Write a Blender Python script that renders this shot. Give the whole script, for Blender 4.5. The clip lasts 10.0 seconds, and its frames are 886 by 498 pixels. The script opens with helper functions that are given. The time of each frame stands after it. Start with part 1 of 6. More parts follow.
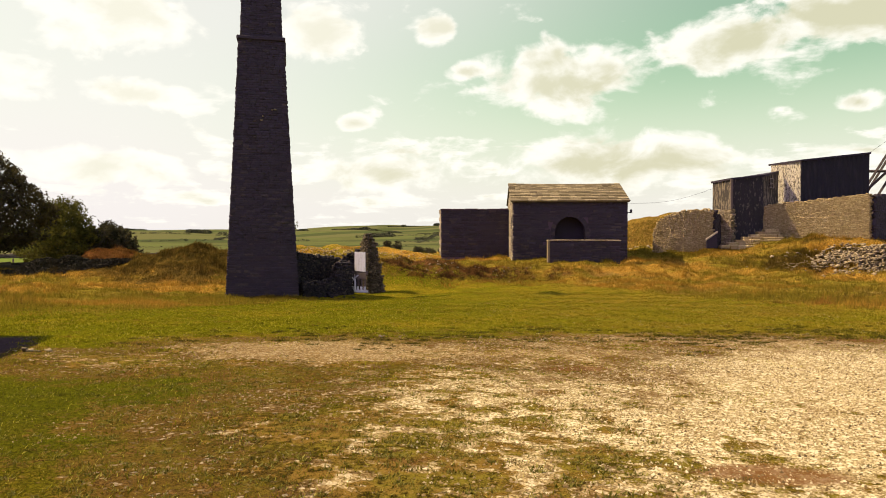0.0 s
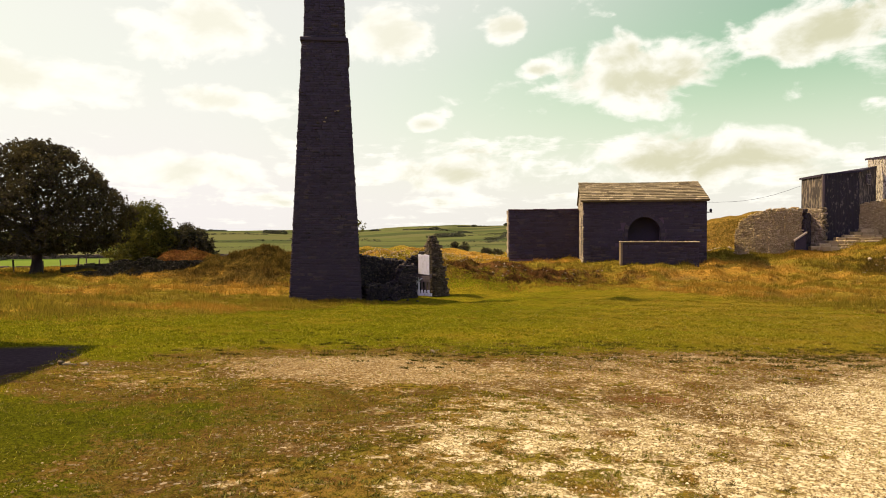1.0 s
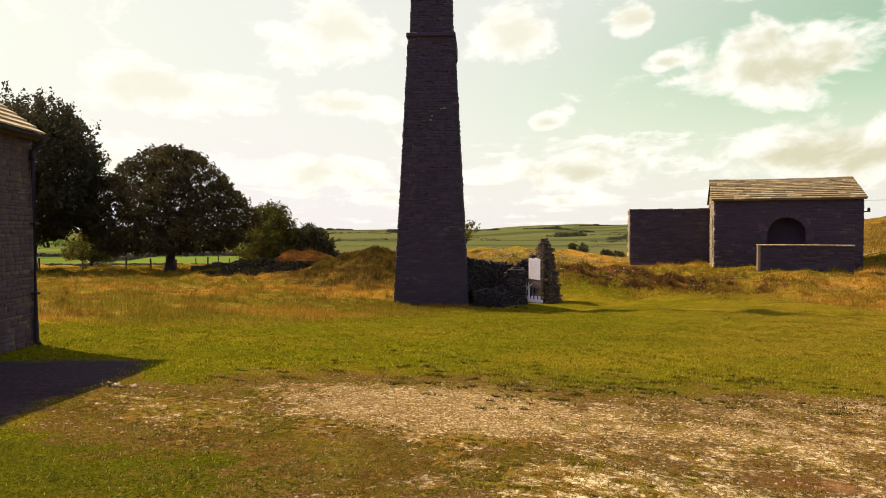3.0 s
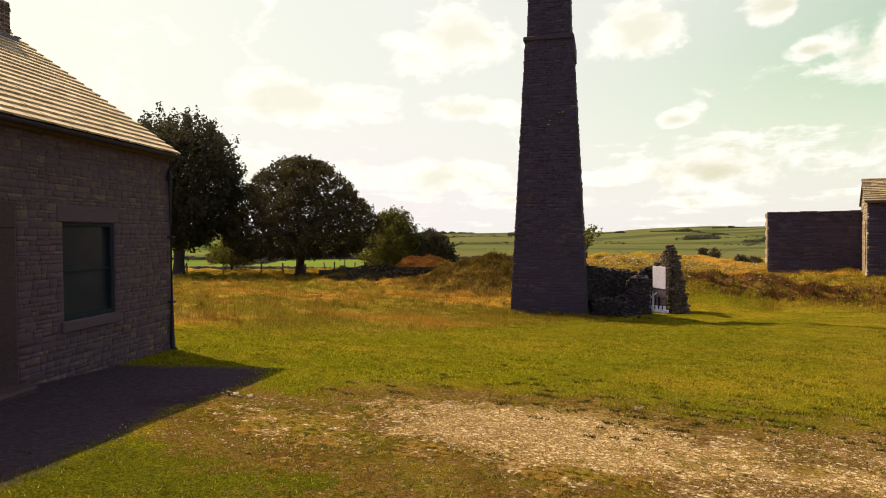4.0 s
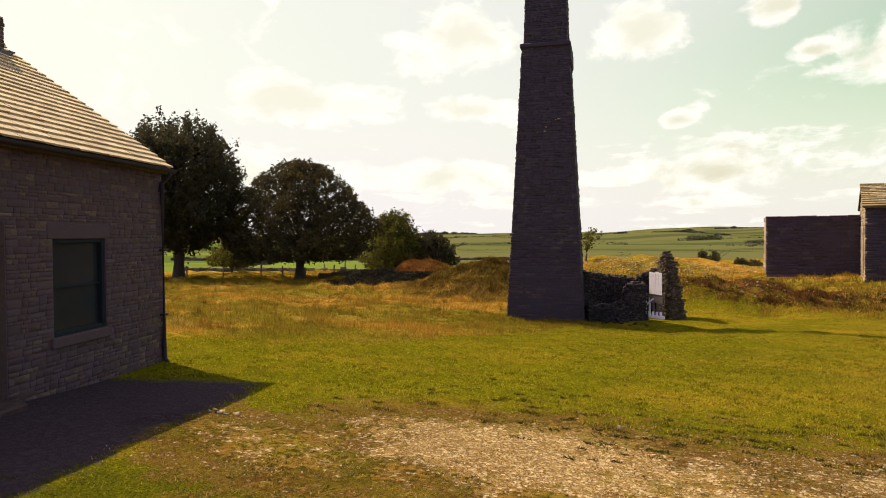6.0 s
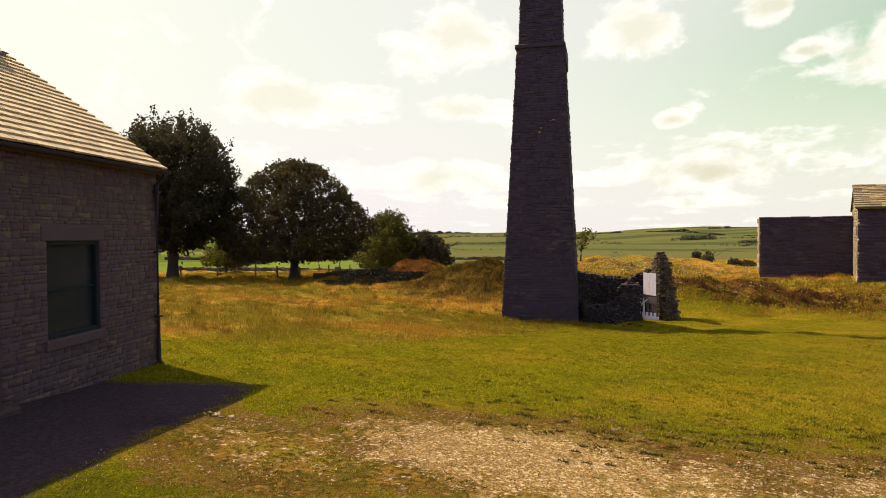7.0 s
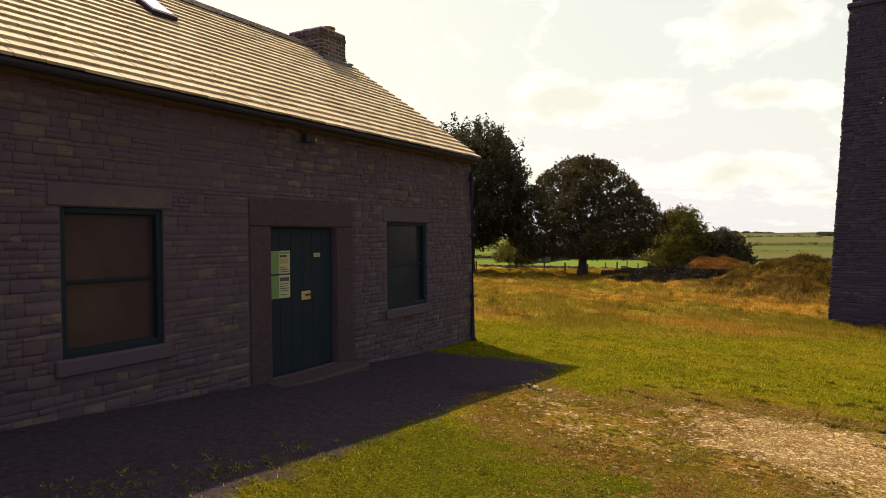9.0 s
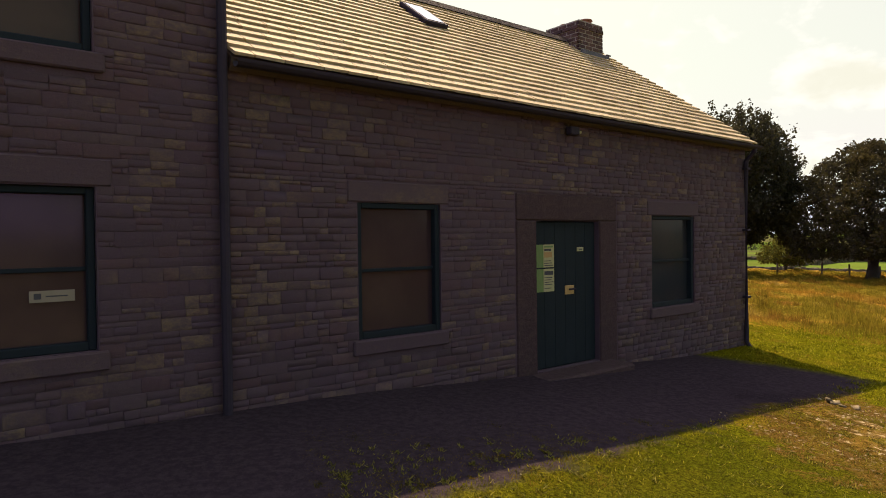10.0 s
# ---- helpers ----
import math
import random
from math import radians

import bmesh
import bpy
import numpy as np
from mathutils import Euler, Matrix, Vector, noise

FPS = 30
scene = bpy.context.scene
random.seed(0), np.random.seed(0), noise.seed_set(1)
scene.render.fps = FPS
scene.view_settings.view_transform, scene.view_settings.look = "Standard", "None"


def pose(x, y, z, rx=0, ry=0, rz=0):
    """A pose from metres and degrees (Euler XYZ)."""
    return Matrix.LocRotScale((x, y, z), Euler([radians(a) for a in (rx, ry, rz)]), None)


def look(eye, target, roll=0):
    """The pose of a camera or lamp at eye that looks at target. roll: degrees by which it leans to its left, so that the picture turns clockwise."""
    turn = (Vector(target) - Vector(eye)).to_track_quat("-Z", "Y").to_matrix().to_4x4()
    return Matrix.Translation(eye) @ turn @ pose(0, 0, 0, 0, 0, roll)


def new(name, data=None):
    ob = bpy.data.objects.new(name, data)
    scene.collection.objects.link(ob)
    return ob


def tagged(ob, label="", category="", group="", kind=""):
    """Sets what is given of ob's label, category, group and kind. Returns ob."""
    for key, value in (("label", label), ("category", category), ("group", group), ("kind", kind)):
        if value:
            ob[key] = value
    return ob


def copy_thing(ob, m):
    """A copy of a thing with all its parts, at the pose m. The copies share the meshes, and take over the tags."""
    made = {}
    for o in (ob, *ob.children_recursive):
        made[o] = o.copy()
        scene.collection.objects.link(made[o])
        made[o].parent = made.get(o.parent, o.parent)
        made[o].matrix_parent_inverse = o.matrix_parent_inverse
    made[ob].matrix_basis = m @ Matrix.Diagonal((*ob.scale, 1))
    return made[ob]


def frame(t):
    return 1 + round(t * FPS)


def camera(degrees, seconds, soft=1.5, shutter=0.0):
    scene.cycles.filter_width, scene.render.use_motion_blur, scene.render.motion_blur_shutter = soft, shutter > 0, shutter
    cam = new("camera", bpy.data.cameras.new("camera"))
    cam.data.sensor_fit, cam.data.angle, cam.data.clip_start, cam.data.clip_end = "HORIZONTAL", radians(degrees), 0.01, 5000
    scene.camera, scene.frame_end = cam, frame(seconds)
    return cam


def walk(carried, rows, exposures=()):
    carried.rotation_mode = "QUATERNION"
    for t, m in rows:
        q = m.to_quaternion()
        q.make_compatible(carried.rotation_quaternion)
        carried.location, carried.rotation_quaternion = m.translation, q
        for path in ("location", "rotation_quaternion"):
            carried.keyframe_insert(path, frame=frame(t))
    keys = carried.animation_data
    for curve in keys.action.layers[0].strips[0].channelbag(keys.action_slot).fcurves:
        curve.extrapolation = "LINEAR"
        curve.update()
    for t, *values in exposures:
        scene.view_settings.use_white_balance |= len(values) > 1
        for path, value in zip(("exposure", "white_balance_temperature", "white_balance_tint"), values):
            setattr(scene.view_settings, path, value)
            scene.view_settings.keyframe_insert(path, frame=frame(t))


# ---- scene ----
cam = camera(67.9, 10.0, soft=0.95)
PATH = [
    (0, (0.097, 0.043, 1.327), (-0.004, 2.039, 1.27), 0.0),
    (0.5, (0.124, 0.525, 1.369), (-0.108, 2.511, 1.31), -0.0),
    (1, (0.246, 0.984, 1.421), (-0.067, 2.959, 1.364), -0.2),
    (1.5, (0.252, 1.468, 1.408), (-0.109, 3.434, 1.351), -0.1),
    (2, (0.31, 1.919, 1.406), (-0.112, 3.873, 1.349), -0.2),
    (2.2, (0.334, 2.07, 1.425), (-0.127, 4.015, 1.369), -0.1),
    (3.3, (0.379, 2.704, 1.601), (-0.384, 4.552, 1.545), -0.3),
    (3.5, (0.386, 2.773, 1.626), (-0.45, 4.589, 1.574), -0.4),
    (4, (0.455, 2.848, 1.71), (-0.544, 4.58, 1.663), -0.4),
    (4.5, (0.536, 2.879, 1.782), (-0.487, 4.597, 1.737), -0.4),
    (5, (0.602, 2.915, 1.843), (-0.416, 4.637, 1.797), -0.4),
    (5.5, (0.675, 2.91, 1.902), (-0.338, 4.634, 1.856), -0.4),
    (7, (0.684, 2.889, 1.999), (-0.307, 4.626, 1.951), -0.3),
    (7.5, (0.575, 2.871, 1.967), (-0.416, 4.608, 1.918), -0.3),
    (8, (0.426, 2.853, 1.885), (-0.674, 4.522, 1.835), -0.3),
    (8.5, (0.29, 2.796, 1.767), (-1.068, 4.263, 1.721), -0.4),
    (9, (0.222, 2.719, 1.678), (-1.394, 3.897, 1.638), -0.5),
    (9.5, (0.107, 2.626, 1.622), (-1.694, 3.496, 1.586), -0.7),
    (10, (-0.008, 2.511, 1.597), (-1.937, 3.036, 1.565), -0.7),
]
walk(cam, [(t, look(eye, target, roll)) for t, eye, target, roll in PATH],
     exposures=[(0, 0.60, 6600, 38.0), (10, 0.60, 6600, 38.0)])

# ---------------------------------------------------------------- light
SUN = Vector((-2.964, 0.486, 3.65)).normalized()
sun_data = bpy.data.lights.new("sun", "SUN")
sun_data.energy, sun_data.angle, sun_data.color = 5.0, radians(0.5), (1.0, 0.885, 0.50)
sun = new("sun", sun_data)
sun.matrix_world = look((0, 0, 40), Vector((0, 0, 40)) - SUN)


class Nodes:
    """Short hand for a node tree."""

    def __init__(self, tree):
        self.tree = tree
        tree.nodes.clear()

    def add(self, kind, **values):
        n = self.tree.nodes.new(kind)
        for key, value in values.items():
            if key == "op":
                n.operation = value
            elif key == "blend":
                n.blend_type = value
            elif key == "dtype":
                n.data_type = value
        return n

    def wire(self, a, b):
        self.tree.links.new(a, b)

    def put(self, socket, value):
        if hasattr(value, "is_output"):
            self.wire(value, socket)
        else:
            socket.default_value = value

    def math(self, op, a, b=0.0, c=0.0, clamp=False):
        n = self.add("ShaderNodeMath", op=op)
        n.use_clamp = clamp
        for i, v in enumerate((a, b, c)):
            self.put(n.inputs[i], v)
        return n.outputs[0]

    def vmath(self, op, a, b=(0, 0, 0)):
        n = self.add("ShaderNodeVectorMath", op=op)
        self.put(n.inputs[0], a)
        if op == "SCALE":
            self.put(n.inputs[3], b)
        else:
            self.put(n.inputs[1], b)
        return n.outputs[1] if op in ("LENGTH", "DOT_PRODUCT", "DISTANCE") else n.outputs[0]

    def mix(self, f, a, b, blend="MIX"):
        n = self.add("ShaderNodeMix", dtype="RGBA", blend=blend)
        self.put(n.inputs[0], f)
        self.put(n.inputs[6], a if hasattr(a, "is_output") else (*a, 1) if len(a) == 3 else a)
        self.put(n.inputs[7], b if hasattr(b, "is_output") else (*b, 1) if len(b) == 3 else b)
        return n.outputs[2]

    def noise(self, vec, scale, detail=4.0, rough=0.55, distort=0.0):
        n = self.add("ShaderNodeTexNoise")
        self.put(n.inputs["Vector"], vec)
        for key, v in (("Scale", scale), ("Detail", detail), ("Roughness", rough), ("Distortion", distort)):
            n.inputs[key].default_value = v
        return n.outputs[0]

    def step(self, x, lo, hi):
        n = self.add("ShaderNodeMapRange")
        n.interpolation_type = "SMOOTHSTEP"
        self.put(n.inputs[0], x)
        for i, v in ((1, lo), (2, hi), (3, 0.0), (4, 1.0)):
            self.put(n.inputs[i], v)
        return n.outputs[0]

    def split(self, vec):
        n = self.add("ShaderNodeSeparateXYZ")
        self.wire(vec, n.inputs[0])
        return n.outputs

    def join(self, x, y, z):
        n = self.add("ShaderNodeCombineXYZ")
        for i, v in enumerate((x, y, z)):
            self.put(n.inputs[i], v)
        return n.outputs[0]


def make_world():
    """A hazy blue sky, whiter towards the sun and the horizon, with broken fair-weather cumulus."""
    w = bpy.data.worlds.new("sky")
    scene.world = w
    w.use_nodes = True
    k = Nodes(w.node_tree)
    out = k.add("ShaderNodeOutputWorld")
    bg = k.add("ShaderNodeBackground")
    sky = k.add("ShaderNodeTexSky")
    sky.sky_type, sky.sun_disc = "NISHITA", False
    sky.sun_elevation = math.asin(SUN.z)
    sky.sun_rotation = math.atan2(SUN.x, SUN.y)
    sky.air_density, sky.dust_density, sky.ozone_density = 1.0, 2.5, 1.0
    way = k.add("ShaderNodeTexCoord").outputs["Generated"]
    x, y, z = k.split(way)
    az = k.math("MULTIPLY", k.math("ARCTAN2", x, y), 57.296)
    el = k.math("MULTIPLY", k.math("ARCSINE", z), 57.296)
    flat = k.join(az, k.math("MULTIPLY", el, 1.7), 0.0)
    # cumulus: azimuth, elevation, half width, half height in degrees
    blobs = ((7.5, 12.4, 9.0, 3.2), (6.0, 14.0, 4.2, 2.4), (21.5, 14.6, 8.0, 2.6), (28.5, 15.6, 8.0, 3.2), (-3.2, 16.9, 2.6, 1.5),
             (-0.7, 13.5, 2.0, 1.0), (-10.6, 9.1, 2.0, 1.0), (29.2, 9.3, 2.0, 1.1), (-28.9, 16.2, 6.4, 3.0),
             (-41.5, 11.0, 9.0, 2.4), (-27.9, 10.6, 4.6, 1.4), (-13.3, 16.2, 5.0, 2.6), (12, 5.6, 13, 2.8), (-8, 5.0, 7, 2.0),
             (-48, 4.5, 14, 2.6), (-30, 5.0, 8, 2.0))
    best = None
    for a, e, ra, re in blobs:
        d = k.vmath("LENGTH", k.join(k.math("DIVIDE", k.math("SUBTRACT", az, a), ra), k.math("DIVIDE", k.math("SUBTRACT", el, e), re), 0.0))
        v = k.math("MULTIPLY", k.math("SUBTRACT", 1.0, d), 1.25)
        best = v if best is None else k.math("MAXIMUM", best, v)
    plane = k.vmath("SCALE", k.join(k.math("DIVIDE", x, k.math("ADD", z, 0.1)), k.math("DIVIDE", y, k.math("ADD", z, 0.1)), 0.0), 0.9)
    high = k.math("SUBTRACT", k.noise(plane, 1.2, 6.0, 0.6), 0.60)
    best = k.math("MAXIMUM", best, k.math("MULTIPLY", high, 2.0))

    def mass(dx, dy):
        q = k.vmath("ADD", flat, (dx, dy, 0.0))
        lump = k.math("ADD", k.math("MULTIPLY", k.noise(q, 0.19, 6.0, 0.56, 0.5), 1.15), k.math("MULTIPLY", k.noise(q, 0.62, 5.0, 0.55), 0.32))
        return k.math("MULTIPLY", k.math("SUBTRACT", lump, 0.765), 2.1)
    streak = k.noise(k.join(k.math("MULTIPLY", az, 0.10), k.math("MULTIPLY", el, 0.62), 3.7), 1.0, 6.0, 0.62, 0.3)
    band = k.math("MULTIPLY", k.step(el, 0.8, 2.5), k.math("SUBTRACT", 1.0, k.step(el, 7.0, 11.0)))
    best = k.math("MAXIMUM", best, k.math("MULTIPLY", k.math("SUBTRACT", k.math("MULTIPLY", streak, band), 0.44), 3.0))
    here, above = mass(0.0, 0.0), mass(-1.2, 2.6)
    body = k.math("ADD", best, here)
    cover = k.step(body, -0.04, 0.46)
    shade = k.step(k.math("SUBTRACT", k.math("ADD", best, above), 0.0), 0.22, 1.10)
    toward = k.math("MAXIMUM", k.vmath("DOT_PRODUCT", way, tuple(SUN)), 0.0)
    haze = k.step(toward, 0.06, 0.56)
    low = k.math("SUBTRACT", 1.0, k.step(el, 1.0, 15.0))
    base = k.mix(1.0, sky.outputs[0], k.mix(k.step(el, 22.0, 50.0), SKY_TINT, ZENITH_TINT), "MULTIPLY")
    white = k.math("SUBTRACT", 1.0, k.math("MULTIPLY", k.math("SUBTRACT", 1.0, k.math("MULTIPLY", low, 0.92)), k.math("SUBTRACT", 1.0, k.math("MULTIPLY", haze, 0.78))))
    base = k.mix(white, base, k.mix(k.math("MAXIMUM", k.step(x, 0.58, 0.95), k.step(k.math("MULTIPLY", y, -1.0), 0.3, 0.8)), k.mix(haze, HAZE, HAZE_SUN), HAZE_AWAY))
    cloud = k.mix(k.math("MULTIPLY", shade, k.math("SUBTRACT", 0.95, k.math("MULTIPLY", haze, 0.55))), CLOUD, CLOUD_BASE)
    base = k.mix(k.math("MULTIPLY", cover, 0.95), base, cloud)
    k.wire(base, bg.inputs[0])
    bg.inputs[1].default_value = 0.1
    k.wire(bg.outputs[0], out.inputs[0])


SKY_TINT = (1.06, 1.44, 0.60)
ZENITH_TINT = (1.45, 1.12, 1.85)
HAZE = (5.4, 6.25, 5.05)
HAZE_SUN = (5.55, 6.25, 5.4)
HAZE_AWAY = (7.3, 5.6, 13.5)
CLOUD = (6.4, 7.5, 5.9)
CLOUD_BASE = (4.1, 4.75, 2.85)
make_world()

# ---------------------------------------------------------------- materials
def material(name, build, rough=0.85, metal=0.0, spec=0.3, thin=0.0):
    """A principled material; build(k, place, island) gives the colour and the bump height (or None), a dict for more."""
    m = bpy.data.materials.new(name)
    m.use_nodes = True
    k = Nodes(m.node_tree)
    out, p = k.add("ShaderNodeOutputMaterial"), k.add("ShaderNodeBsdfPrincipled")
    p.inputs["Roughness"].default_value, p.inputs["Metallic"].default_value = rough, metal
    p.inputs["Specular IOR Level"].default_value = spec
    k.wire(p.outputs[0], out.inputs[0])
    place = k.add("ShaderNodeTexCoord").outputs["Object"]
    colour, height, depth = build(k, place)
    k.put(p.inputs["Base Color"], colour if hasattr(colour, "is_output") else (*colour, 1))
    if thin:
        t, mx = k.add("ShaderNodeBsdfTranslucent"), k.add("ShaderNodeMixShader")
        k.put(t.inputs[0], colour)
        mx.inputs[0].default_value = thin
        k.wire(p.outputs[0], mx.inputs[1])
        k.wire(t.outputs[0], mx.inputs[2])
        k.wire(mx.outputs[0], out.inputs[0])
    if height is not None:
        b = k.add("ShaderNodeBump")
        b.inputs["Strength"].default_value, b.inputs["Distance"].default_value = 1.0, depth
        k.wire(height, b.inputs["Height"])
        k.wire(b.outputs[0], p.inputs["Normal"])
    return m


def two(k, f, a, b):
    return k.mix(f, a, b)


def chance(k):
    """A number of each piece's own: by object and by loose part."""
    o = k.add("ShaderNodeObjectInfo").outputs["Random"]
    g = k.add("ShaderNodeNewGeometry").outputs["Random Per Island"]
    return k.math("FRACT", k.math("ADD", o, g))


def world_place(k):
    return k.add("ShaderNodeNewGeometry").outputs["Position"]


def stone_look(dark, mid, light, lichen=(0.17, 0.145, 0.095), grain=30.0):
    def build(k, place):
        wp = world_place(k)
        r = chance(k)
        c = k.mix(k.step(r, 0.0, 0.7), dark, mid)
        big = k.noise(wp, 1.1, 5.0, 0.6)
        c = k.mix(k.math("MULTIPLY", k.step(big, 0.38, 0.68), 0.55), c, dark)
        mott = k.noise(k.vmath("ADD", k.vmath("MULTIPLY", wp, (1.0, 1.0, 1.9)), k.join(r, r, r)), 11.0, 6.0, 0.7)
        amount = k.math("ADD", mott, k.math("MULTIPLY", k.math("SUBTRACT", r, 0.6), 0.28))
        c = k.mix(k.step(amount, 0.50, 0.72), c, light)
        sm = k.noise(wp, grain, 6.0, 0.7)
        c = k.mix(k.math("MULTIPLY", k.step(sm, 0.40, 0.62), 0.45), c, k.mix(0.6, c, dark))
        spots = k.noise(wp, 17.0, 4.0, 0.7)
        c = k.mix(k.math("MULTIPLY", k.step(spots, 0.64, 0.78), 0.6), c, lichen)
        return c, k.math("ADD", sm, mott), 0.014
    return build


def walling_look(dark, mid, tan, share=0.74, depth=0.006, red=1.0):
    """Weathered coursed rubble in which single stones, in drifts, have kept their tan colour."""
    def build(k, place):
        wp = world_place(k)
        r = chance(k)
        drift = k.noise(wp, 0.55, 4.0, 0.6)
        sm = k.noise(wp, 34.0, 6.0, 0.72)
        mott = k.noise(k.vmath("ADD", k.vmath("MULTIPLY", wp, (1.0, 1.0, 2.2)), k.join(r, r, r)), 9.0, 6.0, 0.72)
        c = k.mix(k.step(r, 0.0, 0.8), dark, mid)
        c = k.mix(k.math("MULTIPLY", k.step(k.math("FRACT", k.math("MULTIPLY", r, 7.3)), 0.55, 0.9), 0.6 * red), c, (mid[0] * 1.12, mid[1] * 0.86, mid[2] * 0.76))
        kept = k.math("ADD", r, k.math("MULTIPLY", k.math("SUBTRACT", drift, 0.5), 1.5))
        lit = k.math("MULTIPLY", k.step(kept, share, share + 0.25), k.step(mott, 0.36, 0.60))
        c = k.mix(lit, c, tan)
        c = k.mix(k.math("MULTIPLY", k.step(mott, 0.55, 0.75), 0.40), c, tan)
        c = k.mix(k.math("MULTIPLY", k.step(sm, 0.42, 0.62), 0.40), c, dark)
        worn = k.math("MULTIPLY", k.step(k.noise(wp, 2.6, 4.0, 0.6), 0.50, 0.66), k.step(k.noise(k.vmath("MULTIPLY", wp, (1.0, 1.0, 2.6)), 26.0, 5.0, 0.75), 0.55, 0.68))
        c = k.mix(k.math("MULTIPLY", worn, 0.7), c, tan)
        return c, k.math("ADD", sm, mott), depth
    return build


def tile_look(k, place):
    """Pale riven slates, each of one shade, lightly stained."""
    r, wp = chance(k), world_place(k)
    c = k.mix(r, (0.345, 0.268, 0.142), (0.51, 0.410, 0.226))
    c = k.mix(k.math("MULTIPLY", k.step(k.noise(wp, 7.0, 5.0, 0.7), 0.52, 0.72), 0.35), c, (0.20, 0.150, 0.080))
    return c, k.noise(wp, 40.0, 5.0, 0.7), 0.004


MAT = {}
MAT["stone"] = material("gritstone", walling_look((0.069, 0.044, 0.051), (0.078, 0.051, 0.052), (0.140, 0.098, 0.055), 0.72, 0.005, 0.8))
# soot of the mine chimney; on barn and wall ends it paints their shade
MAT["soot_shade"] = material("sooty_and_shaded_gritstone", walling_look((0.034, 0.027, 0.031), (0.042, 0.034, 0.035), (0.085, 0.067, 0.043), 0.86, 0.008, 0.4))
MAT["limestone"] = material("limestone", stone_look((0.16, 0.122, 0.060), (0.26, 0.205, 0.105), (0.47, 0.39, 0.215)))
# one weathered rubble in two tones: darkened for shade, lightened for sun
MAT["ruin"] = material("weathered_shaded_rubble", stone_look((0.020, 0.016, 0.017), (0.031, 0.025, 0.023), (0.13, 0.104, 0.060)))
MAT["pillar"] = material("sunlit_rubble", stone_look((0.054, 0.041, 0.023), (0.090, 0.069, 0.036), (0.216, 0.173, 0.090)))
MAT["tan_rubble"] = material("tan_limestone_rubble", stone_look((0.25, 0.185, 0.072), (0.35, 0.265, 0.108), (0.54, 0.445, 0.215), (0.42, 0.34, 0.16)))
# pale rubble; on the barn gable and annexe quoins it paints sunlight
MAT["pale_stone"] = material("pale_sunlit_limestone", stone_look((0.20, 0.165, 0.100), (0.30, 0.25, 0.155), (0.46, 0.40, 0.26)))
MAT["mortar"] = material("lime_mortar", lambda k, p: (k.mix(k.noise(world_place(k), 6.0), (0.070, 0.044, 0.055), (0.084, 0.055, 0.062)), k.noise(world_place(k), 60.0), 0.006))
MAT["dressed"] = material("dressed_sandstone", stone_look((0.0420, 0.0227, 0.0235), (0.0529, 0.0286, 0.0269), (0.0664, 0.0403, 0.0336), (0.0563, 0.0353, 0.0302)))
MAT["tile"] = material("stone_slate", tile_look, rough=0.8)
MAT["barn_tile"] = material("old_stone_slate", stone_look((0.110, 0.086, 0.036), (0.200, 0.160, 0.072), (0.39, 0.325, 0.165), (0.14, 0.105, 0.045)))
MAT["ridge"] = material("ridge_tile", stone_look((0.08, 0.055, 0.04), (0.12, 0.085, 0.06), (0.16, 0.11, 0.08)))
MAT["brick"] = material("soot_brown_brick", stone_look((0.06, 0.035, 0.028), (0.11, 0.062, 0.045), (0.16, 0.095, 0.065), (0.12, 0.075, 0.05)))
MAT["pale_mortar"] = material("pale_mortar", lambda k, p: (k.mix(k.noise(p, 20.0), (0.22, 0.19, 0.14), (0.32, 0.28, 0.21)), None, 0))
MAT["terracotta"] = material("terracotta", lambda k, p: (k.mix(k.noise(p, 12.0), (0.20, 0.085, 0.045), (0.34, 0.16, 0.09)), k.noise(p, 50.0), 0.004))
MAT["lead"] = material("lead_flashing", lambda k, p: (k.mix(k.noise(p, 8.0), (0.07, 0.07, 0.075), (0.12, 0.12, 0.125)), k.noise(p, 14.0), 0.006), rough=0.6)
MAT["black"] = material("black_painted_iron", lambda k, p: (k.mix(k.noise(p, 15.0), (0.024, 0.019, 0.026), (0.040, 0.032, 0.040)), None, 0), rough=0.7, spec=0.15)
MAT["green"] = material("dark_green_paint", lambda k, p: (k.mix(k.noise(p, 5.0), (0.0079, 0.0151, 0.0180), (0.0122, 0.0202, 0.0223)), k.noise(p, 40.0), 0.002), rough=0.7, spec=0.15)
MAT["blind"] = material("drawn_blind_behind_glass", lambda k, p: (k.mix(k.step(k.noise(p, 1.3), 0.35, 0.65), (0.046, 0.028, 0.027), (0.064, 0.040, 0.033)), None, 0), rough=0.12, spec=0.17)
MAT["green_blind"] = material("dark_green_blind_behind_glass", lambda k, p: (k.mix(k.step(k.noise(p, 1.3), 0.35, 0.65), (0.020, 0.026, 0.028), (0.034, 0.032, 0.031)), None, 0), rough=0.12, spec=0.15)
MAT["white"] = material("white_paint", lambda k, p: (k.mix(k.step(k.noise(p, 9.0), 0.5, 0.8), (0.80, 0.80, 0.72), (0.60, 0.58, 0.46)), k.noise(p, 60.0), 0.002), rough=0.6)
MAT["paper"] = material("paper", lambda k, p: (k.mix(k.noise(p, 20.0), (0.42, 0.40, 0.19), (0.34, 0.33, 0.15)), None, 0))
MAT["petal"] = material("white_petal", lambda k, p: (k.mix(chance(k), (0.55, 0.50, 0.30), (0.36, 0.34, 0.12)), None, 0))
MAT["paper_green"] = material("green_print", lambda k, p: (k.mix(k.noise(p, 14.0), (0.095, 0.180, 0.050), (0.170, 0.240, 0.075)), None, 0))
MAT["paper_orange"] = material("orange_print", lambda k, p: ((0.40, 0.25, 0.09), None, 0))
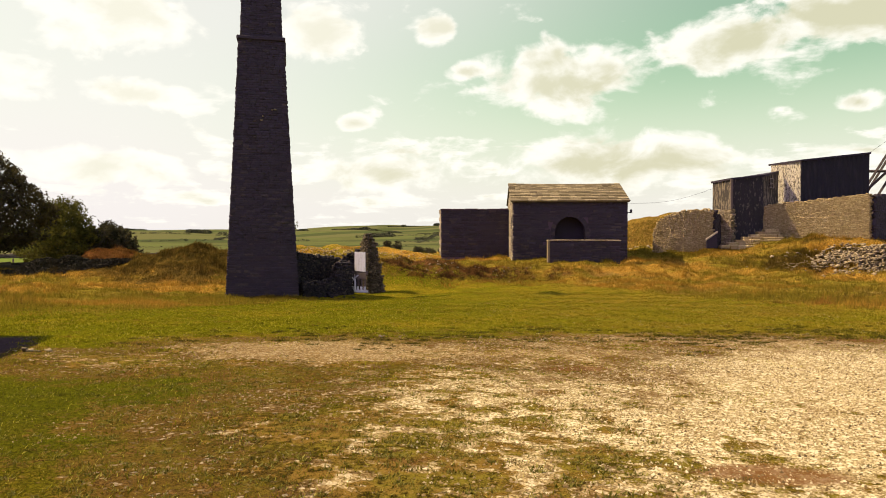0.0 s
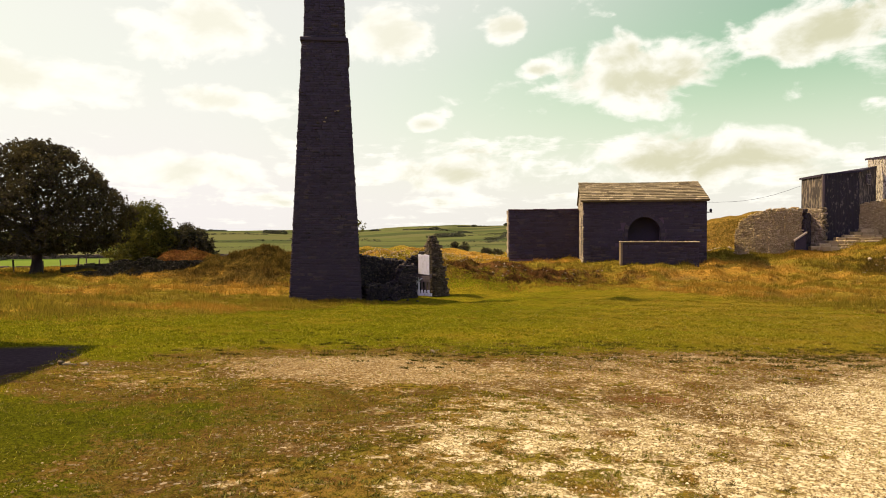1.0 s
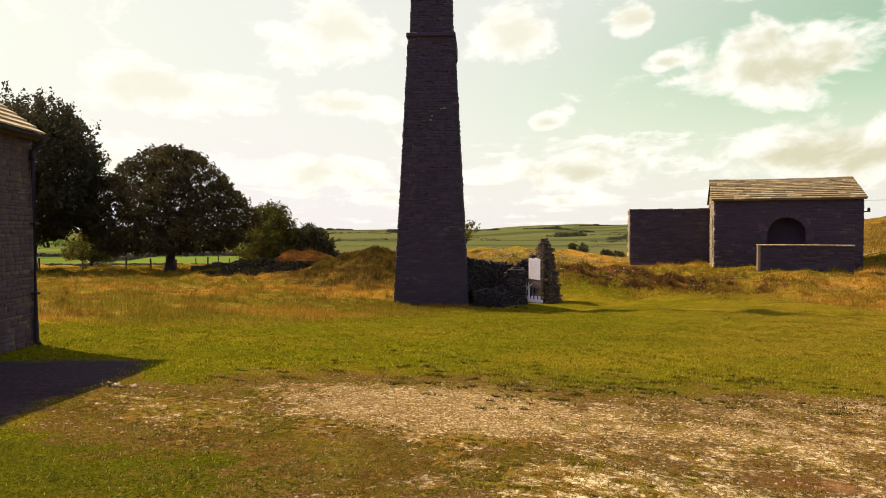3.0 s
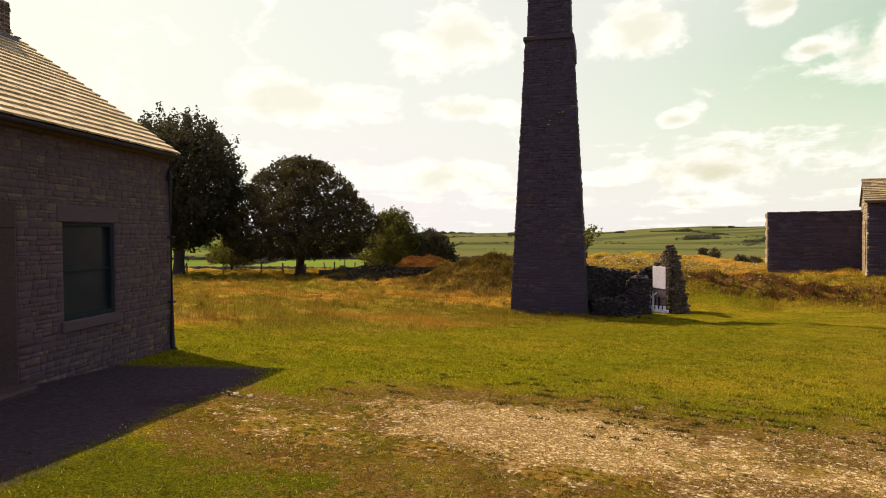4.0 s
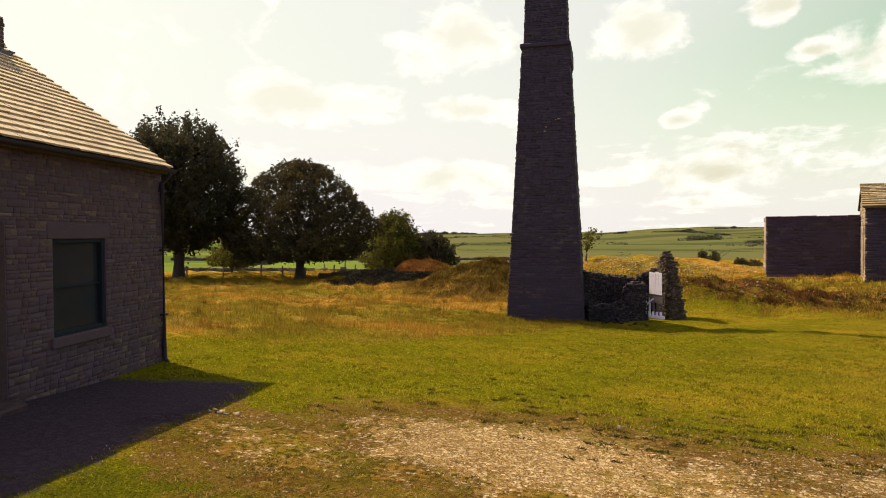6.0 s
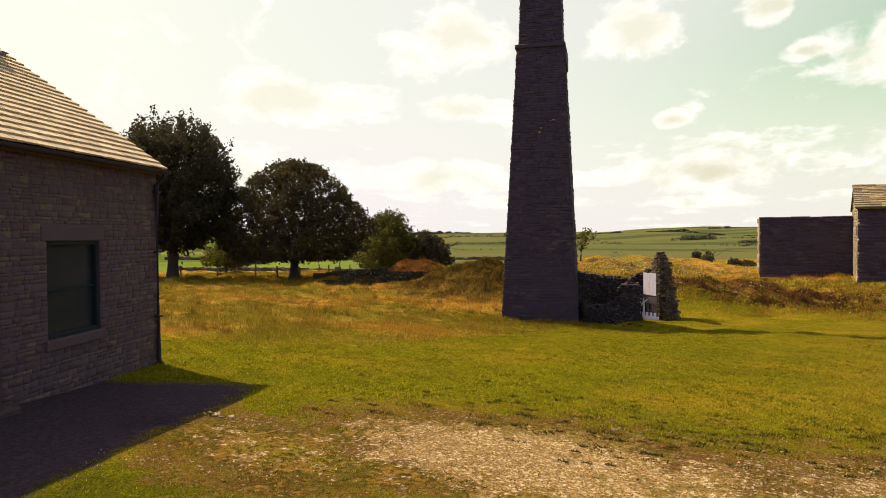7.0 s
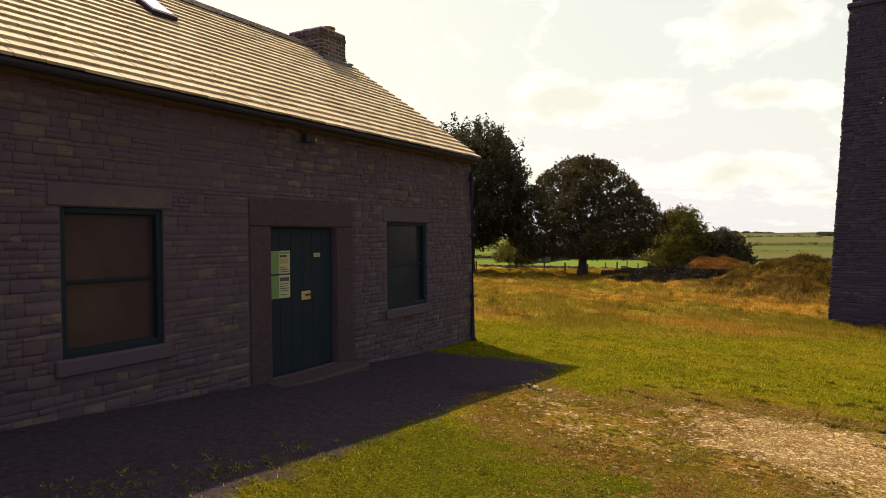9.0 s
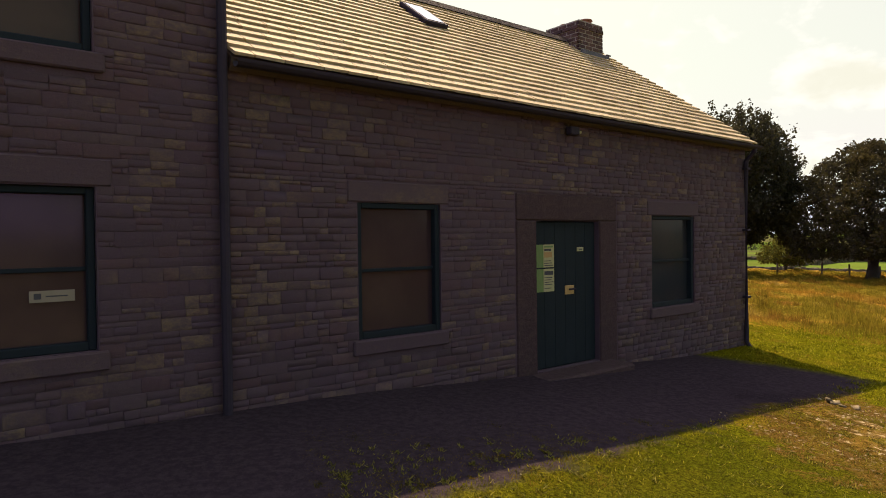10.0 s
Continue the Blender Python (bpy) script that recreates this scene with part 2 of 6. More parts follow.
MAT["faded"] = material("faded_card", lambda k, p: (k.mix(k.noise(p, 9.0), (0.22, 0.19, 0.12), (0.28, 0.245, 0.16)), None, 0))
MAT["ink"] = material("dark_print", lambda k, p: ((0.06, 0.06, 0.06), None, 0))
MAT["brass"] = material("brass", lambda k, p: (k.mix(k.noise(p, 30.0), (0.42, 0.28, 0.10), (0.55, 0.40, 0.18)), None, 0), rough=0.4, metal=0.6)
MAT["dark"] = material("unlit_room", lambda k, p: ((0.012, 0.011, 0.012), None, 0))
MAT["wood"] = material("weathered_wood", lambda k, p: (k.mix(k.noise(k.vmath("MULTIPLY", p, (14, 14, 2)), 3.0, 5.0), (0.075, 0.058, 0.042), (0.17, 0.135, 0.10)), k.noise(k.vmath("MULTIPLY", p, (40, 40, 4)), 3.0), 0.01))
MAT["bark"] = material("bark", lambda k, p: (k.mix(k.noise(k.vmath("MULTIPLY", p, (5, 5, 1.2)), 2.0, 5.0), (0.028, 0.023, 0.018), (0.075, 0.06, 0.046)), k.noise(k.vmath("MULTIPLY", p, (9, 9, 2)), 2.0), 0.06))


def leaf_look(a, b, c):
    def build(k, place):
        r = chance(k)
        col = k.mix(r, a, b)
        return k.mix(k.step(k.noise(world_place(k), 0.5), 0.45, 0.7), col, c), None, 0
    return build


MAT["leaf_ash"] = material("dark_leaves", leaf_look((0.040, 0.039, 0.027), (0.068, 0.066, 0.024), (0.050, 0.050, 0.024)), rough=0.8, spec=0.05, thin=0.34)
MAT["leaf_dome"] = material("olive_leaves", leaf_look((0.042, 0.038, 0.027), (0.072, 0.066, 0.022), (0.082, 0.068, 0.020)), rough=0.8, spec=0.05, thin=0.34)
MAT["leaf_thorn"] = material("hedge_leaves", leaf_look((0.052, 0.058, 0.014), (0.135, 0.132, 0.022), (0.095, 0.095, 0.018)), rough=0.75, spec=0.0, thin=0.4)
# leaves dark enough to pass for the shade on the hump
MAT["shade_leaf"] = material("shade_dark_leaves", leaf_look((0.014, 0.014, 0.010), (0.034, 0.032, 0.014), (0.022, 0.020, 0.012)), rough=0.7, spec=0.1, thin=0.15)
MAT["far_leaf"] = material("far_woods", leaf_look((0.058, 0.064, 0.032), (0.085, 0.092, 0.042), (0.070, 0.076, 0.036)), rough=0.9, spec=0.1)


def corrugated(k, place):
    wp = world_place(k)
    streak = k.noise(k.vmath("MULTIPLY", wp, (6.0, 6.0, 1.6)), 2.6, 6.0, 0.72)
    worn = k.step(streak, 0.44, 0.52)
    return k.mix(worn, (0.085, 0.070, 0.045), (0.52, 0.48, 0.33)), k.noise(wp, 25.0), 0.004


MAT["tin"] = material("flaking_whitewashed_tin", corrugated, rough=0.7)
MAT["rust_tin"] = material("peeling_tarred_tin", lambda k, p: (k.mix(k.step(k.noise(k.vmath("MULTIPLY", world_place(k), (3, 3, 0.7)), 2.4, 5.0, 0.65), 0.48, 0.60), (0.045, 0.038, 0.027), (0.19, 0.155, 0.095)), None, 0), rough=0.8)
MAT["spotted_tin"] = material("spotted_tarred_tin", lambda k, p: (k.mix(k.step(k.noise(k.vmath("MULTIPLY", world_place(k), (2.5, 2.5, 1.4)), 2.2, 6.0, 0.7), 0.54, 0.66), (0.024, 0.021, 0.020), (0.13, 0.112, 0.080)), None, 0), rough=0.8)
# near-black sheets: the shade of the unlit faces put into the colour
MAT["dark_tin"] = material("shade_black_tin", lambda k, p: (k.mix(k.step(k.noise(k.vmath("MULTIPLY", world_place(k), (2, 2, 0.4)), 2.0, 5.0), 0.5, 0.7), (0.011, 0.010, 0.012), (0.024, 0.021, 0.021)), None, 0), rough=0.7)


def oval(k, x, y, cx, cy, rx, ry):
    """One at the middle of an ellipse on the plan, nought at its rim."""
    d = k.vmath("LENGTH", k.join(k.math("DIVIDE", k.math("SUBTRACT", x, cx), rx), k.math("DIVIDE", k.math("SUBTRACT", y, cy), ry), 0.0))
    return k.math("SUBTRACT", 1.0, d)


def straw_colour(k, wp):
    """Rough pasture: olive grass with drifts of dry orange, dark brush on the spoil mounds and a red-brown heap."""
    x, y, z = k.split(wp)
    drift = k.noise(k.vmath("MULTIPLY", wp, (0.35, 0.9, 0.9)), 0.30, 5.0, 0.62)
    c = k.mix(k.step(drift, 0.45, 0.60), (0.178, 0.150, 0.013), (0.325, 0.192, 0.024))
    c = k.mix(k.step(k.noise(k.vmath("MULTIPLY", wp, (0.6, 1.2, 1.0)), 0.8, 5.0, 0.65), 0.54, 0.68), c, (0.100, 0.074, 0.010))
    c = k.mix(k.step(k.noise(k.vmath("MULTIPLY", wp, (0.5, 1.0, 1.0)), 0.55, 4.0), 0.60, 0.70), c, (0.32, 0.245, 0.045))
    c = k.mix(k.math("MULTIPLY", k.step(k.noise(k.vmath("MULTIPLY", wp, (0.7, 1.3, 1.0)), 0.42, 5.0, 0.65), 0.57, 0.66), 0.7), c, (0.19, 0.088, 0.017))
    c = k.mix(k.math("MULTIPLY", k.step(k.noise(k.vmath("MULTIPLY", wp, (0.8, 1.5, 1.0)), 2.2, 6.0, 0.72), 0.52, 0.62), 0.45), c, (0.085, 0.062, 0.010))
    wob = k.math("MULTIPLY", k.math("SUBTRACT", k.noise(wp, 0.7, 5.0, 0.65), 0.5), 2.4)
    patch = k.noise(wp, 3.0, 4.0, 0.65)
    brush = k.math("ADD", k.math("MAXIMUM", oval(k, x, y, -15.0, 34.6, 6.0, 3.8), oval(k, x, y, 21.5, 42.8, 4.5, 1.5)), wob)
    c = k.mix(k.math("MULTIPLY", k.step(brush, -0.15, 0.3), 0.92), c, k.mix(k.step(patch, 0.4, 0.62), (0.045, 0.034, 0.007), (0.125, 0.085, 0.016)))
    heath = k.math("ADD", oval(k, x, y, -1.0, 36.4, 6.5, 1.9), k.math("MULTIPLY", wob, 0.7))
    c = k.mix(k.step(heath, 0.0, 0.4), c, k.mix(k.step(patch, 0.4, 0.6), (0.040, 0.024, 0.008), (0.150, 0.072, 0.022)))
    bank = k.math("ADD", oval(k, x, y, 14.0, 57.0, 10.0, 6.0), k.math("MULTIPLY", wob, 0.4))
    c = k.mix(k.math("MULTIPLY", k.step(bank, 0.0, 0.5), 0.7), c, k.mix(k.step(patch, 0.4, 0.62), (0.115, 0.070, 0.014), (0.230, 0.138, 0.026)))
    # near-black patch round the hump: shade put into the ground colour
    hump_shade = k.math("ADD", oval(k, x, y, -22.7, 34.9, 4.8, 1.7), k.math("MULTIPLY", wob, 0.5))
    c = k.mix(k.step(hump_shade, 0.0, 0.4), c, (0.030, 0.022, 0.007))
    red = k.math("ADD", oval(k, x, y, -24.4, 42.6, 3.7, 3.0), k.math("MULTIPLY", wob, 0.6))
    return k.mix(k.math("MULTIPLY", k.step(red, 0.05, 0.5), 0.8), c, k.mix(k.step(patch, 0.4, 0.62), (0.070, 0.020, 0.009), (0.140, 0.050, 0.018)))


def parched(k, wp):
    """How far the turf beyond the gravel, towards the barn and sheds, has dried out."""
    x, y, z = k.split(wp)
    n = k.noise(k.vmath("MULTIPLY", wp, (0.5, 1.4, 1.0)), 0.6, 5.0, 0.65)
    side = k.math("MULTIPLY", k.step(k.math("ADD", x, k.math("MULTIPLY", n, 5.0)), 0.0, 8.0), k.step(y, 10.5, 14.0))
    return k.math("MULTIPLY", side, k.math("ADD", 0.25, k.math("MULTIPLY", k.step(n, 0.38, 0.62), 0.45)))


def ground_look(k, place):
    """Short turf, worn gravel, bare earth, long dry grass and far pastures, told apart by place."""
    wp = world_place(k)
    x, y, z = k.split(wp)
    n1, n2 = k.noise(wp, 0.5, 5.0, 0.6), k.noise(wp, 2.2, 5.0, 0.65)
    n3, n6 = k.noise(wp, 14.0, 6.0, 0.7), k.noise(wp, 85.0, 4.0, 0.7)
    wob = k.math("ADD", k.math("MULTIPLY", k.math("SUBTRACT", n1, 0.5), 1.3), k.math("MULTIPLY", k.math("SUBTRACT", n2, 0.5), 2.2))

    def ellipse(cx, cy, rx, ry):
        d = k.vmath("LENGTH", k.join(k.math("DIVIDE", k.math("SUBTRACT", x, cx), rx), k.math("DIVIDE", k.math("SUBTRACT", y, cy), ry), 0.0))
        return k.math("SUBTRACT", 1.0, d)
    worn = None
    for cx, cy, rx, ry, strength in GRAVEL:
        v = k.math("MULTIPLY", ellipse(cx, cy, rx, ry), strength)
        worn = v if worn is None else k.math("MAXIMUM", worn, v)
    worn = k.math("ADD", worn, k.math("MULTIPLY", wob, 0.62))
    fine = k.math("ADD", worn, k.math("MULTIPLY", k.math("SUBTRACT", n3, 0.5), 1.3))
    turf = k.mix(k.step(n1, 0.3, 0.7), (0.124, 0.138, 0.002), (0.196, 0.185, 0.004))
    turf = k.mix(k.step(n3, 0.35, 0.7), k.mix(0.55, turf, (0.022, 0.022, 0.004)), turf)
    turf = k.mix(k.math("MULTIPLY", k.step(k.noise(k.vmath("MULTIPLY", wp, (0.7, 1.2, 1.0)), 0.42, 6.0, 0.68), 0.48, 0.62), 0.55), turf, (0.215, 0.150, 0.010))
    turf = k.mix(k.math("MULTIPLY", k.step(k.noise(k.vmath("MULTIPLY", wp, (0.8, 1.3, 1.0)), 1.5, 6.0, 0.70), 0.53, 0.63), 0.55), turf, (0.048, 0.052, 0.003))
    near = k.math("ADD", y, k.math("MULTIPLY", k.math("SUBTRACT", k.noise(wp, 0.7, 5.0, 0.65), 0.5), 9.0))
    turf = k.mix(k.math("MULTIPLY", k.math("MULTIPLY", k.math("SUBTRACT", 1.0, k.step(near, 3.6, 7.2)), k.step(x, -5.6, -2.6)), 0.45), turf, (0.060, 0.042, 0.006))
    lush = k.math("ADD", oval(k, x, y, -3.2, 5.8, 3.4, 2.5), k.math("MULTIPLY", wob, 0.4))
    turf = k.mix(k.math("MULTIPLY", k.step(lush, 0.0, 0.5), 0.68), turf, (0.044, 0.058, 0.003))
    turf = k.mix(parched(k, wp), turf, (0.190, 0.128, 0.013))
    straw = straw_colour(k, wp)
    straw = k.mix(k.step(n3, 0.36, 0.62), k.mix(0.72, straw, (0.035, 0.024, 0.005)), k.mix(0.5, straw, k.mix(1.0, straw, (1.7, 1.55, 1.8), "MULTIPLY")))
    lift = k.math("MULTIPLY", k.step(x, -9.0, -6.0), k.math("SUBTRACT", 1.0, k.step(x, 3.0, 12.0)))
    edge = k.math("ADD", k.math("SUBTRACT", k.math("SUBTRACT", k.math("SUBTRACT", y, 17.0), k.math("MULTIPLY", lift, 19.0)), k.math("MULTIPLY", x, 0.2)), k.math("MULTIPLY", wob, 5.0))
    grass = k.mix(k.step(edge, -1.0, 2.5), turf, straw)
    n5 = k.noise(wp, 38.0, 4.0, 0.75)
    grass = k.mix(k.step(k.math("ADD", k.math("MULTIPLY", n5, 0.55), k.math("MULTIPLY", n6, 0.45)), 0.40, 0.60), k.mix(0.78, grass, (0.016, 0.014, 0.002)), k.mix(1.0, grass, (1.5, 1.45, 1.4), "MULTIPLY"))
    earth = k.mix(k.step(k.math("ADD", k.math("MULTIPLY", n5, 0.5), k.math("MULTIPLY", n6, 0.5)), 0.40, 0.58), (0.030, 0.014, 0.004), (0.175, 0.092, 0.026))
    cell = k.add("ShaderNodeTexVoronoi")
    k.wire(wp, cell.inputs["Vector"])
    cell.inputs["Scale"].default_value = 30.0
    pick = k.split(cell.outputs["Color"])[0]
    cell2 = k.add("ShaderNodeTexVoronoi")
    k.wire(wp, cell2.inputs["Vector"])
    cell2.inputs["Scale"].default_value = 75.0
    pick2 = k.split(cell2.outputs["Color"])[1]
    bed = k.mix(k.step(pick2, 0.1, 0.9), (0.135, 0.098, 0.036), (0.44, 0.372, 0.185))
    pale = k.step(k.math("ADD", k.math("MAXIMUM", k.math("MAXIMUM", ellipse(6.4, 7.0, 5.6, 4.5), ellipse(2.3, 4.8, 2.3, 2.0)), k.math("MULTIPLY", ellipse(0.6, 5.9, 2.6, 3.2), 0.52)), k.math("MULTIPLY", wob, 0.4)), 0.0, 0.45)
    bed = k.mix(pale, k.mix(k.step(pick2, 0.2, 0.8), (0.085, 0.050, 0.014), (0.265, 0.185, 0.070)), bed)
    stone = k.mix(k.math("MULTIPLY", k.math("ADD", 0.45, k.math("MULTIPLY", pale, 0.5)), k.step(pick, 0.72, 0.80)), bed, k.mix(pick2, (0.41, 0.355, 0.196), (0.59, 0.53, 0.33)))
    c = k.mix(k.math("MULTIPLY", k.step(fine, -0.42, -0.05), 0.85), grass, earth)
    c = k.mix(k.math("MULTIPLY", k.step(fine, -0.35, 0.3), k.step(pick, 0.90, 0.93)), c, (0.46, 0.39, 0.25))
    c = k.mix(k.step(fine, -0.12, 0.55), c, stone)
    # mats of dry moss and grass cover the gravel where it is less trodden
    free = k.step(k.math("SUBTRACT", x, k.math("MULTIPLY", k.math("SUBTRACT", 1.0, k.step(y, 3.5, 6.8)), 1.8)), -2.8, 3.6)
    free = k.math("MAXIMUM", free, k.math("MULTIPLY", k.step(ellipse(-2.2, 9.3, 2.7, 1.4), 0.0, 0.6), 0.70))
    mats = k.math("ADD", k.noise(k.vmath("MULTIPLY", wp, (1.0, 1.15, 1.0)), 3.0, 8.0, 0.66), k.math("MULTIPLY", k.math("SUBTRACT", n1, 0.5), 0.25))
    free = k.math("MULTIPLY", free, k.math("ADD", 0.62, k.math("MULTIPLY", k.step(y, 4.0, 7.6), 0.38)))
    edge_at = k.math("ADD", 0.435, k.math("MULTIPLY", free, 0.19))
    mat_on = k.math("MULTIPLY", k.step(k.math("SUBTRACT", mats, edge_at), -0.012, 0.045), k.math("MULTIPLY", k.step(n5, 0.24, 0.40), k.math("SUBTRACT", 1.0, k.math("MULTIPLY", k.step(y, 8.0, 10.0), 0.25))))
    mat_c = k.mix(k.step(k.math("ADD", k.math("MULTIPLY", n3, 0.5), k.math("MULTIPLY", n6, 0.5)), 0.40, 0.58), (0.026, 0.019, 0.003), k.mix(k.step(n2, 0.42, 0.6), (0.135, 0.110, 0.013), (0.160, 0.096, 0.018)))
    c = k.mix(k.math("MULTIPLY", mat_on, k.step(fine, -0.32, 0.08)), c, mat_c)
    bare = k.noise(k.vmath("MULTIPLY", wp, (1.0, 1.2, 1.0)), 1.3, 5.0, 0.65)
    c = k.mix(k.math("MULTIPLY", k.math("MULTIPLY", k.step(bare, 0.60, 0.67), k.step(fine, -0.3, 0.1)), 0.75), c, k.mix(k.step(n6, 0.36, 0.62), (0.032, 0.014, 0.004), (0.150, 0.078, 0.022)))
    scar = k.math("ADD", k.math("MAXIMUM", k.math("MAXIMUM", ellipse(1.95, 4.2, 0.7, 0.26), ellipse(1.3, 8.1, 0.6, 0.25)), ellipse(7.0, 11.4, 1.6, 0.5)), k.math("MULTIPLY", wob, 0.5))
    c = k.mix(k.math("MULTIPLY", k.step(scar, 0.1, 0.5), 0.85), c, k.mix(n5, (0.080, 0.032, 0.012), (0.17, 0.088, 0.030)))
    # dark strip along the house front: its shade put into the ground colour
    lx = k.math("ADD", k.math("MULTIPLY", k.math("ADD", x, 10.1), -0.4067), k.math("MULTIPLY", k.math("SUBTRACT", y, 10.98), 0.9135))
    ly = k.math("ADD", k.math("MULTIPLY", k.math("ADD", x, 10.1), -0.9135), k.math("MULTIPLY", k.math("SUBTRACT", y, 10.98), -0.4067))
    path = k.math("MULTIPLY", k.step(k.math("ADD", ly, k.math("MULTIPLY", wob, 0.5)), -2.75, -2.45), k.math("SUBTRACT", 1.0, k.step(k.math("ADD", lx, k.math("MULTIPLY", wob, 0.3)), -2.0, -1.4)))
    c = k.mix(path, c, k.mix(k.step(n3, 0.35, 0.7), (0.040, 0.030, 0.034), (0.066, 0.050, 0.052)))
    # far pastures in fields
    v = k.add("ShaderNodeTexVoronoi")
    k.wire(k.vmath("MULTIPLY", wp, (0.0065, 0.0105, 0.0)), v.inputs["Vector"])
    v.inputs["Scale"].default_value = 1.0
    hue = k.split(v.outputs["Color"])[0]
    far = k.mix(k.step(hue, 0.30, 0.36), (0.082, 0.100, 0.030), (0.046, 0.064, 0.022))
    far = k.mix(k.step(k.noise(wp, 0.035, 6.0, 0.7), 0.42, 0.62), far, k.mix(0.5, far, (0.060, 0.058, 0.024)))
    far = k.mix(k.step(k.math("ADD", x, k.math("MULTIPLY", y, 0.62)), -30.0, 10.0), k.mix(1.0, far, (1.25, 1.55, 0.75), "MULTIPLY"), far)
    far = k.mix(k.step(hue, 0.68, 0.72), far, (0.088, 0.094, 0.034))
    r = k.vmath("LENGTH", wp)
    side = k.math("ADD", r, k.math("SUBTRACT", k.math("MULTIPLY", k.math("SUBTRACT", k.noise(wp, 0.06, 5.0), 0.5), 90.0), k.math("MULTIPLY", k.step(k.math("ADD", x, k.math("MULTIPLY", y, 0.42)), -12.0, 12.0), 75.0)))
    c = k.mix(k.step(side, 92.0, 105.0), c, far)
    soft = k.math("SUBTRACT", 1.0, k.math("MULTIPLY", k.step(fine, -0.08, 0.28), 0.88))
    h = k.math("MULTIPLY", k.math("ADD", k.math("MULTIPLY", n5, 0.5), n3), soft)
    return c, h, 0.035


# worn gravel: centre x, y, half sizes and strength
GRAVEL = ((-1.9, 9.4, 2.9, 1.5, 0.9), (1.2, 9.2, 3.2, 1.6, 0.38), (5.9, 7.0, 5.6, 4.2, 1.0), (2.3, 4.7, 2.7, 2.8, 1.0), (0.4, 5.6, 2.5, 3.2, 0.75), (-4.6, 8.2, 2.2, 0.85, 0.45), (4.6, 10.9, 3.2, 0.8, 0.45))
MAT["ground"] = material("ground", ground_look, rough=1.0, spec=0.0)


def long_blade(k, place):
    c = straw_colour(k, world_place(k))
    return k.mix(chance(k), k.mix(0.45, c, (0.04, 0.030, 0.006)), k.mix(0.5, c, k.mix(1.0, c, (1.9, 1.7, 1.9), "MULTIPLY"))), None, 0


def blade_look(a, b, c):
    def build(k, place):
        wp = world_place(k)
        col = k.mix(k.math("POWER", chance(k), 1.6), a, b)
        col = k.mix(k.step(k.noise(wp, 0.6), 0.4, 0.65), col, c)
        col = k.mix(parched(k, wp), col, (0.235, 0.160, 0.018))
        col = k.mix(k.math("MULTIPLY", k.step(k.noise(wp, 13.0, 5.0, 0.7), 0.46, 0.60), 0.85), col, (0.040, 0.046, 0.002))
        col = k.mix(k.math("MULTIPLY", k.step(k.noise(wp, 3.2, 5.0, 0.7), 0.50, 0.70), 0.55), col, (0.055, 0.058, 0.003))
        near = k.math("ADD", k.split(wp)[1], k.math("MULTIPLY", k.math("SUBTRACT", k.noise(wp, 0.7, 5.0, 0.65), 0.5), 9.0))
        col = k.mix(k.math("MULTIPLY", k.math("MULTIPLY", k.math("SUBTRACT", 1.0, k.step(near, 3.6, 7.2)), k.step(k.split(wp)[0], -5.6, -2.6)), 0.50), col, k.mix(k.step(k.noise(wp, 3.0, 5.0, 0.7), 0.44, 0.58), (0.042, 0.056, 0.003), (0.215, 0.128, 0.012)))
        bx, by, bz = k.split(wp)
        col = k.mix(k.math("MULTIPLY", k.step(oval(k, bx, by, -3.2, 5.8, 3.4, 2.5), 0.0, 0.5), 0.5), col, (0.070, 0.092, 0.004))
        col = k.mix(k.step(chance(k), 0.90, 0.93), col, (0.46, 0.41, 0.060))
        return k.mix(k.math("MULTIPLY", k.step(k.noise(wp, 1.6, 5.0, 0.65), 0.54, 0.66), 0.65), col, (0.27, 0.165, 0.026)), None, 0
    return build


MAT["blade_short"] = material("short_grass", blade_look((0.056, 0.066, 0.001), (0.440, 0.425, 0.014), (0.200, 0.202, 0.005)), rough=0.75, spec=0.0, thin=0.45)
MAT["blade_long"] = material("long_dry_grass", long_blade, rough=0.8, spec=0.0, thin=0.45)
MAT["dark_weed"] = material("dark_weed", lambda k, p: (k.mix(chance(k), (0.020, 0.022, 0.004), (0.105, 0.090, 0.012)), None, 0), rough=0.8, spec=0.05, thin=0.2)
MAT["clover"] = material("clover_leaf", lambda k, p: (k.mix(chance(k), (0.050, 0.055, 0.004), (0.30, 0.27, 0.050)), None, 0), rough=0.8, spec=0.1, thin=0.3)
MAT["moss"] = material("dry_moss", lambda k, p: (k.mix(chance(k), k.mix(k.step(k.noise(world_place(k), 1.5), 0.42, 0.6), (0.048, 0.050, 0.004), (0.085, 0.050, 0.008)), k.mix(k.step(k.noise(world_place(k), 0.9), 0.45, 0.6), (0.20, 0.160, 0.020), (0.25, 0.155, 0.026))), None, 0), rough=0.9, spec=0.0, thin=0.3)


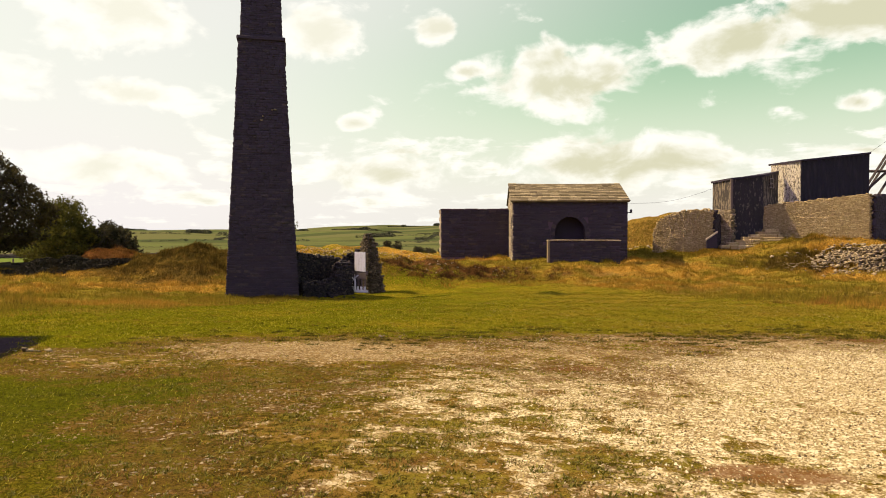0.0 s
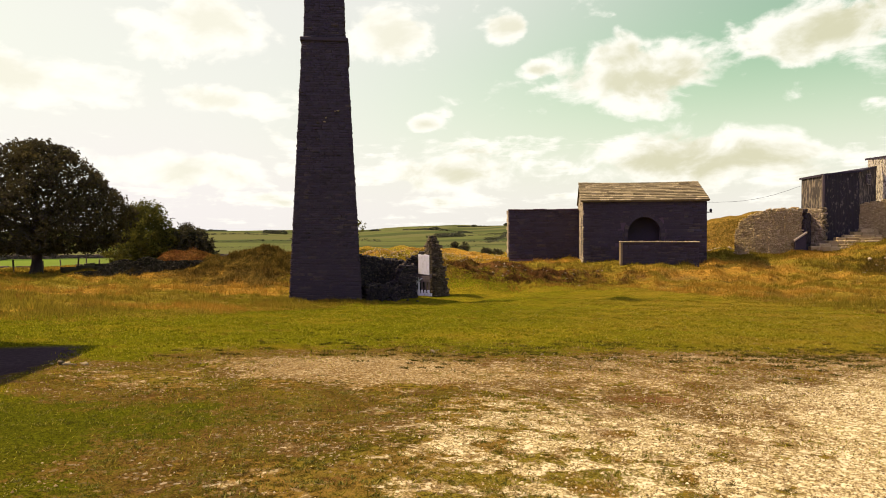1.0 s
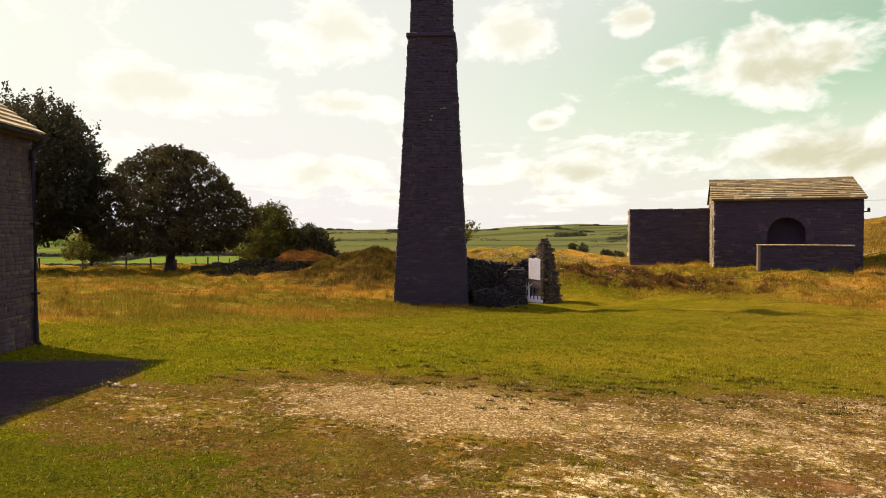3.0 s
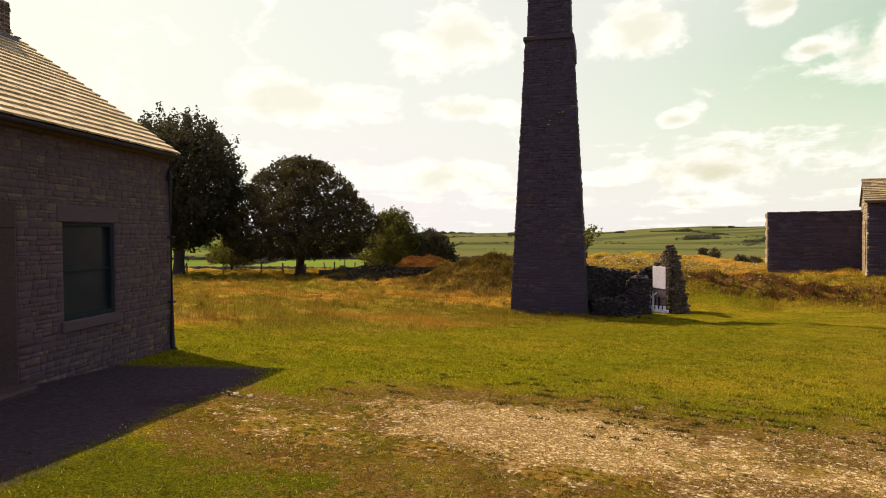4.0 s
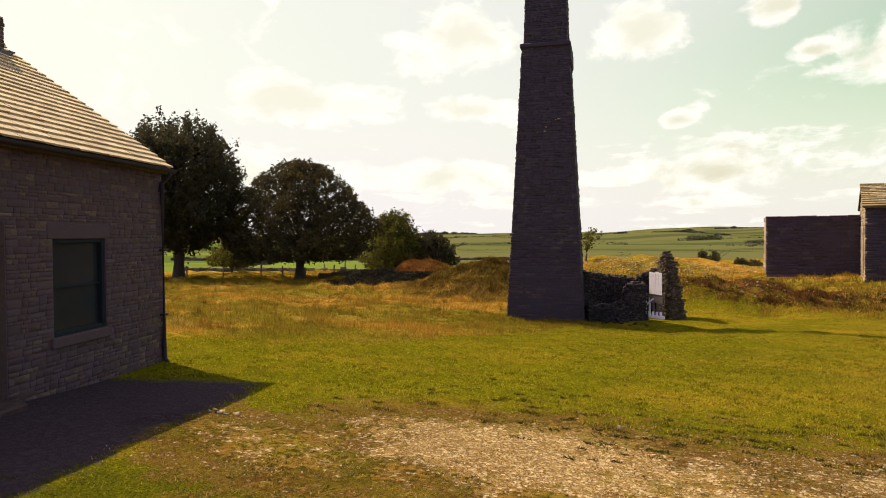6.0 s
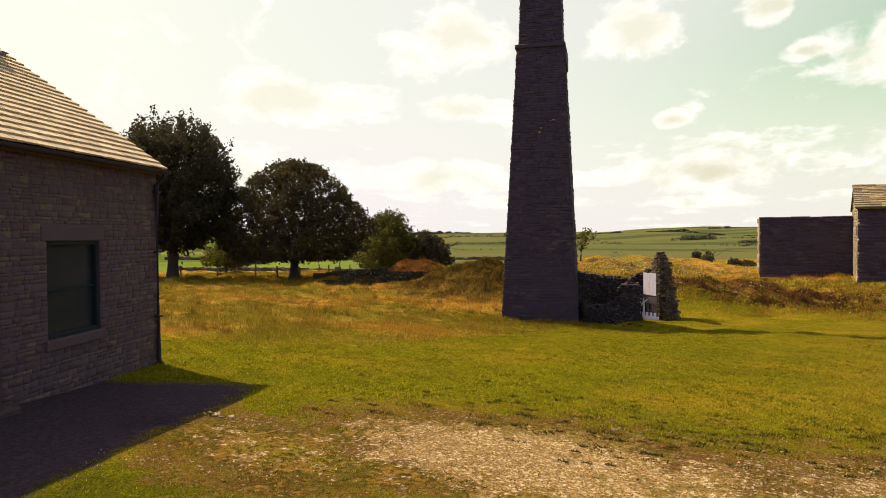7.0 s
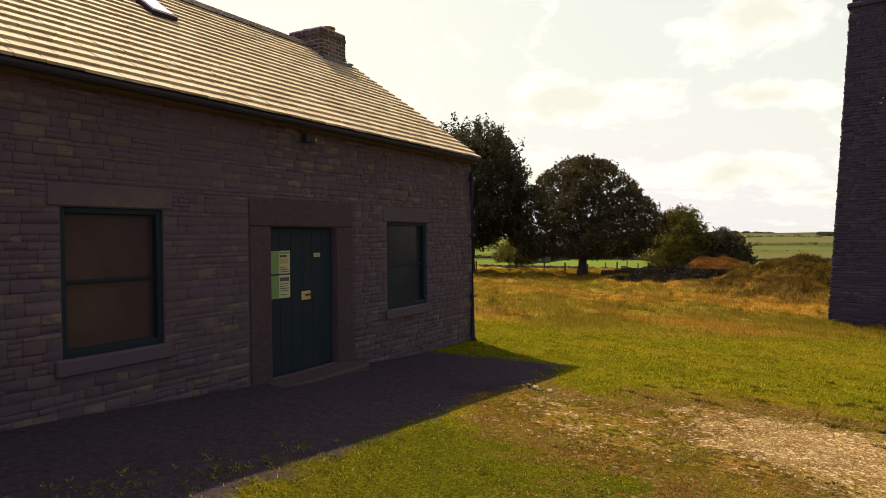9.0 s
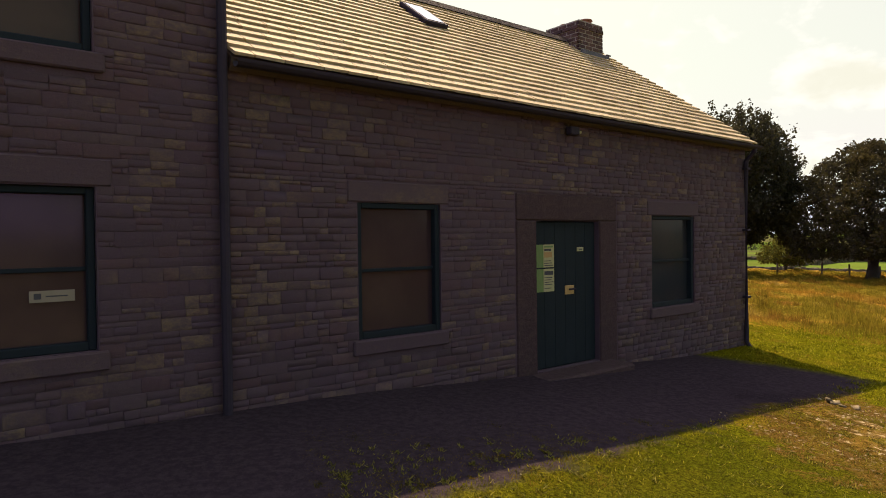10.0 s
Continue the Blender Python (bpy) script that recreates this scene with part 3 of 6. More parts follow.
def chip_colour(k, place):
    """Each chip its own shade, from earth brown to bleached white; browner where the bed is trodden."""
    r = chance(k)
    c = k.mix(k.step(r, 0.0, 0.5), (0.055, 0.036, 0.012), (0.23, 0.172, 0.074))
    c = k.mix(k.step(r, 0.55, 1.0), c, (0.55, 0.49, 0.300))
    c = k.mix(k.math("MULTIPLY", k.step(k.noise(world_place(k), 1.2, 4.0), 0.45, 0.65), 0.6), c, (0.17, 0.112, 0.040))
    x, y, z = k.split(world_place(k))
    pale = k.step(k.math("MAXIMUM", k.math("MAXIMUM", oval(k, x, y, 6.4, 7.0, 5.6, 4.5), oval(k, x, y, 2.3, 4.8, 2.3, 2.0)), k.math("MULTIPLY", oval(k, x, y, 0.6, 5.9, 2.4, 3.2), 0.3)), 0.0, 0.45)
    return k.mix(k.math("MULTIPLY", k.math("SUBTRACT", 1.0, pale), 0.60), c, (0.170, 0.116, 0.044)), None, 0


MAT["pebble"] = material("limestone_chippings", chip_colour, rough=0.9, spec=0.1)


# ---------------------------------------------------------------- mesh helpers
class Shape:
    """Gathers points and faces."""

    def __init__(self):
        self.v, self.f = [], []

    def add(self, pts, faces):
        n = len(self.v)
        self.v += [tuple(p) for p in pts]
        self.f += [tuple(i + n for i in f) for f in faces]
        return self

    def box(self, x0, x1, y0, y1, z0, z1, m=None, c=0.0):
        """A box with chamfered edges of c."""
        x0, x1, y0, y1, z0, z1 = min(x0, x1), max(x0, x1), min(y0, y1), max(y0, y1), min(z0, z1), max(z0, z1)
        if c <= 0:
            p = [(x, y, z) for z in (z0, z1) for y in (y0, y1) for x in (x0, x1)]
            f = [(0, 2, 3, 1), (4, 5, 7, 6), (0, 1, 5, 4), (2, 6, 7, 3), (0, 4, 6, 2), (1, 3, 7, 5)]
        else:
            c = min(c, (x1 - x0) * 0.45, (y1 - y0) * 0.45, (z1 - z0) * 0.45)
            bm = bmesh.new()
            bmesh.ops.create_cube(bm, size=1.0, matrix=Matrix.Translation(((x0 + x1) / 2, (y0 + y1) / 2, (z0 + z1) / 2)) @ Matrix.Diagonal((x1 - x0, y1 - y0, z1 - z0, 1)))
            bmesh.ops.bevel(bm, geom=bm.edges[:], offset=c, segments=1, affect="EDGES")
            bm.verts.index_update()
            p = [v.co[:] for v in bm.verts]
            f = [tuple(v.index for v in q.verts) for q in bm.faces]
            bm.free()
        if m is not None:
            p = [(m @ Vector(q))[:] for q in p]
        return self.add(p, f)

    def tube(self, pts, radii, sides=8, cap=True):
        """A tapered tube along points."""
        rings = []
        for i, p in enumerate(pts):
            a, b = Vector(pts[max(i - 1, 0)]), Vector(pts[min(i + 1, len(pts) - 1)])
            q = (b - a).to_track_quat("Z", "Y")
            rings.append([Vector(p) + q @ Vector((math.cos(t) * radii[i], math.sin(t) * radii[i], 0)) for t in [2 * math.pi * j / sides for j in range(sides)]])
        pts2 = [v for r in rings for v in r]
        f = [(i * sides + j, i * sides + (j + 1) % sides, (i + 1) * sides + (j + 1) % sides, (i + 1) * sides + j) for i in range(len(rings) - 1) for j in range(sides)]
        if cap:
            f += [tuple(reversed(range(sides))), tuple((len(rings) - 1) * sides + j for j in range(sides))]
        return self.add(pts2, f)

    def mesh(self, name, mat, smooth=False):
        me = bpy.data.meshes.new(name)
        me.from_pydata(self.v, [], self.f)
        me.materials.append(MAT[mat])
        if smooth:
            me.polygons.foreach_set("use_smooth", [True] * len(me.polygons))
        me.update()
        return me


def part(name, shape, mat, parent=None, label="", m=None, smooth=False):
    """One mesh object, under a thing or a part."""
    ob = new(name, shape.mesh(name, mat, smooth) if isinstance(shape, Shape) else shape)
    if parent is not None:
        ob.parent = parent
    if m is not None:
        ob.matrix_basis = m
    return tagged(ob, label)


def thing(name, label, category, m=None, group="", kind=""):
    ob = new(name)
    if m is not None:
        ob.matrix_basis = m
    return tagged(ob, label, category, group, kind)


def raw(name, verts, faces, mat):
    """A mesh from arrays; faces all of one size."""
    me = bpy.data.meshes.new(name)
    verts, faces = np.asarray(verts, dtype=np.float32), np.asarray(faces, dtype=np.int32)
    me.vertices.add(len(verts))
    me.vertices.foreach_set("co", verts.ravel())
    n = faces.shape[1]
    me.loops.add(faces.size)
    me.loops.foreach_set("vertex_index", faces.ravel())
    me.polygons.add(len(faces))
    me.polygons.foreach_set("loop_start", np.arange(0, faces.size, n, dtype=np.int32))
    me.materials.append(MAT[mat])
    me.update(calc_edges=True)
    me.validate()
    return me


# ---------------------------------------------------------------- ground
def smooth_step(a, b, x):
    t = np.clip((x - a) / (b - a), 0, 1)
    return t * t * (3 - 2 * t)


# mounds: centre x, y, height, spread x, spread y
MOUNDS = ((-6.5, 28.3, -0.50, 10.0, 9.0), (6.5, 47.5, 1.55, 9.5, 7.0), (18.0, 50.0, 1.35, 6.0, 6.0), (28.0, 48.5, 2.2, 8.0, 6.5), (17.5, 60.0, 4.5, 12.0, 5.0), (24.5, 45.6, 0.8, 4.5, 2.6),
          (-14.6, 35.5, 1.8, 5.6, 3.4), (-21.0, 38.0, 0.35, 4.0, 2.5), (-24.5, 43.3, 1.72, 3.1, 2.1), (-14.0, 62.0, 1.8, 13.0, 7.0), (-2.0, 38.0, 0.75, 9.0, 2.0),
          (0.3, 25.2, 0.20, 4.2, 1.7), (6.0, 40.8, 0.32, 6.0, 2.2), (-23.4, 35.3, 0.62, 2.8, 1.2), (-6.5, 36.5, 0.9, 4.0, 2.2))


TUSSOCKS = [(random.Random(i).uniform(0, 6.28), random.Random(i + 50).uniform(0.7, 4.6), i * 1.7) for i in range(14)]


def height(x, y):
    x, y = np.asarray(x, dtype=float), np.asarray(y, dtype=float)
    s = np.maximum(y * 0.0428 + x * 0.0047, 1e-3)
    z = -(s ** -4 + 2.2 ** -4) ** -0.25
    z = np.where(y * 0.0428 + x * 0.0047 < 1e-3, -0.0428 * np.maximum(y, -30) - 0.0047 * np.clip(x, -30, 30), z)
    for cx, cy, h, rx, ry in MOUNDS:
        z = z + h * np.exp(-((x - cx) / rx) ** 2 - ((y - cy) / ry) ** 2)
    r = np.hypot(x, y)
    az = np.degrees(np.arctan2(x, np.maximum(y, 1e-6) if np.ndim(y) == 0 else y))
    z = z + smooth_step(26, 44, r) * (1 - smooth_step(150, 300, r)) * (0.10 * np.sin(x * 0.9 + 1.3 * np.sin(y * 0.5)) * np.sin(y * 0.8 + x * 0.23) + 0.06 * np.sin(x * 2.1 + y * 1.3))
    z = z + 0.015 * np.sin(x * 1.9 + 0.7 * y) * np.sin(y * 1.4 - 0.5 * x)
    rough = 0.0
    for a, w, ph in TUSSOCKS:
        rough = rough + np.sin((x * math.cos(a) + y * math.sin(a)) * w + ph)
    z = z + smooth_step(16, 40, r) * (1 - smooth_step(120, 200, r)) * 0.030 * rough
    lx, ly = (x + 10.1) * -0.4067 + (y - 10.98) * 0.9135, (x + 10.1) * -0.9135 + (y - 10.98) * -0.4067
    z = z + 0.13 * smooth_step(2.0, 9.5, -lx) * smooth_step(-3.7, -2.2, ly)
    z = z - smooth_step(62, 120, r) * 2.4 - smooth_step(150, 420, r) * 3.0
    up = 0.0 + 0.58 * smooth_step(-22, 2, az) + 0.10 * np.sin(az * 0.55 + 0.8) * smooth_step(-30, -10, az)
    z = z + smooth_step(450, 2200, r) * (np.tan(np.radians(up)) * 2200 + 6.0) + smooth_step(300, 900, r) * (5.0 * np.sin(x * 0.006 + 1.0) * np.sin(y * 0.005) + 3.2 * np.sin(x * 0.017 + y * 0.011))
    return z


def make_ground():
    def axis(lo, hi, fine, grow, limit):
        right, step, v = [], fine, hi
        while v < limit:
            step *= grow
            v += step
            right.append(v)
        left, step, v = [], fine, lo
        while v > -limit:
            step *= grow
            v -= step
            left.append(v)
        return np.array(left[::-1] + list(np.arange(lo, hi, fine)) + [hi] + right)
    xs, ys = axis(-46, 32, 0.4, 1.09, 4500), axis(-4, 66, 0.4, 1.09, 4500)
    gx, gy = np.meshgrid(xs, ys)
    v = np.stack([gx.ravel(), gy.ravel(), height(gx, gy).ravel()], 1)
    a = (np.arange(len(ys) - 1)[:, None] * len(xs) + np.arange(len(xs) - 1)[None, :]).ravel()
    me = raw("ground", v, np.stack([a, a + 1, a + 1 + len(xs), a + len(xs)], 1), "ground")
    me.polygons.foreach_set("use_smooth", [True] * len(me.polygons))
    tagged(new("ground", me), "rough grassland with a worn patch of pale gravel", "ground", kind="structure")


make_ground()


def gz(x, y):
    return float(height(x, y))


# ---------------------------------------------------------------- stone walling
def stone_kind(seed):
    """A rough block in a unit box, front towards -y, with a chamfered, uneven face."""
    r = random.Random(seed)
    j = lambda s: r.uniform(-s, s)
    back = [(sx * 0.5, 0.5, sz * 0.5) for sx, sz in ((-1, -1), (1, -1), (1, 1), (-1, 1))]
    mid = [(sx * 0.5 + j(0.015), -0.36 + j(0.06), sz * 0.5 + j(0.09)) for sx, sz in ((-1, -1), (1, -1), (1, 1), (-1, 1))]
    front = [(sx * (0.475 + j(0.02)), -0.5 + j(0.09), sz * (0.43 + j(0.08))) for sx, sz in ((-1, -1), (1, -1), (1, 1), (-1, 1))]
    f = [(8, 9, 10, 11)]
    for a in (0, 4):
        f += [(a + i, a + (i + 1) % 4, a + 4 + (i + 1) % 4, a + 4 + i) for i in range(4)]
    return np.array(back + mid + front), f


KINDS = [stone_kind(i) for i in range(10)]


def courses(x0, x1, z0, z1, holes, rnd, hs=(0.055, 0.125), ls=(0.14, 0.42)):
    """Stones of a coursed rubble wall: (centre x, centre z, length, height), leaving out holes (x0, x1, z0, z1)."""
    out, z = [], z0
    while z < z1 - 0.03:
        h = min(rnd.uniform(*hs), z1 - z)
        free = [(x0, x1)]
        for a, b, c, d in holes:
            if z + h * 0.6 > c and z + h * 0.4 < d:
                free = [p for u, w in free for p in ((u, min(w, a)), (max(u, b), w)) if p[1] - p[0] > 0.03]
        for u, w in free:
            x = u
            while x < w - 0.02:
                length = rnd.uniform(*ls) * (0.8 + h * 2.0)
                if w - x - length < 0.12:
                    length = w - x
                # some blocks are two thin ones
                if h > 0.10 and rnd.random() < 0.42:
                    q, m = h * rnd.uniform(0.35, 0.65), length * rnd.uniform(0.3, 0.7)
                    if rnd.random() < 0.4:
                        out.append((x + length / 2, z + q / 2, length, q))
                    else:
                        out.append((x + m / 2, z + q / 2, m, q))
                        out.append((x + m + (length - m) / 2, z + q / 2, length - m, q))
                    out.append((x + length / 2, z + q + (h - q) / 2, length, h - q))
                else:
                    out.append((x + length / 2, z + h / 2, length, h))
                x += length
        z += h
    return out


def lay(stones, owner, mat, rnd, near=None, limit=300, depth=0.09, proud=(0.0, 0.018), face=None, name="stone", joint=0.007):
    """Lay stones against the plane y = 0 of owner: those nearest to the x given are objects of their own, the others one mesh. face: a matrix into owner's frame."""
    face = face or Matrix()
    order = sorted(stones, key=lambda s: abs(s[0] - near[0]) + abs(s[1] - near[1])) if near else stones
    single = order[:limit] if near else []
    rest = order[len(single):]
    meshes = [raw(name, k[0], np.array(k[1]), mat) for k in KINDS] if single else []
    for x, z, l, h in single:
        i = rnd.randrange(len(KINDS))
        out = rnd.uniform(*proud)
        m = face @ pose(x, depth * 0.5 - out, z, 0, rnd.uniform(-1.5, 1.5), 0) @ Matrix.Diagonal((l - joint, depth, h - joint, 1))
        part(name, meshes[i], mat, owner, m=m)
    if rest:
        v, f = [], []
        for x, z, l, h in rest:
            p, q = KINDS[rnd.randrange(len(KINDS))]
            out = rnd.uniform(*proud)
            w = p * np.array((l - joint, depth, h - joint)) + np.array((x, depth * 0.5 - out, z))
            f.append(np.array(q) + 12 * len(v))
            v.append(w)
        v = np.concatenate(v)
        a = np.array(face)
        v = v @ a[:3, :3].T + a[:3, 3]
        ob = part(name + "work", raw(name + "work", v, np.concatenate(f), mat), mat, owner)
        tagged(ob, kind="stuff")


def holed(x0, x1, z0, z1, holes, y0, y1):
    """A wall with openings through it, in one skin."""
    xs = sorted({x0, x1, *[h[0] for h in holes], *[h[1] for h in holes]})
    zs = sorted({z0, z1, *[h[2] for h in holes], *[h[3] for h in holes]})
    s, seen = Shape(), {}

    def at(x, y, z):
        if (x, y, z) not in seen:
            seen[(x, y, z)] = len(s.v)
            s.v.append((x, y, z))
        return seen[(x, y, z)]

    def solid(i, j):
        if not (0 <= i < len(xs) - 1 and 0 <= j < len(zs) - 1):
            return False
        mx, mz = (xs[i] + xs[i + 1]) / 2, (zs[j] + zs[j + 1]) / 2
        return not any(h[0] < mx < h[1] and h[2] < mz < h[3] for h in holes)
    for i in range(len(xs) - 1):
        for j in range(len(zs) - 1):
            if not solid(i, j):
                continue
            a, b, c, d = xs[i], xs[i + 1], zs[j], zs[j + 1]
            s.f.append((at(a, y0, c), at(b, y0, c), at(b, y0, d), at(a, y0, d)))
            s.f.append((at(a, y1, d), at(b, y1, d), at(b, y1, c), at(a, y1, c)))
            for ok, p, q in ((solid(i - 1, j), (a, c), (a, d)), (solid(i + 1, j), (b, d), (b, c)), (solid(i, j - 1), (b, c), (a, c)), (solid(i, j + 1), (a, d), (b, d))):
                if not ok:
                    s.f.append((at(p[0], y0, p[1]), at(q[0], y0, q[1]), at(q[0], y1, q[1]), at(p[0], y1, p[1])))
    return s


# ---------------------------------------------------------------- the low house
HOUSE = pose(-10.1, 10.98, -0.44, 0, 0, 114)
EAVE_Y, EAVE_Z, RIDGE_Y, RIDGE_Z, HOUSE_X0, HOUSE_X1 = -0.15, 3.67, 3.37, 6.15, -9.6, -0.05
SLOPE = math.atan2(RIDGE_Z - EAVE_Z, RIDGE_Y - EAVE_Y)
DOOR, WIN_A, WIN_B = (-5.58, -4.30, 0.30, 2.25), (-8.25, -7.16, 1.0, 2.42), (-3.0, -1.78, 0.93, 2.35)


def sash_window(owner, hole, depth, name="window", pane="blind"):
    """A painted sash in an opening: frame with a meeting rail and a glazing bar, pane, blind behind, stone sill."""
    x0, x1, z0, z1 = hole
    w = part(name, Shape().box(x0, x1, depth + 0.05, depth + 0.075, z0, z1), pane, owner, "sash window with a drawn blind")
    for a, b, c, d in ((x0, x0 + 0.06, z0, z1), (x1 - 0.06, x1, z0, z1), (x0 + 0.06, x1 - 0.06, z0, z0 + 0.07), (x0 + 0.06, x1 - 0.06, z1 - 0.06, z1)):
        part("frame", Shape().box(a, b, depth - 0.03, depth + 0.05, c, d, c=0.008), "green", w, "dark green painted frame")
    zm = (z0 + z1) / 2
    part("meeting_rail", Shape().box(x0 + 0.06, x1 - 0.06, depth + 0.01, depth + 0.046, zm - 0.018, zm + 0.018, c=0.005), "green", w)
    part("sill", Shape().box(x0 - 0.08, x1 + 0.08, -0.045, depth + 0.05, z0 - 0.16, z0 - 0.004, c=0.015), "stone", w, "worn sandstone sill")
    part("lintel", Shape().box(x0 - 0.12, x1 + 0.12, -0.012, 0.12, z1 + 0.004, z1 + 0.22, c=0.012), "stone", w, "sandstone lintel")
    return w


def make_house():
    h = thing("house", "low dark gritstone house with a stone-slate roof", "house", HOUSE)
    holes = [DOOR, WIN_A, WIN_B]
    wall = part("wall", holed(HOUSE_X0, HOUSE_X1, -0.5, 3.52, holes, 0.003, 0.55), "mortar", h, "dark coursed gritstone wall")
    gable = Shape().box(HOUSE_X1 - 0.5, HOUSE_X1, 0.55, 6.74, -0.5, 3.55)
    gable.add([(HOUSE_X1 - 0.5, 0.02, 3.52), (HOUSE_X1, 0.02, 3.52), (HOUSE_X1 - 0.5, 6.72, 3.52), (HOUSE_X1, 6.72, 3.52), (HOUSE_X1 - 0.5, 3.37, 5.9), (HOUSE_X1, 3.37, 5.9)],
              [(0, 1, 5, 4), (1, 3, 5), (3, 2, 4, 5), (2, 0, 4)])
    part("gable", gable, "mortar", h)
    part("back_wall", Shape().box(HOUSE_X0, HOUSE_X1, 6.3, 6.74, -0.5, 3.52), "mortar", h)
    part("room", Shape().box(HOUSE_X0 + 0.02, HOUSE_X1 - 0.52, 0.6, 0.64, -0.3, 3.4), "dark", h)
    rnd = random.Random(5)
    keep_out = [(-5.98, -3.88, 0.0, 2.62), (WIN_A[0] - 0.01, WIN_A[1] + 0.01, WIN_A[2] - 0.17, WIN_A[3] + 0.01), (WIN_A[0] - 0.12, WIN_A[1] + 0.12, WIN_A[3], WIN_A[3] + 0.23),
                (WIN_B[0] - 0.01, WIN_B[1] + 0.01, WIN_B[2] - 0.17, WIN_B[3] + 0.01), (WIN_B[0] - 0.12, WIN_B[1] + 0.12, WIN_B[3], WIN_B[3] + 0.23)]
    stones = courses(HOUSE_X0, HOUSE_X1, -0.25, 3.58, keep_out, rnd, (0.045, 0.13), (0.10, 0.30))
    lay(stones, wall, "stone", rnd, near=(-6.5, 2.2), limit=300, depth=0.026, joint=0.005, proud=(-0.001, 0.008))
    side = courses(0.0, 6.7, -0.25, 3.5, [], rnd, (0.075, 0.17), (0.15, 0.40))
    lay(side, wall, "stone", rnd, face=Matrix.Translation((HOUSE_X1, 0, 0)) @ pose(0, 0, 0, 0, 0, 90), name="end_stone")
    # door surround
    for name, b in (("jamb", (-5.96, -5.58, -0.1, 2.25)), ("jamb", (-4.30, -3.90, -0.1, 2.25)), ("lintel", (-5.96, -3.90, 2.254, 2.60))):
        part(name, Shape().box(b[0] + 0.004, b[1] - 0.004, -0.016, 0.36, b[2], b[3], c=0.016), "dressed", h, "worn red sandstone surround")
    part("doorstep", Shape().box(-5.85, -4.05, -0.42, 0.34, -0.15, 0.285, c=0.03), "dressed", h, "worn stone doorstep")
    d = part("door", Shape().box(-5.575, -4.305, 0.085, 0.135, 0.30, 2.246, c=0.006), "green", h, "closed dark green boarded door with notices")
    for i in range(6):
        x = -5.565 + i * 0.2085
        part("board", Shape().box(x, x + 0.2065, 0.070, 0.086, 0.32, 2.23, c=0.003), "green", d)
    y = 0.066
    part("lock_plate", Shape().box(-4.96, -4.78, y - 0.012, y + 0.004, 1.26, 1.38, c=0.004), "brass", d, "brass lock plate")
    part("handle", Shape().box(-4.90, -4.76, y - 0.04, y - 0.016, 1.315, 1.34, c=0.006), "black", d)
    part("name_plate", Shape().box(-4.70, -4.57, y - 0.008, y + 0.004, 1.84, 1.895, c=0.002), "paper", d, "small white plate")
    part("print", Shape().box(-4.67, -4.60, y - 0.012, y - 0.009, 1.86, 1.872), "ink", d)
    for z, top in ((1.64, True), (1.32, False)):
        n = part("notice", Shape().box(-5.385, -5.18, y - 0.007, y + 0.004, z, z + 0.30), "paper", d, "printed paper notice")
        part("notice", Shape().box(-5.56, -5.39, y - 0.007, y + 0.004, z, z + 0.30), "paper_green", d, "green printed notice")
        bars = ((0.26, 0.285, "paper_green"), (0.13, 0.20, "paper_orange"), (0.215, 0.245, "ink"), (0.02, 0.03, "ink"), (0.05, 0.06, "ink"), (0.08, 0.09, "ink")) if top else \
               ((0.22, 0.27, "ink"), (0.18, 0.19, "ink"), (0.15, 0.16, "ink"), (0.12, 0.13, "ink"), (0.09, 0.10, "ink"), (0.04, 0.05, "ink"))
        for i, (a, b, m) in enumerate(bars):
            part("print", Shape().box(-5.37, -5.20 - 0.02 * (i % 3), y - 0.010, y - 0.0075, z + a, z + b), m, d)
    sash_window(h, WIN_A, 0.055)
    sash_window(h, WIN_B, 0.055, pane="green_blind")
    # roof
    run = (RIDGE_Y - EAVE_Y) / math.cos(SLOPE)
    x0, x1 = HOUSE_X0 + 0.01, 0.10
    front = Matrix.Translation((0, EAVE_Y, EAVE_Z)) @ pose(0, 0, 0, math.degrees(SLOPE), 0, 0)
    back = Matrix.Translation((0, 2 * RIDGE_Y - EAVE_Y, EAVE_Z)) @ pose(0, 0, 0, -math.degrees(SLOPE), 0, 0)
    roof = part("roof", Shape().box(x0, x1 - 0.02, 0.02, run, -0.16, -0.03, m=front).box(x0, x1 - 0.02, -run, 0, -0.16, 0.03, m=back), "ridge", h, "stone-slate roof lit by the sun")
    rows, tile = 22, 0.0
    pitch = run / rows
    kinds = []
    for i in range(6):
        r = random.Random(40 + i)
        t = Shape().box(-0.5, 0.5, 0, 1, 0, 1)
        t.v = [(x + r.uniform(-0.01, 0.01), yy + (r.uniform(-0.035, 0.02) if yy < 0.5 else 0), z + r.uniform(-0.12, 0.12) * (1 - yy)) for x, yy, z in t.v]
        kinds.append(t.mesh("slate", "tile"))
    rnd = random.Random(9)
    spots = []
    for i in range(rows):
        x = x0 - rnd.uniform(0, 0.3)
        while x < x1:
            w = rnd.uniform(0.27, 0.42)
            a, b = max(x, x0), min(x + w, x1)
            if b - a > 0.04:
                spots.append(((a + b) / 2, i, b - a - 0.012))
            x += w
    spots.sort(key=lambda s: abs(s[0] + 8) + s[1] * 0.25)
    rest = Shape()
    for n, (x, i, w) in enumerate(spots):
        m = front @ Matrix.Translation((x, i * pitch - 0.02, 0.010)) @ pose(0, 0, 0, -8.2, rnd.uniform(-0.3, 0.3), 0) @ Matrix.Diagonal((w, pitch * 1.2, 0.027, 1))
        me = kinds[rnd.randrange(6)]
        if n < 300:
            part("slate", me, "tile", roof, m=m)
        else:
            rest.add([(m @ v.co)[:] for v in me.vertices], [tuple(p.vertices) for p in me.polygons])
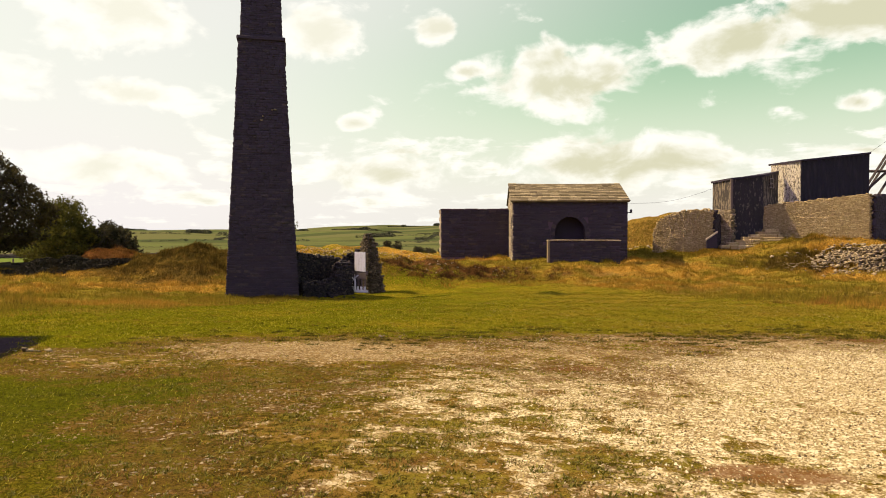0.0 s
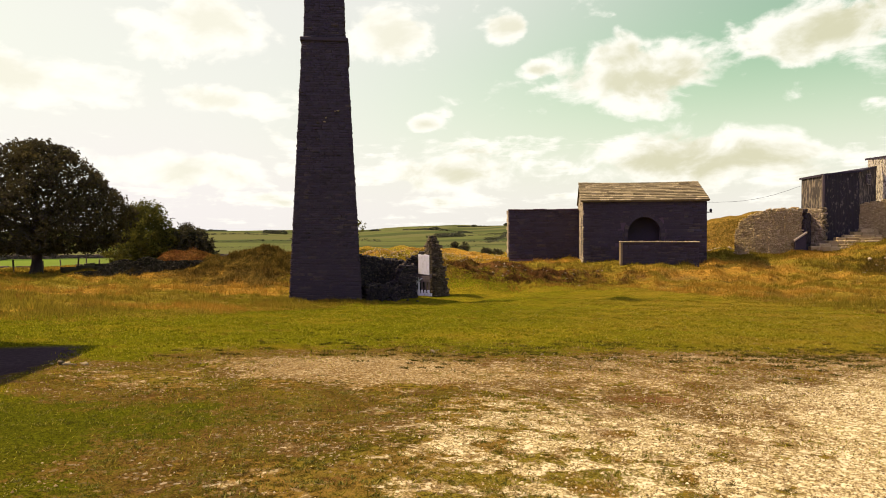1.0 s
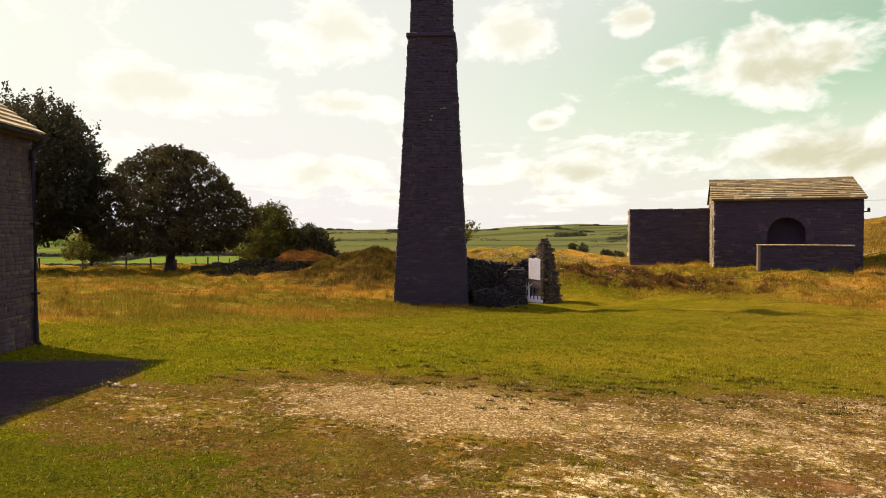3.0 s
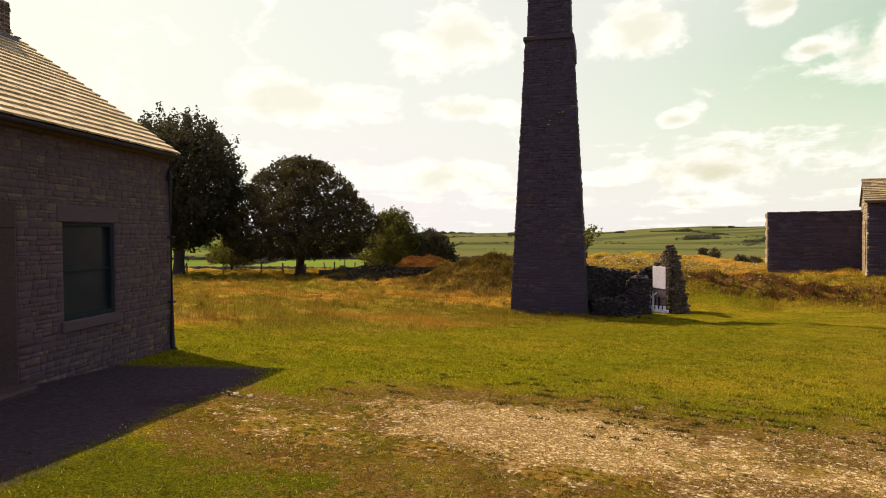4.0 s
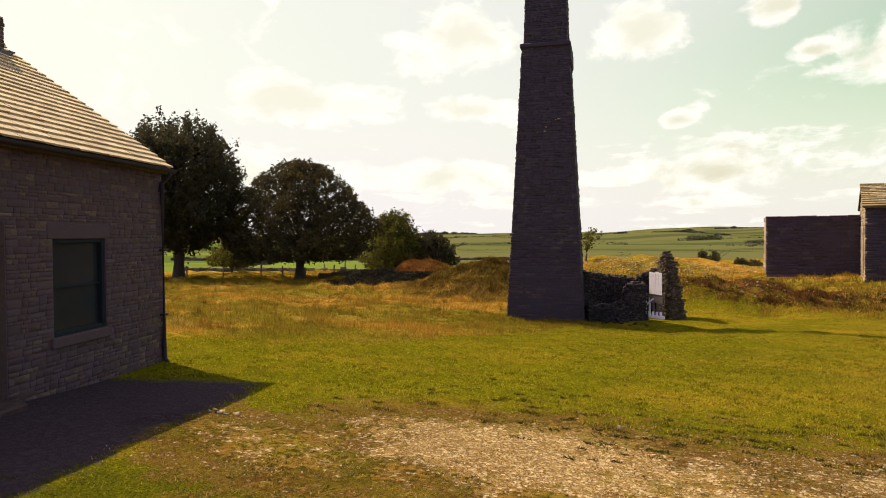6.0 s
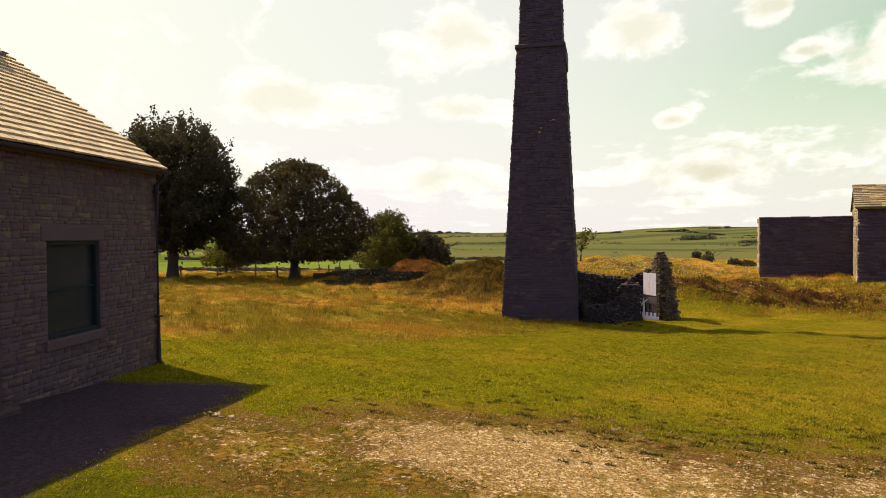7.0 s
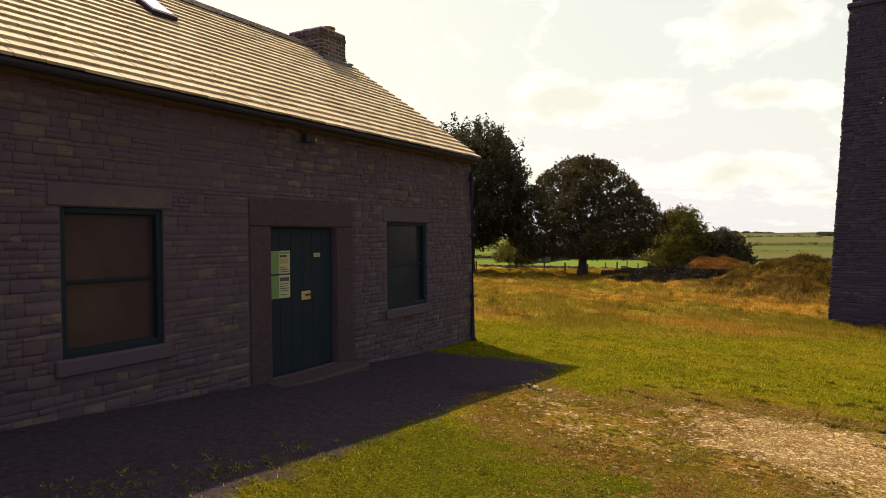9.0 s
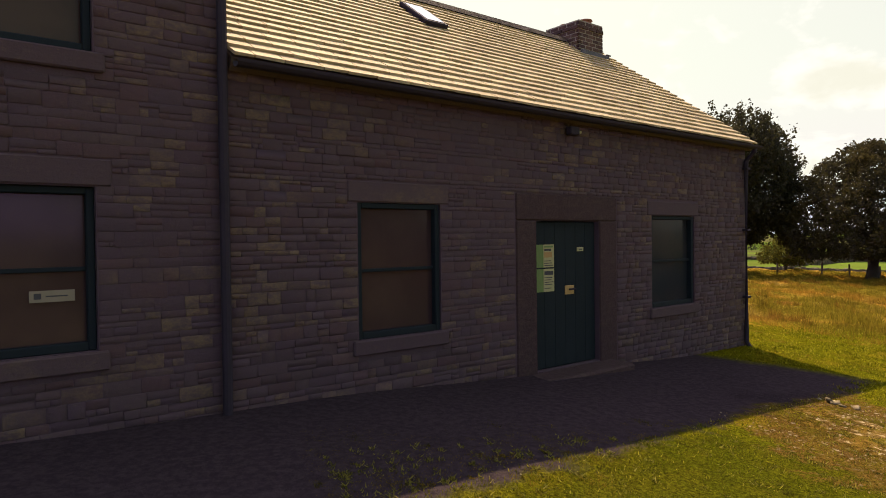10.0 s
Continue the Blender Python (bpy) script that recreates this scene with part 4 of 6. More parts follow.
    tagged(part("slating", rest, "tile", roof), kind="stuff")
    for i in range(21):
        a = x0 + i * (x1 - x0) / 21
        b = a + (x1 - x0) / 21 - 0.008
        s = Shape()
        s.add([(u, RIDGE_Y + dy, RIDGE_Z + dz) for u in (a, b) for dy, dz in ((-0.17, -0.06), (-0.09, 0.055), (0, 0.085), (0.09, 0.055), (0.17, -0.06))],
              [(0, 5, 6, 1), (1, 6, 7, 2), (2, 7, 8, 3), (3, 8, 9, 4), (0, 1, 2, 3, 4), (9, 8, 7, 6, 5)])
        part("ridge_tile", s, "ridge", roof)
    # skylight
    sk = part("skylight", Shape().box(-5.74, -5.30, 2.72, 3.55, 0.0, 0.09, m=front, c=0.015), "black", roof, "small roof window reflecting the sky")
    part("pane", Shape().box(-5.69, -5.35, 2.78, 3.49, 0.0905, 0.097, m=front), "glass", sk)
    # gutter and pipe
    gut = Shape()
    prof = [(-0.065 * math.cos(t), -0.065 * math.sin(t)) for t in [math.pi * i / 7 for i in range(8)]]
    gut.add([(x, EAVE_Y - 0.05 + a, EAVE_Z - 0.05 + b) for x in (x0, x1 - 0.03) for a, b in prof], [(i, i + 1, i + 9, i + 8) for i in range(7)])
    part("gutter", gut, "black", h, "black cast-iron gutter")
    part("downpipe", Shape().tube([(-0.10, -0.2, 3.58), (-0.10, -0.2, 3.52), (-0.115, -0.05, 3.36), (-0.115, -0.05, 0.10), (-0.10, -0.12, 0.0)], [0.042] * 5, 10), "black", h, "black cast-iron downpipe")
    for z in (0.9, 2.1, 3.2):
        part("pipe_bracket", Shape().box(-0.175, -0.055, -0.105, 0.0, z, z + 0.04, c=0.005), "black", h)
    # brick stack
    cx0, cx1, cy0, cy1, cz0, cz1 = -1.08, -0.30, 2.92, 3.82, 5.45, 6.50
    st = part("brick_chimney", Shape().box(cx0 + 0.004, cx1 - 0.004, cy0 + 0.004, cy1 - 0.004, cz0, cz1 - 0.01), "pale_mortar", h, "sooty brown brick chimney stack")
    brick = [Shape().box(0, 1, 0, 1, 0, 1, c=0.04).mesh("brick", "brick")]
    rows = int((cz1 - cz0) / 0.079)
    for r in range(rows):
        z, grow = cz0 + r * 0.079, 0.025 if r == rows - 2 else 0.0
        for side in range(4):
            a0, a1 = (cx0, cx1) if side % 2 == 0 else (cy0, cy1)
            x = a0 - (0.112 if (r + side) % 2 else 0.0)
            while x < a1 - 0.02:
                u, w = max(x, a0), min(x + 0.215, a1)
                if w - u > 0.03:
                    if side == 0:
                        m = Matrix.Translation((u, cy0 - grow, z)) @ Matrix.Diagonal((w - u - 0.013, 0.05, 0.064, 1))
                    elif side == 2:
                        m = Matrix.Translation((u, cy1 - 0.05 + grow, z)) @ Matrix.Diagonal((w - u - 0.013, 0.05, 0.064, 1))
                    elif side == 1:
                        m = Matrix.Translation((cx0 - grow, u, z)) @ Matrix.Diagonal((0.05, w - u - 0.013, 0.064, 1))
                    else:
                        m = Matrix.Translation((cx1 - 0.05 + grow, u, z)) @ Matrix.Diagonal((0.05, w - u - 0.013, 0.064, 1))
                    if z > 5.6:
                        part("brick", brick[0], "brick", st, m=m)
                x += 0.223
    part("flashing", Shape().box(cx0 - 0.02, cx1 + 0.10, cy0 - 0.10, cy0 - 0.005, 5.72, 5.86, c=0.01).box(cx1 + 0.004, cx1 + 0.16, cy0 - 0.1, cy1, 5.86, 5.885, c=0.005), "lead", h, "lead flashing round the stack")
    for x, y2 in ((-0.62, 3.12), (-0.70, 3.58)):
        part("chimney_pot", Shape().tube([(x, y2, 6.46), (x, y2, 6.49), (x, y2, 6.56), (x, y2, 6.575), (x, y2, 6.60)], [0.14, 0.135, 0.125, 0.15, 0.145], 14), "terracotta", h, "squat terracotta chimney pot")
    lamp = thing("security_light", "small black floodlight under the eaves", "lamp", HOUSE @ Matrix.Translation((-4.9, 0.0, 3.44)))
    part("body", Shape().box(-0.13, 0.05, -0.13, -0.03, -0.05, 0.06, c=0.012), "black", lamp)
    part("bracket", Shape().box(-0.06, -0.02, -0.03, 0.03, -0.02, 0.02), "black", lamp)
    part("sensor", Shape().box(0.07, 0.13, -0.10, -0.05, -0.02, 0.02, c=0.01), "paper", lamp)


def make_tall_house():
    """The two-storey house that adjoins the low one."""
    h = thing("tall_house", "two-storey dark gritstone house with green windows", "house", HOUSE)
    x0, x1, top = -17.0, -9.62, 6.3
    low, up = (-11.95, -10.67, 1.18, 2.48), (-11.95, -10.67, 3.54, 4.85)
    wall = part("wall", holed(x0, x1, -0.5, top, [low, up], 0.003, 0.55), "mortar", h, "dark coursed gritstone wall")
    part("end_wall", Shape().box(x1 - 0.5, x1, 0.55, 6.6, -0.5, top).box(x0, x0 + 0.5, 0.55, 6.6, -0.5, top).box(x0, x1, 6.6, 7.1, -0.5, top), "mortar", h)
    part("room", Shape().box(x0 + 0.5, x1 - 0.52, 0.9, 0.95, -0.3, top), "dark", h)
    part("roof", Shape().add([(x0 - 0.1, -0.2, top), (x1 + 0.1, -0.2, top), (x0 - 0.1, 3.5, 8.9), (x1 + 0.1, 3.5, 8.9), (x0 - 0.1, 7.3, top), (x1 + 0.1, 7.3, top)],
                             [(0, 1, 3, 2), (2, 3, 5, 4), (0, 2, 4), (1, 5, 3), (0, 4, 5, 1)]), "ridge", h)
    rnd = random.Random(21)
    keep = []
    for w in (low, up):
        keep += [(w[0] - 0.01, w[1] + 0.01, w[2] - 0.17, w[3] + 0.01), (w[0] - 0.12, w[1] + 0.12, w[3], w[3] + 0.23)]
    lay(courses(x0, x1, -0.1, 5.2, keep, rnd, (0.045, 0.13), (0.10, 0.30)), wall, "stone", rnd, near=(-10.2, 2.2), limit=220, depth=0.026, joint=0.005, proud=(-0.001, 0.008))
    for w in (low, up):
        sash_window(h, w, 0.08)
    s = thing("window_sign", "small pale sign fixed behind the window", "sign", HOUSE @ Matrix.Translation((-11.12, 0.115, 1.58)))
    part("plate", Shape().box(0, 0.31, 0, 0.008, 0, 0.09), "faded", s)
    part("print", Shape().box(0.03, 0.08, -0.003, -0.0005, 0.025, 0.07), "ink", s)
    part("print", Shape().box(0.11, 0.26, -0.003, -0.0005, 0.04, 0.05), "ink", s)
    part("downpipe", Shape().tube([(-9.66, -0.07, 6.2), (-9.66, -0.07, 0.15)], [0.045, 0.045], 10), "black", h, "black cast-iron downpipe")


def glass_look():
    m = bpy.data.materials.new("window_glass")
    m.use_nodes = True
    p = m.node_tree.nodes["Principled BSDF"]
    p.inputs["Base Color"].default_value = (0.75, 0.8, 0.8, 1)
    p.inputs["Roughness"].default_value = 0.03
    p.inputs["Metallic"].default_value = 0.85
    return m


MAT["glass"] = glass_look()
make_house()
make_tall_house()


# ---------------------------------------------------------------- the mine chimney
def make_chimney():
    m = pose(-8.95, 27.45, -1.55, 0, 0, 16)
    t = thing("mine_chimney", "tall square tapering sooty stone mine chimney", "chimney", m)
    zc, zt = 11.05, 16.6
    h0, h1, h2, h3 = 1.52, 0.93, 0.87, 0.72
    d = h0
    core = Shape()

    def frustum(a, b, z0, z1):
        core.add([(sx * s, d + sy * s, z) for s, z in ((a, z0), (b, z1)) for sx, sy in ((-1, -1), (1, -1), (1, 1), (-1, 1))],
                 [(0, 1, 5, 4), (1, 2, 6, 5), (2, 3, 7, 6), (3, 0, 4, 7), (4, 5, 6, 7), (0, 3, 2, 1)])
    frustum(h0 - 0.06, h1 - 0.06, -0.4, zc)
    frustum(h2 - 0.06, h3 - 0.06, zc, zt)
    shaft = part("shaft", core, "soot_shade", t)
    rnd = random.Random(3)

    def ring(z0, z1, fa, fb, near_limit):
        for side in range(4):
            stones, z = [], z0
            while z < z1:
                h = min(rnd.uniform(0.06, 0.13), z1 - z)
                f = fa + (fb - fa) * (z - z0) / (z1 - z0)
                x = -f - rnd.uniform(-0.03, 0.03)
                while x < f - 0.03:
                    w = min(rnd.uniform(0.12, 0.42), f + rnd.uniform(-0.01, 0.035) - x)
                    if f - x - w < 0.12:
                        w = f + rnd.uniform(-0.01, 0.03) - x
                    stones.append((x + w / 2, (z - z0) + h / 2, w, h))
                    x += w
                z += h
            lean = math.degrees(math.atan2(fa - fb, z1 - z0))
            face = Matrix.Translation((0, d, z0)) @ pose(0, 0, 0, 0, 0, 90 * side) @ Matrix.Translation((0, -fa, 0)) @ pose(0, 0, 0, -lean, 0, 0)
            lay(stones, shaft, "soot_shade", rnd, near=(0, 0) if side == 0 and near_limit else None, limit=near_limit, face=face, proud=(-0.006, 0.012), name="stone" if side == 0 and near_limit else "face_stone", depth=0.06, joint=0.003)
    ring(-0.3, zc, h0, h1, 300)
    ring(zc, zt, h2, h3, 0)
    for side in range(4):
        q = Matrix.Translation((0, d, 0)) @ pose(0, 0, 0, 0, 0, 90 * side)
        part("collar_stone", Shape().box(-1.0, 1.0, -1.01, -0.8, zc - 0.05, zc + 0.12, c=0.03, m=q), "soot_shade", t)
    part("collar_stone", Shape().box(0.86, 1.03, d - 0.95, d + 0.95, zc - 0.66, zc - 0.052, c=0.03), "soot_shade", t)
    for x, z, w in ((0.50, 8.02, 0.12), (0.40, 8.0, 0.07), (-0.05, 7.55, 0.10), (0.02, 7.72, 0.07)):
        part("pale_stone", Shape().box(x, x + w, 0.36, 0.5, z, z + 0.05, c=0.012), "limestone", t)
    part("plinth_stone", Shape().box(-1.95, -1.0, -0.25, 0.1, -0.1, 0.10, c=0.04), "limestone", t, "pale slab at the foot")


make_chimney()


# ---------------------------------------------------------------- rubble walls
def rubble(rnd, pts, thick, size=(0.10, 0.22), base=-0.4, loose=1.0):
    """Loose-coursed stones along a line of (x, y, top z); the ground gives the foot."""
    v, f = [], []
    for (xa, ya, ta), (xb, yb, tb) in zip(pts, pts[1:]):
        run = math.hypot(xb - xa, yb - ya)
        ux, uy = (xb - xa) / run, (yb - ya) / run
        for row in (-1, 0, 1):
            z = min(gz(xa, ya), gz(xb, yb)) + base
            while z < max(ta, tb):
                h, s = rnd.uniform(*size) * 0.6, rnd.uniform(-0.1, 0.1)
                while s < run:
                    w = rnd.uniform(*size) * rnd.uniform(1.0, 1.8)
                    u = (s + w / 2) / run
                    if z + h * 0.5 < ta + (tb - ta) * min(max(u, 0), 1) + rnd.uniform(-0.12, 0.06):
                        k = KINDS[rnd.randrange(len(KINDS))]
                        p = k[0] * np.array((w, thick * 0.42, h * 1.2)) * (1 if row <= 0 else -1)
                        a = rnd.uniform(-0.25, 0.25) * loose
                        p = np.stack([p[:, 0] * math.cos(a) - p[:, 1] * math.sin(a), p[:, 0] * math.sin(a) + p[:, 1] * math.cos(a), p[:, 2] * rnd.uniform(0.95 - 0.1 * loose, 1.1 + 0.25 * loose)], 1)
                        off = row * thick * 0.33 + rnd.uniform(-0.03, 0.03) * loose
                        c = np.array((xa + ux * (s + w / 2) - uy * off, ya + uy * (s + w / 2) + ux * off, z + h / 2))
                        q = np.stack([p[:, 0] * ux - p[:, 1] * uy, p[:, 0] * uy + p[:, 1] * ux, p[:, 2]], 1) + c
                        f.append(np.array(k[1] + [(3, 2, 1, 0)]) + 12 * len(v))
                        v.append(q)
                    s += w
                z += h
    if loose < 0.5:
        # packed core, so that the joints stay shallow
        n = 12 * len(v)
        q = thick * 0.5 + 0.004
        for (xa, ya, ta), (xb, yb, tb) in zip(pts, pts[1:]):
            run = math.hypot(xb - xa, yb - ya)
            ux, uy = (xb - xa) / run, (yb - ya) / run
            low = min(gz(xa, ya), gz(xb, yb)) + base
            v.append(np.array([(x - uy * s, y + ux * s, z) for x, y, t in ((xa, ya, ta), (xb, yb, tb)) for s in (-q, q) for z in (low, t - 0.08)]))
            f.append(np.array([(0, 4, 5, 1), (2, 3, 7, 6), (1, 5, 7, 3), (0, 1, 3, 2), (4, 6, 7, 5)]) + n)
            n += 8
    return np.concatenate(v), np.concatenate(f)


def rubble_thing(name, label, category, pts, thick, mat, seed, size=(0.10, 0.22), loose=1.0):
    v, f = rubble(random.Random(seed), pts, thick, size, loose=loose)
    return tagged(new(name, raw(name, v, f, mat)), label, category)


def scatter(name, label, category, cx, cy, rx, ry, count, size, mat, seed, pile):
    """Tumbled stones round a place, heaped towards the middle."""
    rnd = random.Random(seed)
    v, f = [], []
    for i in range(count):
        u, w = rnd.gauss(0, 0.45), rnd.gauss(0, 0.45)
        x, y = cx + u * rx, cy + w * ry
        s = rnd.uniform(*size) * (0.6 + 0.4 * rnd.random())
        k = KINDS[rnd.randrange(len(KINDS))]
        m = Euler((rnd.gauss(0, 0.5), rnd.gauss(0, 0.5), rnd.uniform(0, 6.28))).to_matrix()
        p = (k[0] * np.array((s * 1.2, s * 0.8, s * 0.36))) @ np.array(m).T
        z = gz(x, y) + pile * math.exp(-2 * (u * u + w * w)) * rnd.uniform(0.0, 1.0) + s * 0.1
        f.append(np.array(k[1] + [(3, 2, 1, 0)]) + 12 * len(v))
        v.append(p + np.array((x, y, z)))
    return tagged(new(name, raw(name, np.concatenate(v), np.concatenate(f), mat)), label, category, kind="stuff")


def make_ruin():
    # the walls take the shade-dark rubble, the stump the sun-pale one
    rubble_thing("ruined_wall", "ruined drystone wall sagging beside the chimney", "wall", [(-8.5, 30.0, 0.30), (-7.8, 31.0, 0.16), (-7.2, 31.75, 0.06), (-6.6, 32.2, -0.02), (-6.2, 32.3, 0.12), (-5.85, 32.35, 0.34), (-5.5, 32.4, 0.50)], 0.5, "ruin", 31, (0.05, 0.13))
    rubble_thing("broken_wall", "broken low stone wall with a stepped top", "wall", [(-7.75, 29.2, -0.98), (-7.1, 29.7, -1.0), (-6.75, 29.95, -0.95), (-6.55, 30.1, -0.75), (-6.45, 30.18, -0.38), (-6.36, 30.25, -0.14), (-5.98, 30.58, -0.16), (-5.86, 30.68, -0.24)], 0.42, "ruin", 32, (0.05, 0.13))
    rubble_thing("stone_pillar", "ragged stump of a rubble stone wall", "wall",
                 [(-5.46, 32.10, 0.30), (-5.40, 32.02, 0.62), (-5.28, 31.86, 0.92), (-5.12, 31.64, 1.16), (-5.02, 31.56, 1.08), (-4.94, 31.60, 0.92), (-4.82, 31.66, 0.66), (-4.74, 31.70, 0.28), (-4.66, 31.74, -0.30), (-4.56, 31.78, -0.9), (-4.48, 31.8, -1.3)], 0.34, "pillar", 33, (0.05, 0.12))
    scatter("fallen_stones", "fallen wall stones lying in the grass", "rubble", -6.9, 29.4, 1.3, 0.5, 46, (0.08, 0.22), "ruin", 34, 0.12)
    g = thing("gate", "white wooden gate with a boarded top, standing ajar", "gate", pose(-5.86, 30.96, -1.62, 0, 0, -22))
    for i in range(4):
        part("board", Shape().box(0.24 + i * 0.15, 0.384 + i * 0.15, -0.03, 0.0, 1.03 - 0.012 * i, 1.93 - 0.02 * (i % 2), c=0.006), "white", g)
    for i in range(5):
        x = 0.03 + i * 0.185
        pale = Shape().box(x, x + 0.09, -0.03, 0.0, 0.14, 0.86, c=0.005)
        part("paling", pale, "wood" if i > 1 else "white", g)
        part("paling_foot", Shape().box(x - 0.005, x + 0.095, -0.082, -0.034, 0.14, 0.30, c=0.008), "white", g)
    part("brace", Shape().box(0.0, 0.62, -0.062, -0.034, -0.035, 0.035, c=0.006, m=Matrix.Translation((-0.02, 0, 0.46)) @ pose(0, 0, 0, 0, -38, 0)), "white", g)
    part("rail", Shape().box(-0.05, 0.95, 0.002, 0.04, 0.84, 1.02, c=0.008), "wood", g, "weathered wooden rail")
    part("sign_board", Shape().box(0.30, 0.90, -0.06, -0.034, 0.66, 0.92, c=0.006), "wood", g, "grey wooden sign board")
    part("bottom_rail", Shape().box(-0.12, 1.0, -0.08, -0.033, 0.02, 0.15, c=0.01), "white", g)
    part("post", Shape().box(-0.14, -0.04, -0.05, 0.06, -0.2, 1.5, c=0.01), "wood", g)


make_ruin()


# ---------------------------------------------------------------- the barn
def make_barn():
    x0, x1, y0, y1 = 2.44, 9.83, 43.0, 49.2
    e, r, base = 3.17, 4.42, -0.9
    b = thing("barn", "stone barn with a stone-slate roof and a dark arch", "barn")
    ax, az, ar = 6.15, 1.22, 0.98
    arch = Shape()
    wall = part("front_wall", holed(x0, x1, base, e, [(ax - ar, ax + ar, -0.2, az + ar)], y0 + 0.03, y0 + 0.6), "mortar", b)
    # round head of the arch
    seg = [math.pi * i / 12 for i in range(13)]
    pts = [(ax + ar * math.cos(a), az + ar * math.sin(a)) for a in seg]
    corner = [(ax + ar, az + ar), (ax - ar, az + ar)]
    s = Shape()
    for y in (y0 + 0.03, y0 + 0.6):
        s.add([(p[0], y, p[1]) for p in pts] + [(c[0], y, c[1]) for c in corner], [tuple([13] + list(range(6, -1, -1))), tuple([14] + list(range(12, 5, -1))), (13, 6, 14)])
    part("arch_head", s, "mortar", b)
    part("arch_recess", Shape().box(ax - ar - 0.1, ax + ar + 0.1, y0 + 0.9, y0 + 0.95, -0.6, az + ar + 0.1), "soot_shade", b)
    rnd = random.Random(12)
    stones = [q for q in courses(x0, x1, -0.7, e, [], rnd, (0.12, 0.22), (0.25, 0.6)) if not (q[1] < az + ar + 0.3 and (abs(q[0] - ax) - q[2] / 2 < ar + 0.06 if q[1] < az else math.hypot(max(abs(q[0] - ax) - q[2] / 2, 0), q[1] - az) < ar + 0.10))]
    # front laid near black: its shade is put into the stone colour
    lay(stones, wall, "soot_shade", rnd, near=(6.0, 1.5), limit=150, face=Matrix.Translation((0, y0, 0)), depth=0.05, joint=0.004, proud=(-0.004, 0.008))
    for i in range(15):
        a0, a1 = math.pi * i / 15, math.pi * (i + 0.94) / 15
        ring = [(ax + q * math.cos(t), az + q * math.sin(t)) for t in (a0, a1) for q in (ar - 0.01, ar + 0.26)]
        v = [(p[0], yy, p[1]) for yy in (y0 - 0.03, y0 + 0.3) for p in ring]
        part("voussoir", Shape().add(v, [(0, 1, 3, 2), (4, 6, 7, 5), (0, 4, 5, 1), (2, 3, 7, 6), (1, 5, 7, 3), (0, 2, 6, 4)]), "soot_shade", wall)
    for s in (-1, 1):
        for i in range(6):
            part("jamb_stone", Shape().box(ax + s * (ar - 0.01), ax + s * (ar + 0.22 + 0.10 * (i % 2)), y0 - 0.03, y0 + 0.3, -0.2 + i * 0.237, 0.03 + i * 0.237, c=0.012), "soot_shade", wall)
    side = part("gable_wall", Shape().box(x0 + 0.03, x0 + 0.6, y0 + 0.6, y1, base, e).box(x1 - 0.6, x1 - 0.03, y0 + 0.6, y1, base, e).box(x0 + 0.6, x1 - 0.6, y1 - 0.6, y1, base, e), "mortar", b)
    ym = (y0 + y1) / 2
    tri = Shape()
    for xa, xb in ((x0 + 0.03, x0 + 0.6), (x1 - 0.6, x1 - 0.03)):
        tri.add([(xa, y0, e), (xa, y1, e), (xa, ym, r + 0.02), (xb, y0, e), (xb, y1, e), (xb, ym, r + 0.02)], [(0, 2, 1), (3, 4, 5), (0, 3, 5, 2), (1, 2, 5, 4)])
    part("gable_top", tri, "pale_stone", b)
    # gable paler than the front: sunlight put into its colour
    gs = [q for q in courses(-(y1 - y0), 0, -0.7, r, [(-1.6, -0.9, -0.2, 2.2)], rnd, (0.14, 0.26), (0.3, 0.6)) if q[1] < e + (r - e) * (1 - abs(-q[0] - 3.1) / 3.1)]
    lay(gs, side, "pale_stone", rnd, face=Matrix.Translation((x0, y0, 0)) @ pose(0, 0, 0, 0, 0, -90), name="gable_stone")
    part("slit_window", Shape().box(x0 - 0.005, x0 + 0.02, y0 + 0.9, y0 + 1.6, -0.2, 2.2), "dark", b)
    a = math.atan2(r - e, ym - y0)
    run = (ym - y0 + 0.15) / math.cos(a)
    roof_m = Matrix.Translation((0, y0 - 0.15, e - 0.02)) @ pose(0, 0, 0, math.degrees(a), 0, 0)
    back_m = Matrix.Translation((0, y1 + 0.15, e - 0.02)) @ pose(0, 0, 0, -math.degrees(a), 0, 0)
    roof = part("roof", Shape().box(x0 - 0.1, x1 + 0.1, 0, run, -0.02, 0.05, m=roof_m).box(x0 - 0.1, x1 + 0.1, -run, 0, -0.02, 0.08, m=back_m), "barn_tile", b, "uneven stone-slate roof")
    y, n = 0.0, 0
    while y < run - 0.05:
        h = 0.36 - 0.16 * y / run
        x = x0 - 0.14
        while x < x1 + 0.1:
            w = min(rnd.uniform(0.3, 0.75), x1 + 0.14 - x)
            sag = -0.06 * math.sin(math.pi * (x - x0) / (x1 - x0)) * y / run
            q = roof_m @ Matrix.Translation((x, y, 0.055 + sag)) @ pose(0, 0, 0, -7.0 + rnd.uniform(-0.8, 0.8), rnd.uniform(-0.6, 0.6), 0)
            part("slate", Shape().box(0, w - 0.01, -rnd.uniform(0, 0.04), h * 1.15, 0, 0.06, m=q), "barn_tile", roof)
            x += w
        y += h
    for i in range(12):
        xa = x0 - 0.1 + i * (x1 - x0 + 0.2) / 12
        part("ridge_stone", Shape().box(xa, xa + 0.62, ym - 0.16, ym + 0.16, r - 0.02, r + 0.08 - 0.02 * (i % 3), c=0.03), "barn_tile", roof)
    an = thing("lean_to_wall", "roofless stone annexe with a straight top, its front coloured dark for shade", "building")
    ax0, ax1, ay = -2.45, 2.40, 47.6
